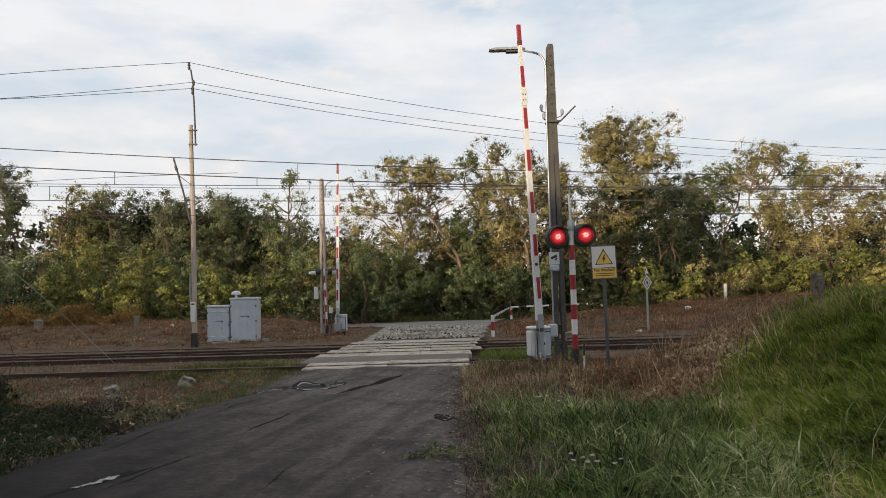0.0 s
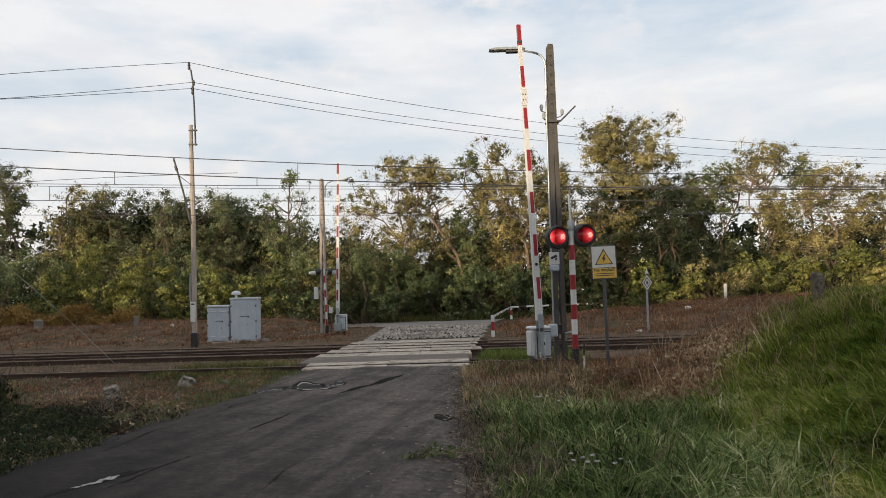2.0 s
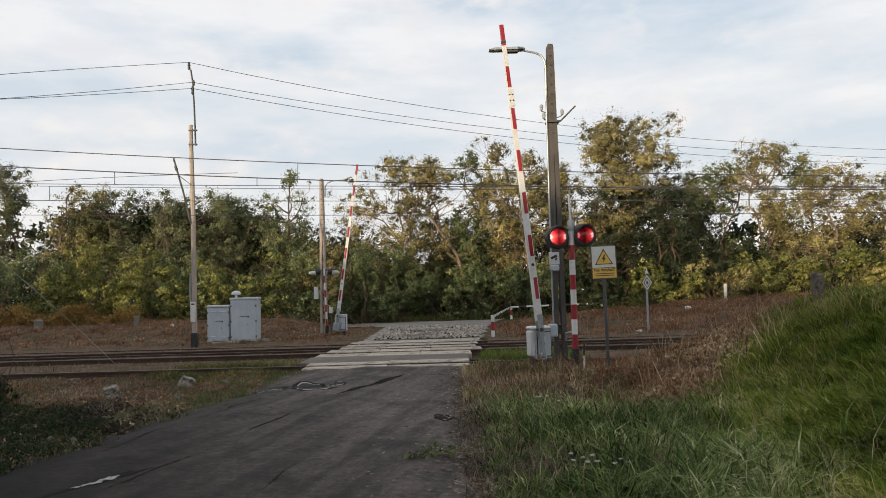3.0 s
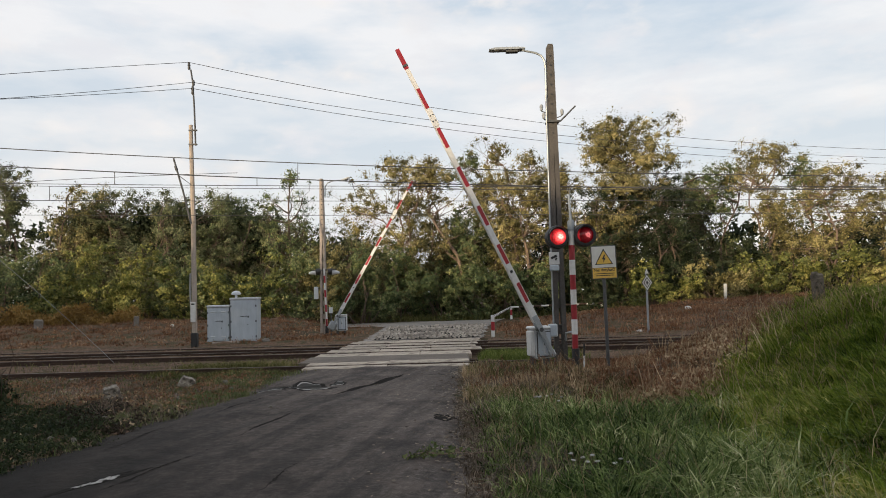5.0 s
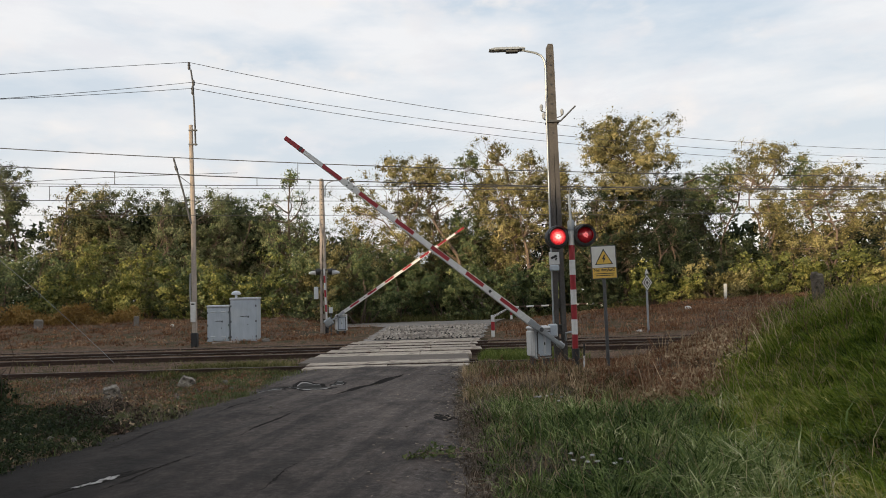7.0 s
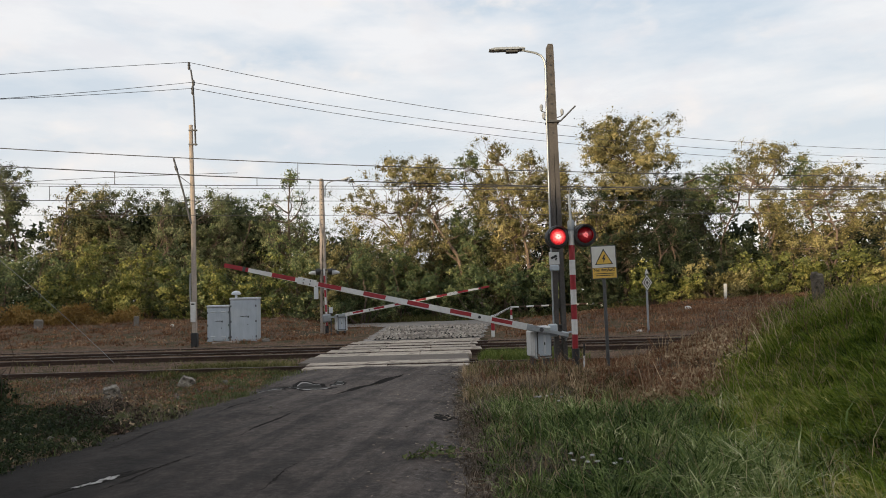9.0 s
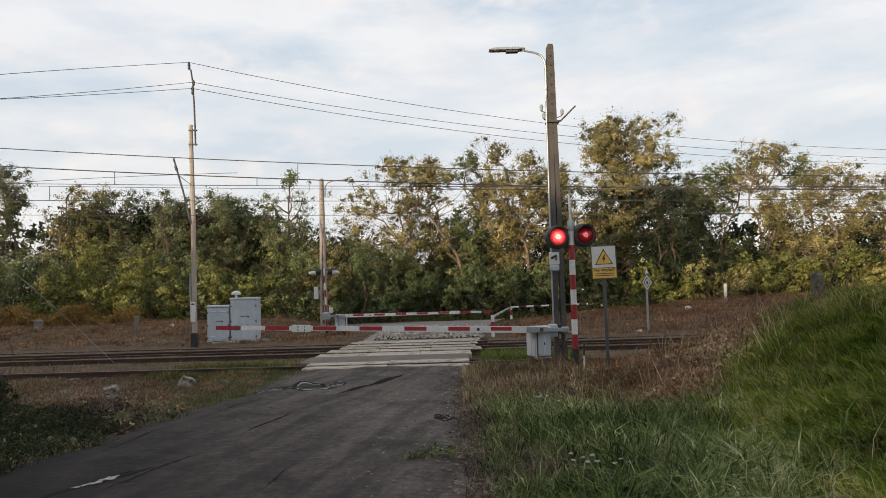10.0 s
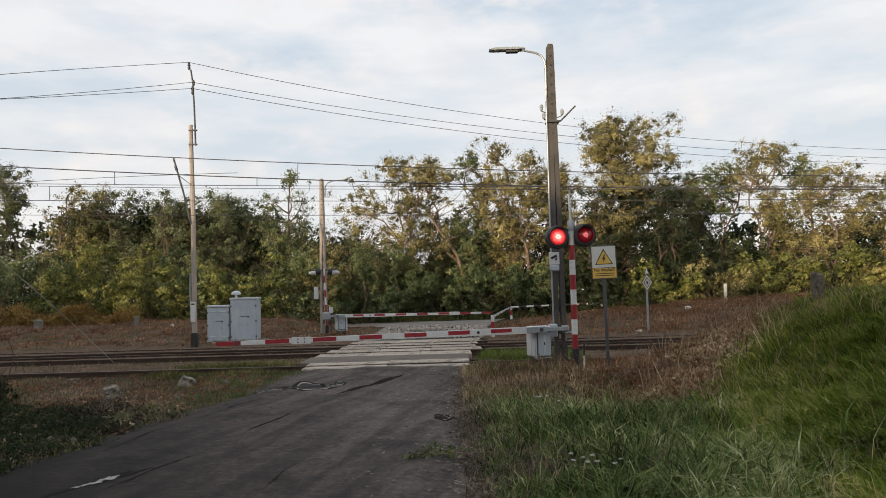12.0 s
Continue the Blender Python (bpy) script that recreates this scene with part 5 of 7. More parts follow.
def make_barrier(m, side, label, weight=0.15, seg=0.502):
    """A barrier machine; side -1 points its boom towards -x, +1 towards +x. The boom turns on the axle at 0.9 m."""
    bar = thing("barrier", m, label, "barrier", "crossing barriers")
    body = Build()
    body.box((0.13, 0.34, 0.55), (0.45, 0.34, 0.68), 0.025)
    hous = part("housing", body, M["cabinet_pale"], bar, "pale grey machine housing")
    part("housing_lid", Build().box((0.10, 0.34, 0.925), (0.54, 0.40, 0.085), 0.035), M["white"], hous, "white rounded lid")
    part("door_frame", Build().box((0.155, 0.164, 0.55), (0.37, 0.014, 0.60), 0.006), M["darksteel"], hous, "dark door frame")
    part("housing_door", Build().box((0.155, 0.152, 0.55), (0.32, 0.016, 0.55), 0.008), M["cabinet"], hous, "grey service door")
    part("door_bar", Build().box((0.15, 0.138, 0.53), (0.06, 0.016, 0.44), 0.006), M["cabinet_pale"], hous, "pale lock bar")
    part("side_cover", Build().box((-0.135, 0.30, 0.57), (0.10, 0.32, 0.60), 0.025), M["white"], hous, "white side cover")
    part("latch", Build().box((0.15, 0.128, 0.56), (0.03, 0.02, 0.08), 0.006), M["darksteel"], hous)
    part("axle", Build().tube([(0, -0.10, 0.9), (0, 0.2, 0.9)], 0.05, 12), M["darksteel"], bar, "dark steel axle")
    for x in (-0.08, 0.26):
        part("leg", Build().box((x, 0.34, 0.07), (0.09, 0.20, 0.34), 0.01), M["darksteel"], bar)
    part("foot_plate", Build().box((0.09, 0.34, -0.02), (0.6, 0.42, 0.08), 0.01), M["concrete_pale"], bar, "concrete foot")
    # boom
    ln = ARM_START + 14 * seg
    b = Build()
    n = 8
    rings = []
    for i in range(n + 1):
        u = i / n
        x = side * (ARM_START + (ln - ARM_START) * u)
        hh, dd = 0.078 - 0.038 * u, 0.062 - 0.030 * u
        rings.append([(x, -dd, -hh), (x, dd, -hh), (x, dd, hh), (x, -dd, hh)])
    vs = [p for rg in rings for p in rg]
    fs = [(4 * i + k, 4 * i + (k + 1) % 4, 4 * i + 4 + (k + 1) % 4, 4 * i + 4 + k) for i in range(n) for k in range(4)] + [(3, 2, 1, 0), (4 * n, 4 * n + 1, 4 * n + 2, 4 * n + 3)]
    if side < 0:
        fs = [q[::-1] for q in fs]
    b.add(vs, fs)
    boom = part("boom", b, M["white"], bar, "long tapered white boom with red bands", smooth=False)
    for k in range(14):
        if k % 2 == 0:
            continue
        a0, a1 = ARM_START + k * seg, ARM_START + (k + 1) * seg
        rv = []
        for a in (a0, a1):
            u = (a - ARM_START) / (ln - ARM_START)
            hh, dd = 0.078 - 0.038 * u + 0.003, 0.062 - 0.030 * u + 0.003
            lo, hi = (-hh * (0.30 + 0.65 * u), hh * (0.72 + 0.28 * u)) if k < 13 else (-hh, hh)
            rv += [(side * a, -dd, lo), (side * a, dd, lo), (side * a, dd, hi), (side * a, -dd, hi)]
        fq = [(0, 1, 5, 4), (1, 2, 6, 5), (2, 3, 7, 6), (3, 0, 4, 7), (3, 2, 1, 0), (4, 5, 6, 7)]
        part("red_band", Build().add(rv, fq if side > 0 else [q[::-1] for q in fq]), M["red"], boom, "red reflective band", smooth=False)
    br = Build()
    for dy in (-0.075, 0.075):
        br.box((side * 0.10, dy, 0), (0.52, 0.014, 0.13), 0.004)
        br.box((-side * 0.35, dy, 0), (0.50, 0.014, 0.085), 0.004)
    part("boom_bracket", br, M["steel"], boom, "galvanised steel bracket")
    part("counterweight", Build().box((-side * (0.70 - weight / 2), 0, 0.0), (weight + 0.04, 0.12, weight), weight * 0.22), M["steel"], boom, "grey steel counterweight")
    part("tip_clamp", Build().box((side * (ARM_START + 13.18 * seg), 0, 0), (0.06, 0.09, 0.105), 0.006), M["darksteel"], boom, "small dark clamp near the tip")
    px = side * (ARM_START + 10.5 * seg)
    pl = part("joint_plate", Build().box((px, -0.052, 0.0), (0.40, 0.010, 0.15), 0.004), M["white"], boom, "white bolted joint plate")
    for dx in (-0.07, 0.07):
        for dz in (-0.035, 0.035):
            part("bolt", Build().lathe([(0.016, -0.006), (0.016, 0.006)], 6, pose(px + dx, -0.06, dz, 90)), M["black"], pl)
    part("boom_eye", Build().lathe([(0.035, -0.004), (0.035, 0.006)], 10, pose(side * (ARM_START + 2.6 * seg), -0.062, 0.0, 90)), M["black"], boom, "small black reflector")
    return bar, boom


near_barrier, near_boom = make_barrier(pose(2.215, 17.3, 0, 0, 0, 14), -1, "red and white level crossing barrier with grey housing")
far_barrier, far_boom = make_barrier(pose(-4.957, 34.3, 0, 0, 0, -2), 1, "red and white barrier on the far side of the tracks", 0.38, 0.494)


# ---- poles and lamps ----
def ladder_pole(name, m, height, foot, label, mat, solid_from=0.66):
    """A concrete pole with a slotted shaft: two legs joined by webs, solid above."""
    p = thing(name, m, label, "utility pole", "concrete poles")
    zs = height * solid_from
    for sx in (-1, 1):
        vs = []
        for z, h2 in ((-0.1, foot), (zs, foot * 0.72)):
            for dx, dy in ((-0.055, -0.11), (0.055, -0.11), (0.055, 0.11), (-0.055, 0.11)):
                vs.append((sx * (h2 / 2 - 0.055) + dx, dy, z))
        part("leg", Build().add(vs, [(0, 1, 5, 4), (1, 2, 6, 5), (2, 3, 7, 6), (3, 0, 4, 7), (3, 2, 1, 0), (4, 5, 6, 7)]), M[mat], p, smooth=False)
    z = 0.25
    while z < zs:
        w = foot * (1 - 0.28 * z / zs) - 0.2
        part("web", Build().box((0, 0, z), (max(0.05, w + 0.02), 0.12, 0.22 if z > 0.5 else 0.5), 0.01), M[mat], p)
        z += 0.62
    top = Build()
    vs = []
    for z, h2 in ((zs, foot * 0.72), (height - 0.06, foot * 0.52), (height, foot * 0.36)):
        for dx, dy in ((-0.5, -0.10), (0.5, -0.10), (0.5, 0.10), (-0.5, 0.10)):
            vs.append((dx * h2, dy, z))
    top.add(vs, [(4 * i + k, 4 * i + (k + 1) % 4, 4 * i + 4 + (k + 1) % 4, 4 * i + 4 + k) for i in (0, 1) for k in range(4)] + [(8, 9, 10, 11)])
    shaft = part("shaft", top, M[mat], p, smooth=False)
    for k in range(9):
        zz = height - 0.3 - 0.24 * k
        part("hole", Build().lathe([(0.026, -0.003), (0.026, 0.003)], 8, pose(0, -0.103, zz, 90)), M["black"], shaft, "dark bolt hole")
    return p


def make_street_lamp(path, head_l, head_r, y, label, scale=1.0):
    lamp = thing("street_lamp", pose(0, y, 0), label, "street lamp", "street lamps")
    part("bracket", Build().tube(path, 0.028, 8), M["steel"], lamp, "bent galvanised tube")
    (xa, za), (xb, zb) = head_l, head_r
    L = math.hypot(xb - xa, zb - za)
    m = pose((xa + xb) / 2, 0, (za + zb) / 2, 0, -math.degrees(math.atan2(zb - za, xb - xa)), 0)
    head = Build()
    hw = 0.12 * scale
    o = [(-L / 2, -0.01), (-L / 2 + 0.14, 0.030), (L * 0.30, 0.036), (L / 2, 0.018), (L / 2, -0.015), (L * 0.2, -0.022), (-L / 2 + 0.05, -0.022)]
    head.plate(o, 2 * hw, pose(0, -hw, 0))
    hd = part("head", head, M["steel"], lamp, "flat grey lamp head", smooth=False, m=m)
    part("driver_box", Build().box((L * 0.14, 0, -0.048), (L * 0.34, 1.5 * hw, 0.058), 0.015), M["darksteel"], hd)
    part("diffuser", Build().box((-L * 0.22, 0, -0.026), (L * 0.42, 1.5 * hw, 0.012), 0.004), M["insulator"], hd, "unlit glass cover")
    return lamp


near_pole = ladder_pole("utility_pole", pose(2.77, 17.9, 0.0), 7.86, 0.31, "dark weathered concrete pole with slotted shaft beside the barrier", "concrete_dark")
make_street_lamp([(2.64, -0.06, 6.55), (2.645, -0.06, 7.30), (2.62, -0.06, 7.46), (2.55, -0.06, 7.58), (2.42, -0.06, 7.65), (2.25, -0.06, 7.69), (2.08, -0.06, 7.73)], (1.27, 7.77), (2.16, 7.77), 17.9, "dark LED street lamp on a bent tube, unlit")


def make_pole_fittings():
    br = thing("pole_bracket", pose(2.77, 17.78, 5.92), "steel wire bracket with insulators bolted to the pole", "bracket")
    part("clamp", Build().box((0, 0.1, 0), (0.32, 0.30, 0.05), 0.01), M["darksteel"], br)
    part("strut", Build().tube([(0.02, 0, 0), (0.18, 0, 0.0), (0.56, 0, 0.37)], 0.022, 6), M["darksteel"], br)
    for x, z in ((-0.27, 0.36), (-0.22, 0.16), (0.23, 0.24)):
        part("insulator", Build().lathe([(0.016, -0.09), (0.038, -0.07), (0.034, -0.03), (0.046, -0.02), (0.042, 0.03), (0.022, 0.065)], 12, pose(x, 0, z)), M["insulator"], br, "pale glazed insulator")
        part("pin", Build().tube([(x, 0, z - 0.1), (x * 0.5, 0.05, z - 0.14)], 0.012, 6), M["darksteel"], br)
    pipe = Build().tube([(2.60, 17.76, 0.9), (2.60, 17.76, 3.2), (2.62, 17.77, 6.6)], 0.020, 8)
    solid("cable_pipe", pipe, M["steel"], "grey cable pipe running up the pole", "pipe")
    jb = thing("junction_box", pose(2.56, 17.62, 0.86), "grey junction box on the pole beside the barrier", "junction box")
    part("box", Build().box((0, 0, 0), (0.20, 0.18, 0.30), 0.02), M["cabinet_pale"], jb)
    part("lid", Build().box((0, -0.10, 0), (0.16, 0.015, 0.25), 0.006), M["cabinet"], jb)
    hook = Build().tube([(2.88, 17.76, 0.60), (2.88, 17.70, 0.78), (3.02, 17.70, 0.80)], 0.03, 8)
    solid("elbow_pipe", hook, M["steel"], "short grey elbow pipe at the pole foot", "pipe")
    cs = thing("camera_sign", pose(2.66, 17.68, 2.51), "small white camera warning sign on the pole", "sign")
    part("plate", Build().box((0, 0, 0.06), (0.25, 0.015, 0.30), 0.006), M["white"], cs)
    part("pictogram_body", Build().box((0.0, 0, 0), (0.15, 0.008, 0.055), 0.003, pose(-0.005, -0.010, 0.095, 0, -24, 0)), M["black"], cs, "black camera pictogram")
    part("pictogram_arm", Build().box((0, 0, 0), (0.035, 0.008, 0.07), 0.003, pose(0.045, -0.010, 0.045, 0, 20, 0)), M["black"], cs)
    part("lower_box", Build().box((0, 0.01, -0.17), (0.23, 0.06, 0.14), 0.02), M["cabinet"], cs, "grey lower box")


make_pole_fittings()


def make_signal(m, label):
    """Crossing light signal on a striped post; each lens is a ball in four quarters, lit, half lit, unlit and half lit, that turns in its housing."""
    sg = thing("crossing_signal", m, label, "crossing signal")
    part("base", Build().tube([(0, 0, -0.1), (0, 0, 0.42)], 0.085, 14), M["black"], sg, "black post foot")
    z = 0.40
    for k in range(8):
        part("post_band", Build().tube([(0, 0, z), (0, 0, z + 0.325)], 0.066, 16), M["red" if k % 2 == 0 else "white"], sg, "red band" if k % 2 == 0 else "white band")
        z += 0.325
    part("post_collar", Build().tube([(0, 0, z), (0, 0, z + 0.22)], 0.075, 16), M["steel"], sg, "grey clamp")
    part("post_top", Build().tube([(0, 0, z + 0.22), (-0.02, 0, z + 0.80)], 0.028, 10), M["steel"], sg, "thin grey tube")
    part("cross_arm", Build().box((0, 0.02, 2.86), (0.66, 0.05, 0.05), 0.01), M["black"], sg)
    balls = []
    for x, zz in ((-0.31, 2.86), (0.29, 2.885)):
        hs = Build()
        hs.lathe([(0.10, -0.34), (0.24, -0.28), (0.262, -0.05), (0.235, 0.10), (0.235, 0.12), (0.178, 0.13), (0.176, 0.11), (0.246, 0.06), (0.246, -0.26), (0.10, -0.30)], 32, pose(x, -0.02, zz, 90))
        head = part("lamp_housing", hs, M["black"], sg, "round black lamp housing")
        vs, fs = [], []
        n = 20
        for i in range(n + 1):
            a = math.pi * (0.10 + 0.68 * i / n) + math.pi * 0.11
            for r, yy in ((0.212, -0.16), (0.205, -0.42 + 0.16 * abs(i / n - 0.5) * 2)):
                vs.append((x + r * math.cos(a), yy, zz + r * math.sin(a)))
        for i in range(n):
            fs.append((2 * i, 2 * i + 2, 2 * i + 3, 2 * i + 1))
        vs += [(p[0] + (p[0] - x) * 0.03, p[1], p[2] + (p[2] - zz) * 0.03) for p in vs[:]]
        k = 2 * (n + 1)
        fs += [(a + k, b + k, c + k, d + k)[::-1] for a, b, c, d in fs[:]] + [(2 * i + 1, 2 * i + 3, 2 * i + 3 + k, 2 * i + 1 + k) for i in range(n)]
        part("visor", Build().add(vs, fs), M["black"], head, "short black visor")
        lens = Build()
        st = 20
        prof = [(0.235 * math.sin(math.pi * i / st), -0.235 * math.cos(math.pi * i / st)) for i in range(st + 1)]
        prof[0], prof[-1] = (0.002, -0.235), (0.002, 0.235)
        lens.lathe(prof, 32)
        me = lens.mesh("lens", M["lamp_dim"], True)
        me.materials.append(M["lamp_on"])
        me.materials.append(M["lamp_half"])
        for p in me.polygons:
            p.material_index = 2 if abs(p.center.x) > abs(p.center.y) else (1 if p.center.y < 0 else 0)
        ob = new("lens", me)
        ob.parent = sg
        ob.matrix_basis = pose(x, 0.05, zz)
        tagged(ob, "flashing red signal lens")
        balls.append(ob)
    return sg, balls


signal_post, (left_lens, right_lens) = make_signal(pose(2.83, 16.2, 0.11), "red and white banded post with two flashing red lights")


def make_warning_sign():
    w = thing("warning_sign", pose(3.35, 15.4, 0.15), "yellow and white high voltage warning sign on a grey post", "sign")
    part("post", Build().tube([(0.02, 0.03, -0.3), (-0.01, 0.03, 2.5)], 0.035, 10), M["darksteel"], w, "grey steel post")
    r = pose(0, 0, 2.21, 0, -1.5, 0)
    fr = part("frame", Build().box((0, 0, 0), (0.53, 0.02, 0.70), 0.008), M["darksteel"], w, "dark metal rim", m=r)
    part("upper_panel", Build().box((0, -0.012, 0.112), (0.495, 0.006, 0.44), 0.002), M["sign_grey"], fr, "pale panel")
    part("lower_panel", Build().box((0, -0.012, -0.225), (0.495, 0.006, 0.21), 0.002), M["yellow"], fr, "yellow panel")
    tri = [(-0.19, -0.145), (0.19, -0.145), (0, 0.185)]
    part("triangle_edge", Build().plate(tri, 0.004, pose(0, -0.020, 0.10)), M["black"], fr, "black triangle edge", smooth=False)
    part("triangle", Build().plate([(0.84 * a, 0.84 * b - 0.008) for a, b in tri], 0.004, pose(0, -0.0245, 0.10)), M["yellow"], fr, "yellow triangle", smooth=False)
    bolt = [(0.012, 0.085), (-0.043, -0.012), (-0.006, -0.006), (-0.025, -0.092), (0.043, 0.018), (0.005, 0.015), (0.037, 0.085)]
    part("lightning", Build().plate(bolt[::-1], 0.003, pose(0, -0.029, 0.075)), M["black"], fr, "black lightning bolt", smooth=False)
    cu = bpy.data.curves.new("lettering", "FONT")
    cu.body, cu.size, cu.align_x, cu.extrude, cu.offset = "Nie dotykać!", 0.085, "CENTER", 0.001, 0.0015
    cu.materials.append(M["black"])
    tx = new("lettering", cu)
    tx.parent = fr
    tx.matrix_basis = pose(0, -0.018, -0.185, 90)
    for k, wd in enumerate((0.42, 0.38)):
        part("text_bar", Build().box((0, -0.017, -0.235 - 0.04 * k), (wd, 0.003, 0.015)), M["black"], fr, "line of small print", smooth=False)


make_warning_sign()


# ---- beyond the tracks ----
def make_left_pole():
    p = thing("line_pole", pose(-9.93, 29.3, 0), "slender pale concrete pole carrying wires beside the far track", "utility pole")
    part("shaft", Build().tube([(0.02, 0, 0.5), (0.0, 0, 4.8), (-0.08, 0, 8.85)], [0.110, 0.100, 0.080], 8), M["concrete_pale"], p)
    part("foot", Build().box((0.02, 0, 0.2), (0.23, 0.25, 0.66), 0.02), M["black"], p, "black painted foot")
    part("white_plate", Build().box((0, -0.12, 1.35), (0.20, 0.03, 0.80), 0.005), M["white"], p, "white marker plate")
    part("plate_mark", Build().box((0, -0.14, 1.66), (0.12, 0.008, 0.06)), M["black"], p)
    part("side_pipe", Build().tube([(-0.13, 0, 1.7), (-0.15, 0, 2.2), (-0.13, 0, 2.9)], 0.035, 6), M["insulator"], p, "pale cable pipe")
    ex = part("steel_extension", Build().tube([(0.13, -0.05, 8.0), (0.09, -0.05, 9.5), (0.03, -0.05, 10.6), (-0.04, -0.05, 11.1)], 0.035, 6), M["darksteel"], p, "dark steel top rod")
    for x, z, ln in ((-0.11, 11.25, 0.30), (0.06, 10.55, 0.24), (0.03, 10.25, 0.36)):
        part("insulator", Build().lathe([(0.03, 0), (0.06, 0.05), (0.05, ln * 0.5), (0.065, ln * 0.55), (0.04, ln)], 10, pose(x, -0.05, z - ln / 2)), M["darksteel"], ex, "dark insulator")
    for z in (8.05, 8.62):
        part("clamp", Build().box((0.03, -0.06, z), (0.34, 0.10, 0.05), 0.008), M["darksteel"], p)
    part("brace", Build().tube([(-0.06, -0.1, 4.85), (-0.35, -0.1, 6.1), (-0.74, -0.1, 7.5)], 0.038, 6), M["darksteel"], p, "dark slanting steel rod")
    part("brace_stay", Build().tube([(-0.6, -0.1, 6.85), (-0.02, -0.1, 6.4)], 0.014, 5), M["darksteel"], p)
    part("brace_knob", Build().lathe([(0.02, -0.12), (0.055, -0.08), (0.055, 0.08), (0.02, 0.12)], 8, pose(-0.64, -0.1, 7.1, 0, -17, 0)), M["darksteel"], p)


def make_cabinet(m, w, h, d, label, vent, plinth):
    c = thing("relay_cabinet", m, label, "cabinet", "trackside cabinets")
    body = part("body", Build().box((0, 0, h / 2), (w, d, h), 0.015), M["cabinet"], c)
    part("roof", Build().box((0, 0, h + 0.03), (w + 0.05, d + 0.08, 0.09), 0.02), M["cabinet_pale"], c, "overhanging pale roof")
    door = part("door", Build().box((0, -d / 2 - 0.010, h / 2), (w - 0.10, 0.018, h - 0.16), 0.006), M["cabinet"], c, "closed grey door")
    part("handle", Build().box((w * 0.06, -d / 2 - 0.03, h * 0.60), (w * 0.34, 0.02, 0.022), 0.004), M["darksteel"], door, "dark bar handle")
    part("lock", Build().box((w * 0.18, -d / 2 - 0.028, h * 0.58), (0.05, 0.02, 0.05), 0.006), M["black"], door)
    part("streak", Build().box((w * 0.16, -d / 2 - 0.0205, h * 0.40), (0.03, 0.002, 0.05)), M["darksteel"], door, "small dark mark")
    for sx in (-1, 1):
        for f in (0.12, 0.48, 0.84):
            part("hinge", Build().box((sx * (w / 2 - 0.03), -d / 2 - 0.014, h * f), (0.05, 0.03, 0.09), 0.006), M["darksteel"], c, "dark hinge")
    if vent:
        v = part("vent", Build().lathe([(0.05, 0), (0.055, 0.12), (0.20, 0.14), (0.20, 0.20), (0.15, 0.26), (0.04, 0.30)], 18, pose(-w * 0.36, 0, h + 0.07)), M["cabinet_pale"], c, "white mushroom vent")
    else:
        for sx in (-1, 1):
            for f in (0.16, 0.86):
                part("louvre", Build().box((sx * w * 0.24, -d / 2 - 0.03, h * f), (w * 0.22, 0.03, 0.05), 0.012), M["cabinet_pale"], door, "pale louvre hood")
    part("plinth", Build().box((0, 0, -0.07), (w - 0.04, d + plinth, 0.16), 0.01), M["black" if vent else "concrete_pale"], c, "dark recessed plinth" if vent else "concrete plinth")
    return c


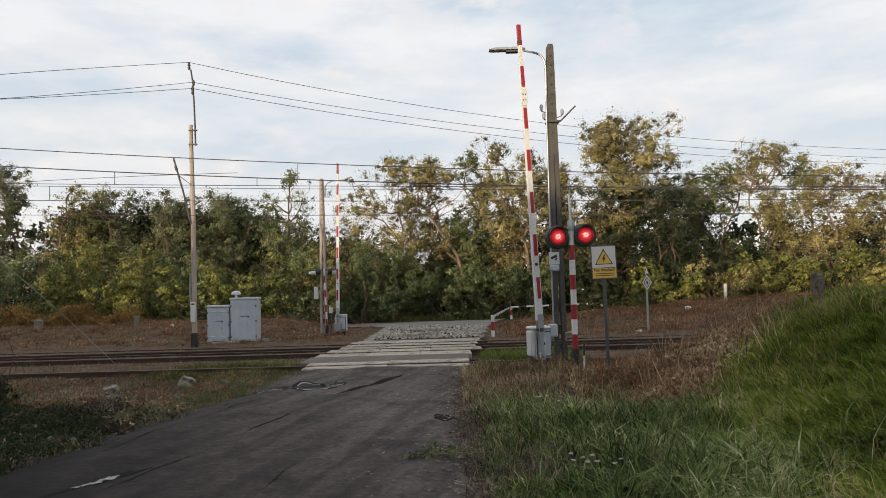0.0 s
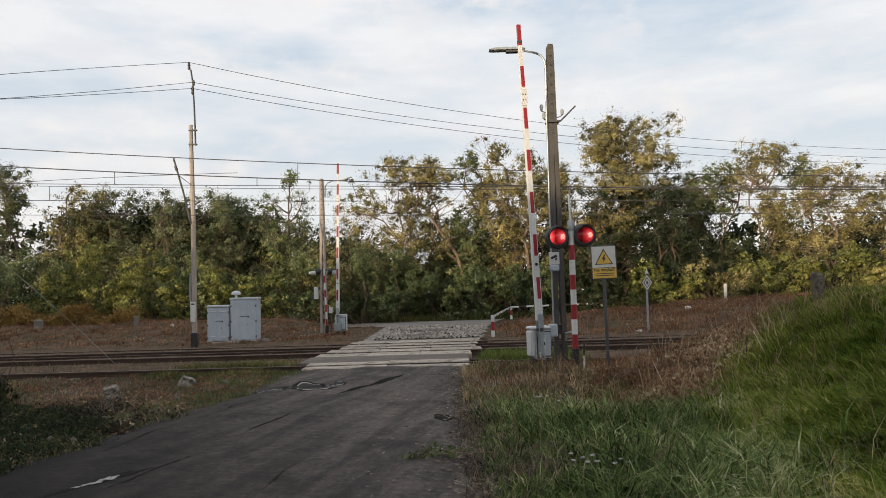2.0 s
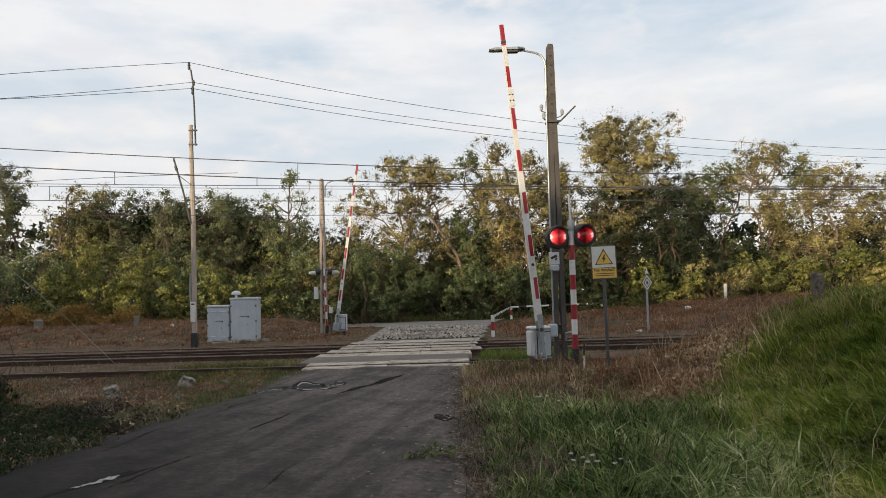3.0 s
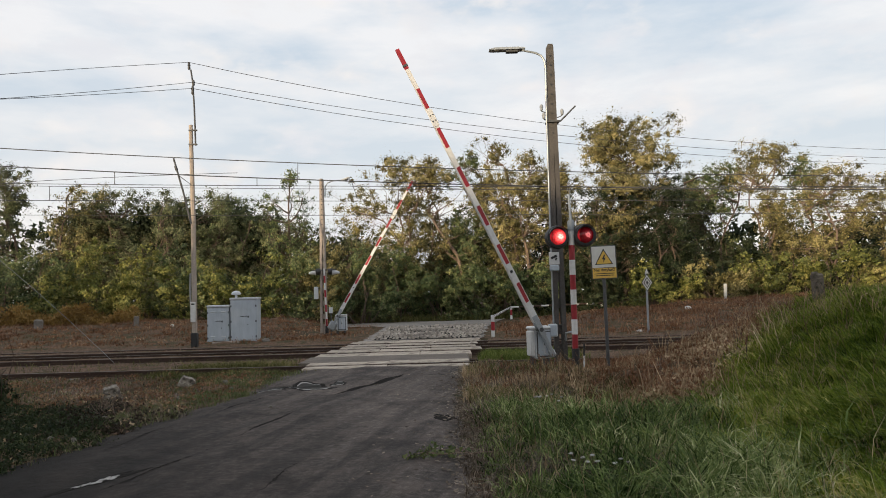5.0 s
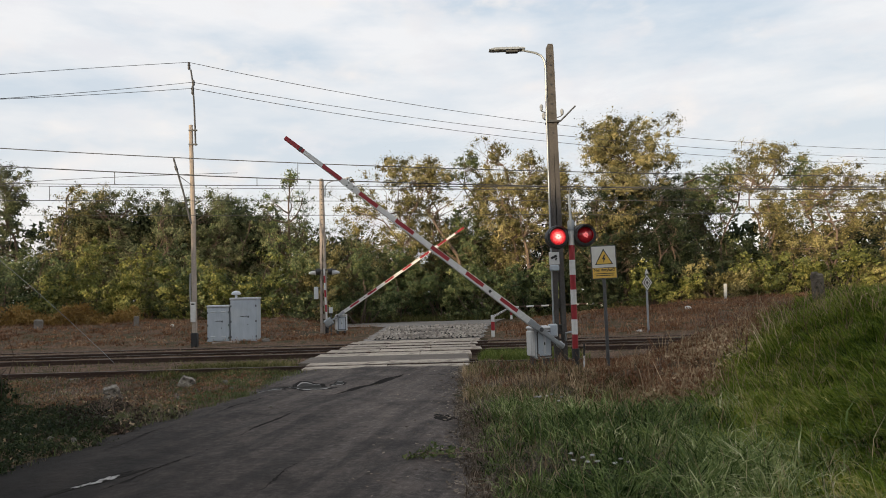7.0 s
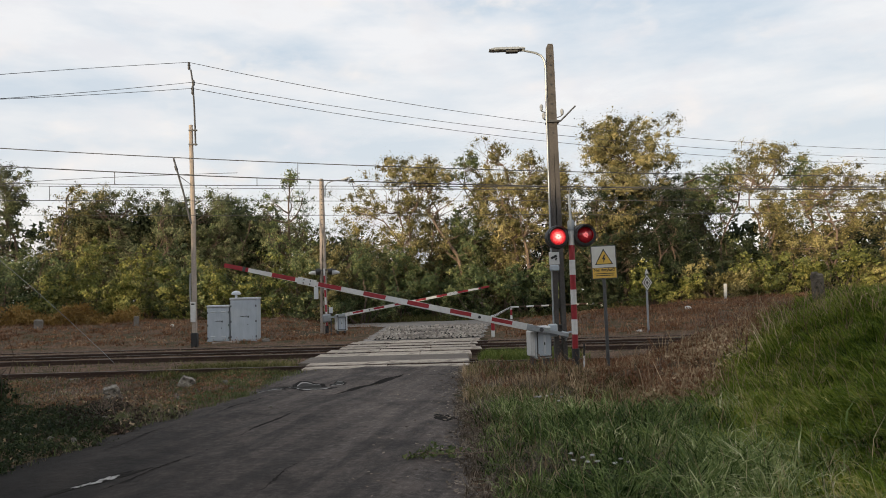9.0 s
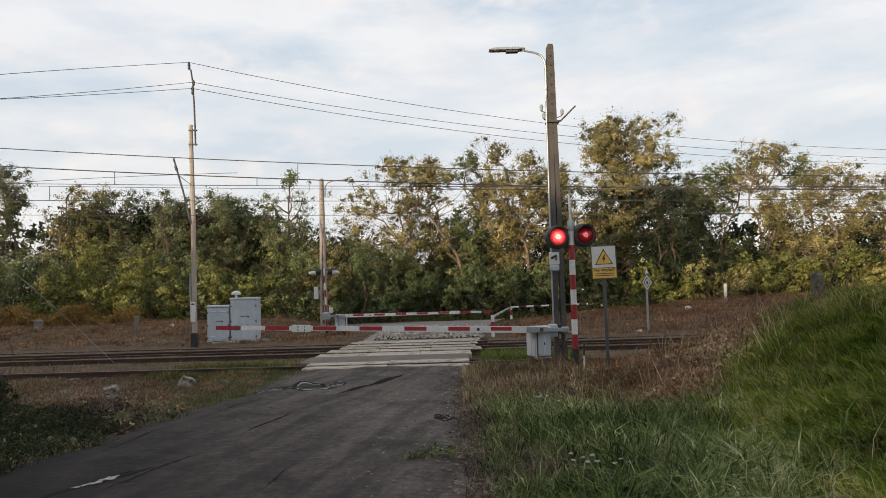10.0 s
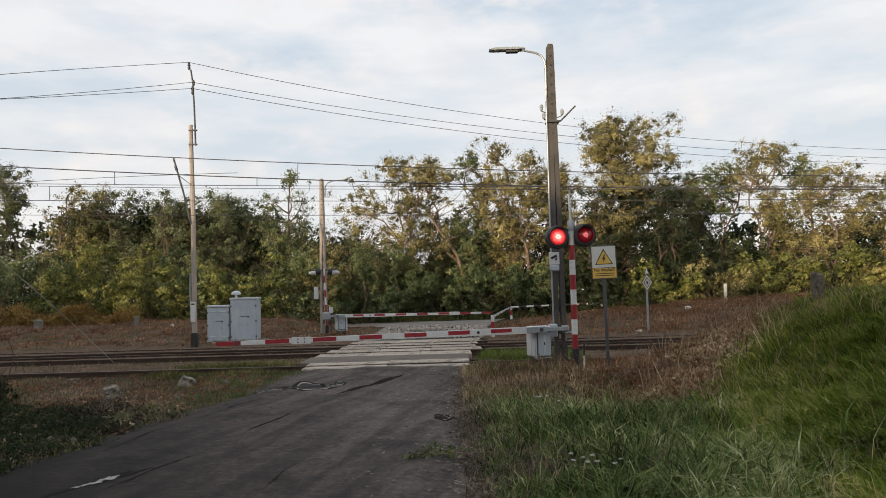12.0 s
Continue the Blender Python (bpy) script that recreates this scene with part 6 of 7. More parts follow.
def make_far_side():
    make_left_pole()
    make_cabinet(pose(-9.65, 31.8, 0.0), 0.94, 1.50, 0.6, "low grey metal trackside cabinet on a plinth", False, 0.06)
    make_cabinet(pose(-8.555, 31.8, 0.0), 1.12, 1.80, 0.7, "tall grey metal trackside cabinet with mushroom vent", True, 0.06)
    kerb = Build().box((0, 0, 0), (1.1, 0.12, 0.10), 0.015)
    solid("cable_trough", kerb, M["concrete_pale"], "pale concrete cable cover in the weeds", "cable cover", m=pose(-9.1, 30.7, 0.02, 0, -2, 4))
    fp = ladder_pole("utility_pole", pose(-5.75, 35.2, 0.0), 7.47, 0.34, "pale concrete pole with slotted shaft beyond the tracks", "concrete_pale")
    make_street_lamp([(-5.58, -0.1, 6.6), (-5.57, -0.1, 7.05), (-5.45, -0.1, 7.25), (-5.2, -0.1, 7.34), (-4.95, -0.1, 7.36), (-4.8, -0.1, 7.36)], (-4.86, 7.35), (-4.38, 7.50), 35.2, "dark street lamp on a bent tube beyond the tracks")
    # signal that faces away, seen from the back
    s = thing("crossing_signal", pose(-5.55, 34.8, 0.02), "banded signal post facing away beyond the tracks", "crossing signal")
    for k in range(8):
        part("post_band", Build().tube([(-0.012 * k, 0, 0.4 + 0.34 * k), (-0.012 * (k + 1), 0, 0.74 + 0.34 * k)], 0.042, 10), M["red" if k % 2 == 0 else "white"], s, "red band" if k % 2 == 0 else "white band")
    part("base", Build().tube([(0, 0, -0.1), (0, 0, 0.42)], 0.08, 10), M["black"], s)
    part("cross_arm", Build().box((-0.10, 0, 3.05), (1.1, 0.05, 0.05), 0.01), M["darksteel"], s)
    for sx in (-1, 1):
        hs = part("lamp_back", Build().lathe([(0.05, -0.02), (0.15, 0.0), (0.16, 0.16), (0.12, 0.20)], 16, pose(-0.10 + sx * 0.20, 0.1, 2.97, 0, sx * 90, 0)), M["black"], s, "round black lamp seen from the side")
        part("hood", Build().lathe([(0.13, 0.18), (0.11, 0.30), (0.045, 0.52), (0.02, 0.54)], 16, pose(-0.10 + sx * 0.20, 0.1, 2.97, 0, sx * 96, 0)), M["cabinet_pale"], hs, "pale pointed hood")
    part("side_box", Build().box((-0.48, 0.0, 1.98), (0.20, 0.14, 0.58), 0.02), M["cabinet_pale"], s, "pale side box")
    jb = solid("junction_box", Build().box((0, 0, 0), (0.17, 0.14, 0.28), 0.02), M["cabinet_pale"], "pale junction box on a pipe beside the far barrier", "junction box", m=pose(-5.28, 34.3, 1.18))
    solid("cable_pipe", Build().tube([(-5.28, 34.3, 0), (-5.27, 34.3, 1.06)], 0.03, 6), M["darksteel"], "dark thin pipe under the junction box", "pipe")
    # railing along the far lane
    rl = thing("railing", pose(0, 0, 0), "low banded railing along the far lane", "railing")
    pts = [(1.97, 30.6), (2.75, 36.4), (3.5, 42.1), (4.3, 47.9), (7.3, 48.4), (10.4, 49.0)]
    for i, (x, y) in enumerate(pts):
        if i in (1, 2, 4):
            continue
        gz = float(ground_height(x, y))
        for k in range(3):
            z0, z1 = gz - 0.1 + (0.36 + gz * 0) * k, gz - 0.1 + 0.36 * (k + 1)
            if z0 > 0.80:
                continue
            part("post_band", Build().box((x, y, (z0 + min(z1, 0.86)) / 2), (0.14, 0.14, min(z1, 0.86) - z0), 0.01), M["white" if k != 1 or i == 5 else "red"], rl, "white post" if k != 1 or i == 5 else "red band")
    for (xa, ya), (xb, yb) in zip(pts, pts[1:]):
        n = max(4, int(math.hypot(xb - xa, yb - ya) / 0.5))
        for k in range(n):
            u0, u1 = k / n, (k + 1) / n
            part("rail_band", Build().tube([(xa + (xb - xa) * u0, ya + (yb - ya) * u0, 0.78 + 0.012 * (xa + (xb - xa) * u0 - 2)), (xa + (xb - xa) * u1, ya + (yb - ya) * u1, 0.78 + 0.012 * (xa + (xb - xa) * u1 - 2))], 0.055, 8), M["white" if k % 2 == 0 else ("black" if xb < 4.5 else "rail")], rl, "white band" if k % 2 == 0 else ("black band" if xb < 4.5 else "rust-red band"))
    # rhombic track sign
    d = thing("track_sign", pose(8.40, 30.6, 0.0), "black and white rhombic track sign on a thin post", "sign")
    part("post", Build().tube([(-0.01, 0.02, -0.1), (0.0, 0.02, 2.5)], 0.045, 8), M["insulator"], d, "pale thin post")
    for k, (a, b2, mt) in enumerate(((0.235, 0.37, "black"), (0.20, 0.32, "white"), (0.155, 0.25, "black"), (0.11, 0.18, "white"), (0.06, 0.10, "black"))):
        part("rhombus", Build().plate([(0, -b2), (a, 0), (0, b2), (-a, 0)], 0.006, pose(0, -0.05 - 0.007 * k, 2.02)), M[mt], d, "nested rhombus", smooth=False)
    part("top_mark", Build().plate([(-0.08, 0), (0.08, 0), (0, 0.20)], 0.01, pose(0, -0.05, 2.40)), M["white"], d, "small white triangle", smooth=False)
    # marker stones
    for x, y, z, w, h, lab in ((-21.98, 40.0, 0.5, 0.42, 0.55, "weathered white marker stone"), (-16.69, 40.0, 0.45, 0.26, 0.55, "weathered white marker stone"), (17.1, 45.0, 1.0, 0.18, 1.0, "slender white marker post"), (5.35, 36.0, 0.3, 0.15, 0.5, "small white marker block")):
        gz = float(ground_height(x, y))
        b = Build().box((0, 0, h / 2), (w, w * 0.8, h), w * 0.15)
        solid("marker_stone", b, M["stone" if w > 0.2 else "sign_grey"], lab + " in the weeds", "marker stone", m=pose(x, y, gz - 0.05, 0, 2, 10))
    b = Build().box((0, 0, 0.49), (0.20, 0.18, 0.98), 0.03).box((-0.05, 0.0, 0.96), (0.09, 0.15, 0.12), 0.03)
    solid("marker_post", b, M["old_post"], "broken weathered concrete post on the grassy bank", "post", m=pose(7.12, 14.0, float(ground_height(7.12, 14.0)) - 0.44, 0, -4, 18))


make_far_side()


# ---- wires ----
def bow(a, m, b, u):
    """A point of the curve through three points at u = 0, 0.5 and 1."""
    a, m, b = Vector(a), Vector(m), Vector(b)
    return a * (2 * (u - 0.5) * (u - 1)) + m * (-4 * u * (u - 1)) + b * (2 * u * (u - 0.5))


def make_wires():
    rows = [
        ("thin grey overhead line between poles", 0.012, (-10.05, 29.2, 11.39), (7.0, 37.4, 10.15), (28.05, 46.0, 10.07), 0, 1.5),
        ("thin grey overhead line between poles", 0.012, (-9.89, 29.2, 10.57), (7.0, 37.4, 9.62), (28.01, 46.0, 9.54), 0, 1.5),
        ("thin grey overhead line between poles", 0.012, (-9.92, 29.2, 10.32), (7.0, 37.4, 9.24), (27.99, 46.0, 9.14), 0, 1.5),
        ("thin grey overhead line between poles", 0.010, (-10.05, 29.2, 11.39), (-12.71, 26.5, 10.39), (-14.50, 24.0, 9.45), 0, 2.0),
        ("thin grey overhead line between poles", 0.010, (-9.89, 29.2, 10.57), (-12.71, 26.5, 9.51), (-14.50, 24.0, 8.64), 0, 2.0),
        ("thin grey overhead line between poles", 0.010, (-9.92, 29.2, 10.32), (-12.71, 26.5, 9.40), (-14.50, 24.0, 8.62), 0, 2.0),
        ("dark feeder wire over the tracks", 0.013, (-12.55, 20.8, 6.29), (0.04, 20.8, 5.36), (12.63, 20.8, 4.78), -0.4, 1.4),
        ("dark catenary wire over the near track", 0.015, (-11.72, 20.2, 5.62), (0.26, 20.2, 4.81), (12.25, 20.2, 4.32), -0.4, 1.4),
        ("dark slanting wire over the tracks", 0.008, (-13.27, 22.0, 5.48), (-9.87, 22.0, 5.57), (-6.12, 22.0, 5.60), -0.4, 1.0),
        ("dark contact wire over the near track", 0.009, (-11.71, 20.2, 5.16), (0.27, 20.2, 4.74), (12.25, 20.2, 4.41), -0.4, 1.4),
        ("dark catenary wire over the middle track", 0.009, (-13.91, 24.0, 5.72), (0.32, 24.0, 5.20), (14.55, 24.0, 4.87), -0.4, 1.4),
        ("dark contact wire over the middle track", 0.011, (-13.91, 24.0, 5.24), (0.31, 24.0, 4.82), (14.53, 24.0, 4.49), -0.4, 1.4),
        ("dark contact wire over the far track", 0.010, (-15.68, 27.8, 5.21), (0.56, 27.8, 4.76), (16.80, 27.8, 4.41), -0.4, 1.4),
        ("pale guy wire running down to the ground", 0.0065, (-13.95, 21.5, 3.97), (-12.09, 22.25, 2.03), (-10.23, 23.0, 0.09 - 0.2), -1.0, 1.0),
    ]
    for lab, r, a, m, b, u0, u1 in rows:
        pts = [bow(a, m, b, u0 + (u1 - u0) * k / 26) for k in range(27)]
        solid("overhead_wire", Build().tube(pts, r, 5), M["insulator" if "guy" in lab else "cable"], lab, "wire", "overhead wires")
    for a, b in (((-9.01, 20.2, 5.42), (-9.01, 20.2, 5.05)), ((-12.84, 24.0, 5.68), (-12.84, 24.0, 5.20)), ((-4.06, 20.8, 5.65), (-4.0, 20.4, 5.0)), ((-5.08, 20.2, 5.14), (-5.08, 20.2, 4.92)), ((-2.47, 20.2, 4.97), (-2.53, 22.0, 4.72))):
        solid("dropper_wire", Build().tube([a, b], 0.010, 5), M["cable"], "short dark dropper between overhead wires", "wire", "overhead wires")


make_wires()


# ---- small things on the ground ----
def blob_outline(rng, n, rx, ry, rough):
    ph = rng.uniform(0, 6.28, 4)
    out = []
    for k in range(n):
        a = 2 * math.pi * k / n
        r = 1 + rough * (math.sin(2 * a + ph[0]) * 0.5 + math.sin(3 * a + ph[1]) * 0.35 + math.sin(5 * a + ph[2]) * 0.3 + math.sin(9 * a + ph[3]) * 0.2)
        out.append((rx * r * math.cos(a), ry * r * math.sin(a)))
    return out


def drape(name, label, x, y, rx, ry, turn, mat, seed, lift=0.006, rough=0.35):
    """A thin ragged patch that follows the lane's surface."""
    rng = np.random.default_rng(seed)
    o = blob_outline(rng, 56, 1.0, 1.0, rough)
    c, s = math.cos(radians(turn)), math.sin(radians(turn))
    vs, rings = [], 6
    for k in range(1, rings + 1):
        for i, (a, b2) in enumerate(o):
            px, py = a * rx * k / rings, b2 * ry * k / rings
            gx, gy = x + px * c - py * s, y + px * s + py * c
            vs.append((gx - x, gy - y, float(road_height(np.float64(gx), np.float64(gy))) + (lift if k < rings else lift - 0.012)))
    fs = [tuple(range(56))] + [(k * 56 + i, k * 56 + (i + 1) % 56, (k + 1) * 56 + (i + 1) % 56, (k + 1) * 56 + i) for k in range(rings - 1) for i in range(56)]
    solid(name, Build().add(vs, fs), M[mat], label, name.split("_")[0], m=pose(x, y, 0))


def make_stone(x, y, r, seed, label, name="stone", mat="stone", squash=0.75):
    rng = np.random.default_rng(seed)
    b = Build()
    n, st = 10, 6
    vs, fs = [], []
    ph = rng.uniform(0, 6.28, 6)
    for i in range(st + 1):
        t = math.pi * i / st
        for k in range(n):
            a = 2 * math.pi * k / n
            q = 1 + 0.18 * math.sin(2 * a + ph[0]) + 0.14 * math.sin(3 * a + ph[1] + 2 * t) + 0.10 * rng.normal()
            vs.append((r * q * math.sin(t) * math.cos(a), r * q * math.sin(t) * math.sin(a) * 0.8, r * squash * -math.cos(t)))
    for i in range(st):
        for k in range(n):
            fs.append((i * n + k, i * n + (k + 1) % n, (i + 1) * n + (k + 1) % n, (i + 1) * n + k))
    b.add(vs, fs)
    on = (x > road_left(y)) and (x < road_right(y)) and y < 18.4
    gz = float(road_height(np.float64(x), np.float64(y))) if on else float(ground_height(x, y))
    solid(name, b, M[mat], label, "stone", m=pose(x, y, gz + r * squash * 0.55, 0, 0, seed * 37), smooth=False)


def make_crack(label, pts, width, seed):
    """A ragged dark crack that comes and goes along its course."""
    rng = np.random.default_rng(seed)
    ys = np.arange(pts[0][1], pts[-1][1], 0.045)
    xs = np.interp(ys, [p[1] for p in pts], [p[0] for p in pts]) + 0.02 * np.sin(ys * 5 + seed) + rng.normal(0, 0.010, len(ys))
    half = np.clip(width * (0.15 + 0.6 * np.sin(ys * 2.3 + seed) + 0.35 * np.sin(ys * 7.7) + rng.normal(0, 0.35, len(ys))), 0.001, None)
    vs, fs = [], []
    for x, y, h in zip(xs, ys, half):
        vs += [(x - h, y, float(road_height(np.float64(x - h), np.float64(y))) + 0.004), (x + h * rng.uniform(0.5, 1.2), y, float(road_height(np.float64(x + h), np.float64(y))) + 0.004)]
    fs = [(2 * k, 2 * k + 1, 2 * k + 3, 2 * k + 2) for k in range(len(ys) - 1)]
    solid("road_crack", Build().add(vs, fs), M["mud"], label, "crack", smooth=False)


def make_boulder(x, y, size, tilt, seed, label):
    """A broken block: a box whose faces are chipped and uneven."""
    rng = np.random.default_rng(seed)
    n = 5
    bm = bmesh.new()
    bmesh.ops.create_cube(bm, size=1.0)
    bmesh.ops.subdivide_edges(bm, edges=bm.edges[:], cuts=n, use_grid_fill=True)
    for v in bm.verts:
        q = np.array(v.co)
        r = float(np.linalg.norm(q))
        k = (1 - 0.09 * max(0.0, r - 0.62) / 0.25) * (1 + 0.05 * math.sin(9 * q[0] + seed) + 0.06 * math.sin(8 * q[2] + 7 * q[1]) + rng.normal(0, 0.022))
        v.co = Vector((q[0] * size[0] * k * (1.08 - 0.25 * q[2]), q[1] * size[1] * k, q[2] * size[2] * k))
    me = bpy.data.meshes.new("boulder")
    bm.to_mesh(me)
    bm.free()
    me.materials.append(M["boulder"])
    ob = new("boulder", me)
    ob.matrix_world = pose(x, y, float(ground_height(x, y)) + size[2] * 0.36, *tilt)
    tagged(ob, label, "boulder")


def make_litter():
    for k, (px, py, rx, ry, turn) in enumerate(((-2.80, 15.15, 0.40, 0.44, 20), (-3.42, 14.66, 0.30, 0.16, 14), (-2.27, 15.60, 0.15, 0.16, 0))):
        drape("mud_patch", "dark damp mud round a puddle", px, py, rx * 1.5, ry * 1.6, turn, "mud", 40 + k, 0.003, 0.5)
        drape("silt_patch", "pale silt lying round a puddle", px, py, rx * 1.06, ry * 1.30, turn, "silt", 40 + k, 0.006, 0.5)
        drape("puddle", "shallow muddy puddle in the lane", px, py, rx, ry, turn, "water", 40 + k, 0.011, 0.5)
    drape("mud_patch", "dark wet mud round a painted sky glint", -3.56, 7.58, 0.62, 0.10, 66, "mud", 61, 0.003, 0.6)
    # pale silt colour painted in for the sky mirrored in a narrow puddle
    for k in range(9):
        drape("silt_streak", "pale patch painted as sky glint on a puddle in a wheel track", -3.655 + 0.022 * k + 0.02 * math.sin(5 * k), 7.36 + 0.048 * k, 0.025 + 0.045 * abs(math.sin(2.1 * k)), 0.010 + 0.016 * abs(math.sin(3.3 * k)), 64 + 24 * math.sin(4 * k), "silt", 43 + k, 0.007 + 0.0006 * k, 0.9)
    drape("mud_patch", "dark wet mud rut across the lane", -1.47, 15.5, 2.05, 0.10, 71, "mud", 5)
    drape("mud_patch", "dark wet mud rut along the lane", -2.60, 11.1, 0.70, 0.035, 79, "mud", 6)
    drape("mud_patch", "dark damp patch at the lane's edge", -0.05, 11.0, 0.20, 0.30, 10, "mud", 9)
    make_crack("long ragged crack along the lane", [(-3.75, 6.2), (-3.45, 7.1), (-3.22, 7.84), (-3.0, 8.76), (-2.72, 10.47), (-2.48, 11.71)], 0.030, 71)
    make_crack("short ragged crack along the lane", [(-1.95, 6.3), (-1.83, 7.03), (-1.70, 8.0), (-1.57, 8.89)], 0.014, 72)
    make_crack("fine ragged crack near the lane's edge", [(-4.35, 8.2), (-4.05, 10.2), (-3.60, 12.6), (-3.2, 14.2)], 0.030, 73)
    make_boulder(-6.47, 14.4, (0.27, 0.22, 0.31), (8, -14, 30), 81, "rough broken pale boulder on the verge")
    make_boulder(-5.47, 15.72, (0.29, 0.22, 0.22), (6, 24, 22), 82, "tilted blocky pale stone on the verge")
    make_stone(-2.92, 12.3, 0.045, 13, "small dark stone on the lane")
    make_stone(-7.4, 30.6, 0.16, 14, "pale rock on the far bank")
    make_stone(12.5, 38.0, 0.17, 15, "pale rock on the far bank", mat="white")
    make_stone(8.1, 30.9, 0.16, 16, "flat pale rock on the far bank", mat="sign_grey", squash=0.4)
    make_stone(-14.0, 38.0, 0.12, 17, "pale rock on the far bank", mat="sign_grey")
    st = thing("marker_stick", pose(2.95, 15.95, float(ground_height(2.95, 15.95)), 0, 3, 0), "short black and white stick beside the signal post", "stick")
    part("upper_band", Build().tube([(0, 0, 0.30), (0, 0, 0.55)], 0.022, 8), M["black"], st, "black upper half")
    part("lower_band", Build().tube([(0, 0, -0.1), (0, 0, 0.30)], 0.022, 8), M["white"], st, "white lower half")
    rng = np.random.default_rng(6)
    for k in range(14):
        y = rng.uniform(9, 16)
        make_stone(float(road_left(y)) - rng.uniform(0.2, 2.4), y, rng.uniform(0.025, 0.06), 40 + k, "pebble on the verge", "pebble")
    for k in range(9):
        make_stone(rng.uniform(3.6, 5.2), rng.uniform(11.8, 14.0), rng.uniform(0.03, 0.07), 60 + k, "pale stone among withered weeds", "pebble")
    # fallen leaves along the right edge and over the lane
    n = 1300
    y = rng.uniform(4.8, 17.5, n)
    x = road_right(y) + np.where(rng.uniform(0, 1, n) < 0.88, rng.normal(0.02, 0.17, n), -rng.uniform(0, 1.2, n))
    z = np.where(x < road_right(y), road_height(x, y), ground_height(x, y)) + 0.012
    a = rng.uniform(0, 6.28, n)
    s = rng.uniform(0.016, 0.042, n)
    dx, dy = np.cos(a) * s, np.sin(a) * s
    up = rng.uniform(0, 0.02, (4, n))
    v = np.stack([np.stack([x - dx, y - dy, z + up[0]], -1), np.stack([x + dy * 0.6, y - dx * 0.6, z + up[1]], -1), np.stack([x + dx, y + dy, z + up[2]], -1), np.stack([x - dy * 0.6, y + dx * 0.6, z + up[3]], -1)], 1).reshape(-1, 3)
    i = np.arange(n) * 4
    f = np.concatenate([np.stack([i, i + 1, i + 2], -1), np.stack([i, i + 2, i + 3], -1)])
    tagged(new("fallen_leaves", raw_mesh("fallen_leaves", v, f, M["leaf_litter"])), "dry fallen leaves along the lane's edge", "leaves", kind="stuff")
    # a broken leafy branch on the lane
    br = thing("fallen_branch", pose(-0.10, 8.25, 0.03, 0, 0, 8), "broken leafy branch lying on the lane", "branch")
    wood = Build()
    for k in range(7):
        y0 = rng.uniform(-0.12, 0.12)
        wood.tube([(-0.38 + 0.1 * k, y0, 0.0), (-0.15 + 0.1 * k, y0 + rng.normal(0, 0.06), 0.03), (0.05 + 0.09 * k, y0 + rng.normal(0, 0.08), 0.015)], 0.005, 4)
    part("twigs", wood, M["bark_pale"], br)
    cen = np.stack([rng.uniform(-0.45, 0.40, 26), rng.normal(0, 0.16, 26), np.full(26, 0.025)], -1)
    v, f = leaf_cloud(cen, np.full(26, 0.07), 6, 0.055, rng, 0.25)
    ob = new("leaves", raw_mesh("leaves", v, f, M["grass_green"]))
    ob.parent = br


make_litter()


# ---- drifting cloud bank ----
def make_clouds():
    m, n, l, b = nodes_of("evening_cloud")
    tc = n.new("ShaderNodeTexCoord")
    vec = tc.outputs["Object"]
    big = noise_node(n, l, vec, 0.0034, 7, 0.56, (1.0, 1.0, 2.2))
    al = n.new("ShaderNodeMapRange")
    al.interpolation_type = "SMOOTHSTEP"
    al.inputs["From Min"].default_value, al.inputs["From Max"].default_value = 0.49, 0.68
    al.inputs["To Max"].default_value = 0.75
    l.new(big, al.inputs["Value"])
    tint = noise_node(n, l, vec, 0.0022, 3, 0.5)
    rp = ramp_node(n, [(0.42, (0.80, 0.81, 0.85)), (0.60, (0.93, 0.90, 0.88)), (0.70, (0.94, 0.84, 0.78))])
    l.new(tint, rp.inputs["Fac"])
    puff = n.new("ShaderNodeMapRange")
    puff.interpolation_type = "SMOOTHSTEP"
    puff.inputs["From Min"].default_value, puff.inputs["From Max"].default_value = 0.50, 0.80
    puff.inputs["To Max"].default_value = 0.75
    l.new(noise_node(n, l, vec, 0.0045, 4, 0.5, (1.0, 1.0, 1.7)), puff.inputs["Value"])
    cover = n.new("ShaderNodeMath")
    cover.operation = "MAXIMUM"
    l.new(al.outputs["Result"], cover.inputs[0])
    l.new(puff.outputs["Result"], cover.inputs[1])
    lit = mix_colour(n, l, puff.outputs["Result"], rp.outputs["Color"], (1.0, 0.93, 0.88))
    em = n.new("ShaderNodeEmission")
    l.new(lit, em.inputs["Color"])
    tr = n.new("ShaderNodeBsdfTransparent")
    ms = n.new("ShaderNodeMixShader")
    l.new(cover.outputs[0], ms.inputs["Fac"])
    l.new(tr.outputs["BSDF"], ms.inputs[1])
    l.new(em.outputs["Emission"], ms.inputs[2])
    l.new(ms.outputs["Shader"], n["Material Output"].inputs["Surface"])
    g = Build()
    R, na, ne = 2600.0, 40, 16
    vs = []
    for i in range(ne + 1):
        el = radians(1 + 44 * i / ne)
        for k in range(na + 1):
            az = radians(-62 + 124 * k / na)
            vs.append((R * math.cos(el) * math.sin(az), R * math.cos(el) * math.cos(az), R * math.sin(el)))
    w = na + 1
    g.add(vs, [(i * w + k, i * w + k + 1, (i + 1) * w + k + 1, (i + 1) * w + k) for i in range(ne) for k in range(na)])
    return solid("cloud_backdrop", g, m, "soft pale evening clouds drifting slowly", "clouds", kind="structure")


clouds = make_clouds()


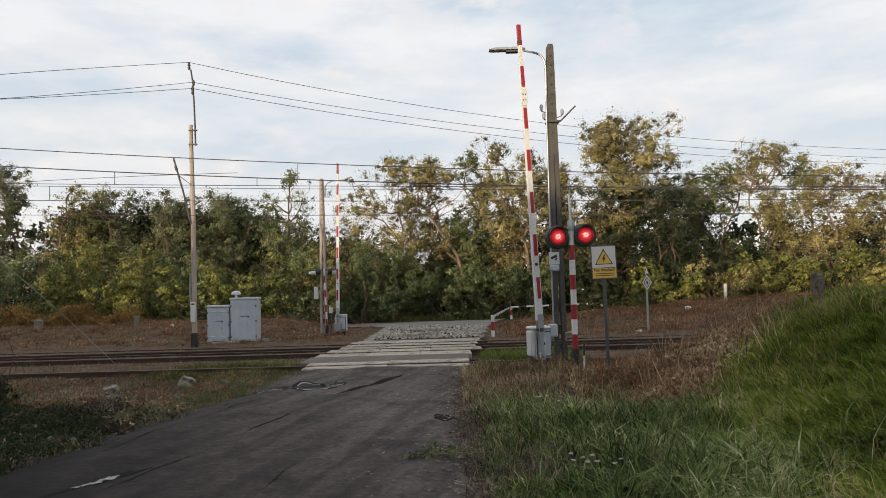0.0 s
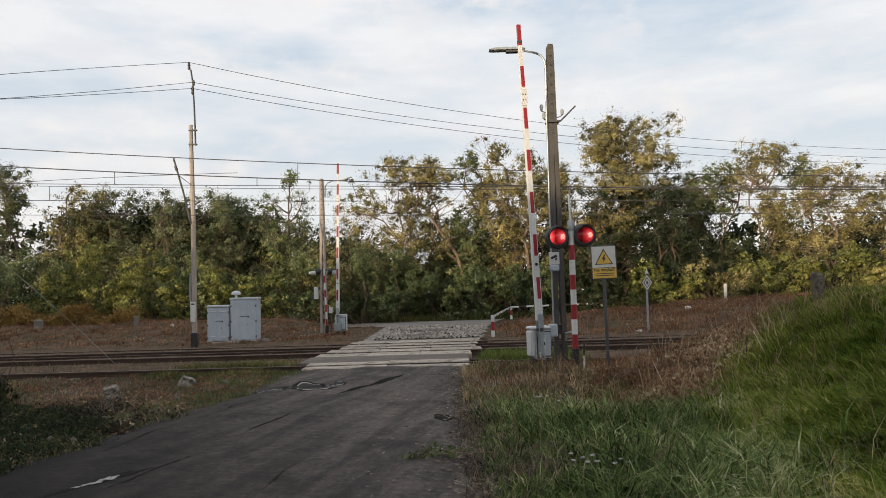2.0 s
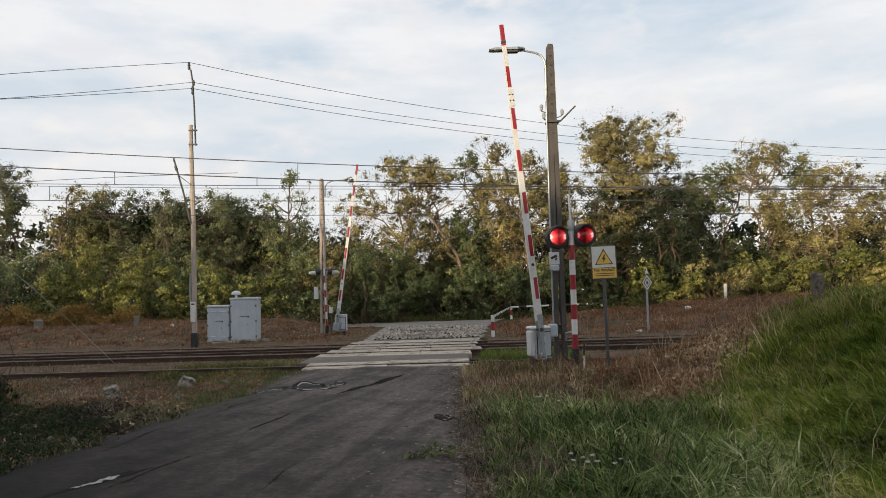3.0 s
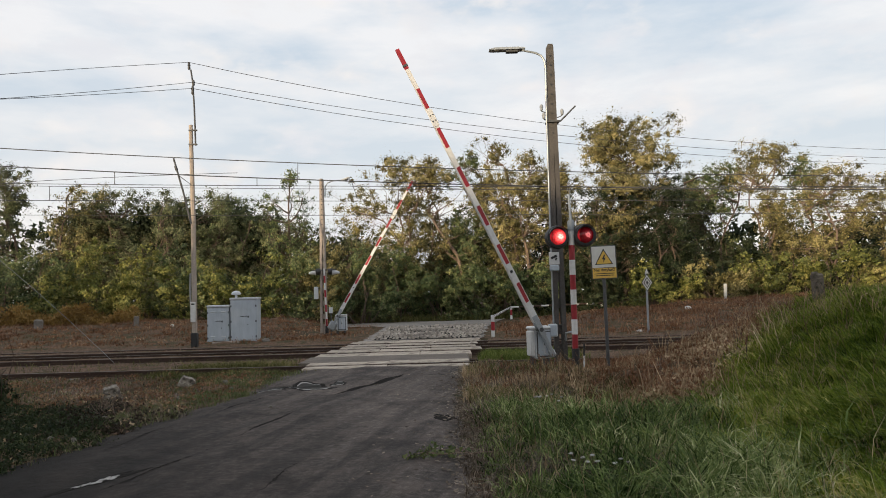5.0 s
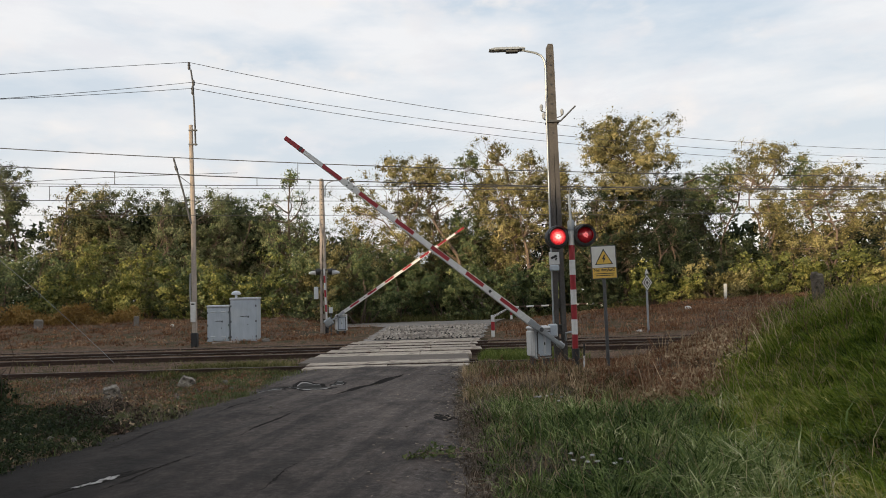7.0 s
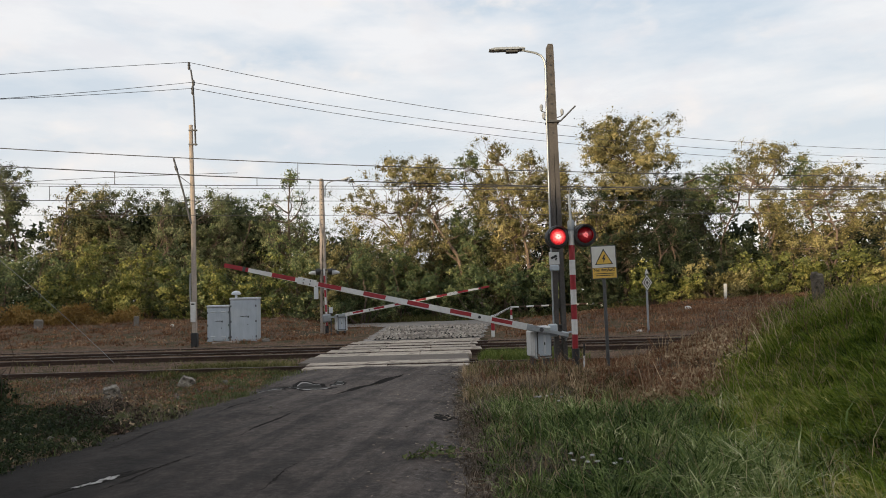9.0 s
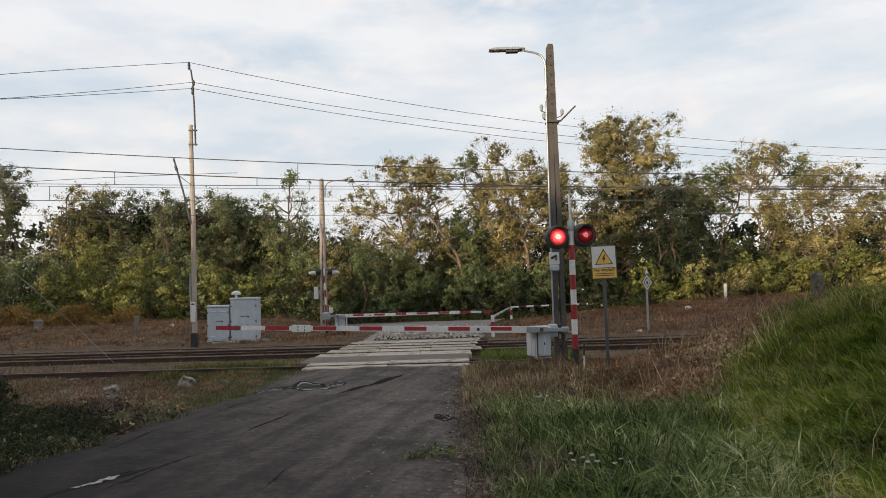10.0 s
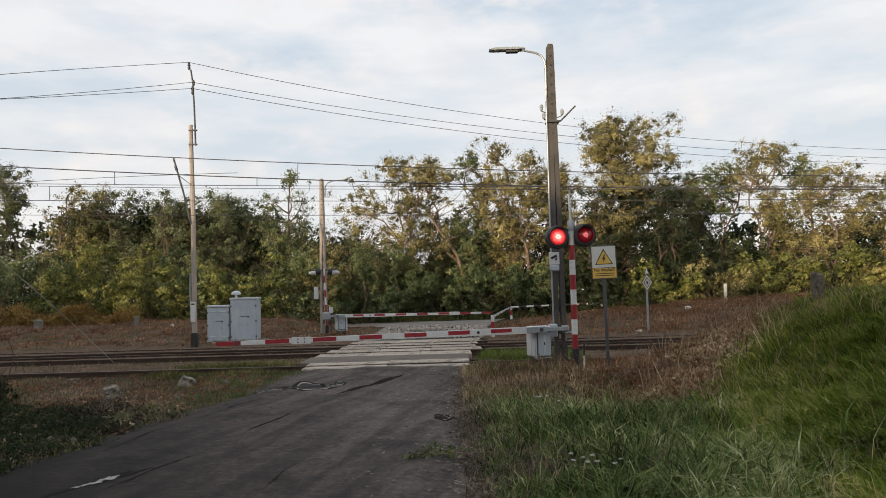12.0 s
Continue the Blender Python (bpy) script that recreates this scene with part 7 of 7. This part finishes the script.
# ---- what moves ----
def motions():
    near = [(0.0, 87.8), (1.9, 87.8), (2.2, 87.7), (2.5, 87.0), (2.8, 85.7), (3.0, 84.4), (3.2, 82.9), (4.0, 75.2), (4.8, 66.1), (5.0, 63.5), (5.5, 56.9), (6.0, 50.3), (6.5, 43.7), (7.0, 37.3), (7.2, 34.7),
            (8.0, 24.3), (8.8, 15.0), (9.2, 11.0), (9.5, 7.8), (9.8, 4.5), (10.0, 2.5), (10.3, 0.0), (10.5, -0.9), (10.8, -1.2), (11.0, -0.6), (11.2, -0.1), (11.5, -0.2), (12.0, -0.2)]
    walk(near_boom, [(t, pose(0, 0, 0.9, 0, a, 0)) for t, a in near])
    far = [(0.0, 89.0), (1.9, 89.0), (2.2, 88.2), (2.5, 85.8), (3.0, 81.5), (3.2, 79.6), (4.0, 71.6), (4.8, 62.2), (5.5, 53.2), (6.0, 46.8), (6.5, 40.0), (7.2, 30.9), (8.0, 21.0), (8.8, 12.0), (9.2, 7.2), (9.5, 4.5), (9.8, 1.4), (10.0, 0.2), (10.3, -0.3), (10.6, -0.1), (11.0, -0.2), (12.0, -0.2)]
    walk(far_boom, [(t, pose(0, 0, 0.9, 0, -a, 0)) for t, a in far])
    # the two lenses light up in turn
    right, left = [(0.0, 450)], [(0.0, 270)]
    turn = 0
    for k in range(-1, 12):
        c = 0.80 + 0.962 * k
        for mid in (c - 0.155, c + 0.2):
            for dt, a in ((-0.07, 0), (-0.045, 45), (-0.02, 90), (0.055, 90), (0.08, 135), (0.10, 180)):
                if 0.01 < mid + dt < 11.98:
                    right.append((mid + dt, turn + a + 180))
                    left.append((mid + dt, turn + a))
            turn += 180
    right.append((12.0, right[-1][1]))
    left.append((12.0, left[-1][1]))
    for ball, rows in ((left_lens, left), (right_lens, right)):
        spot = ball.matrix_basis.translation.copy()
        walk(ball, [(t, pose(spot.x, spot.y, spot.z, 0, 0, a)) for t, a in rows])
    walk(clouds, [(0.0, pose(0, 0, 0, 0, 0, 0.0)), (6.0, pose(0, 0, 0, 0, 0, -0.9)), (12.0, pose(0, 0, 0, 0, 0, -1.8))])


motions()
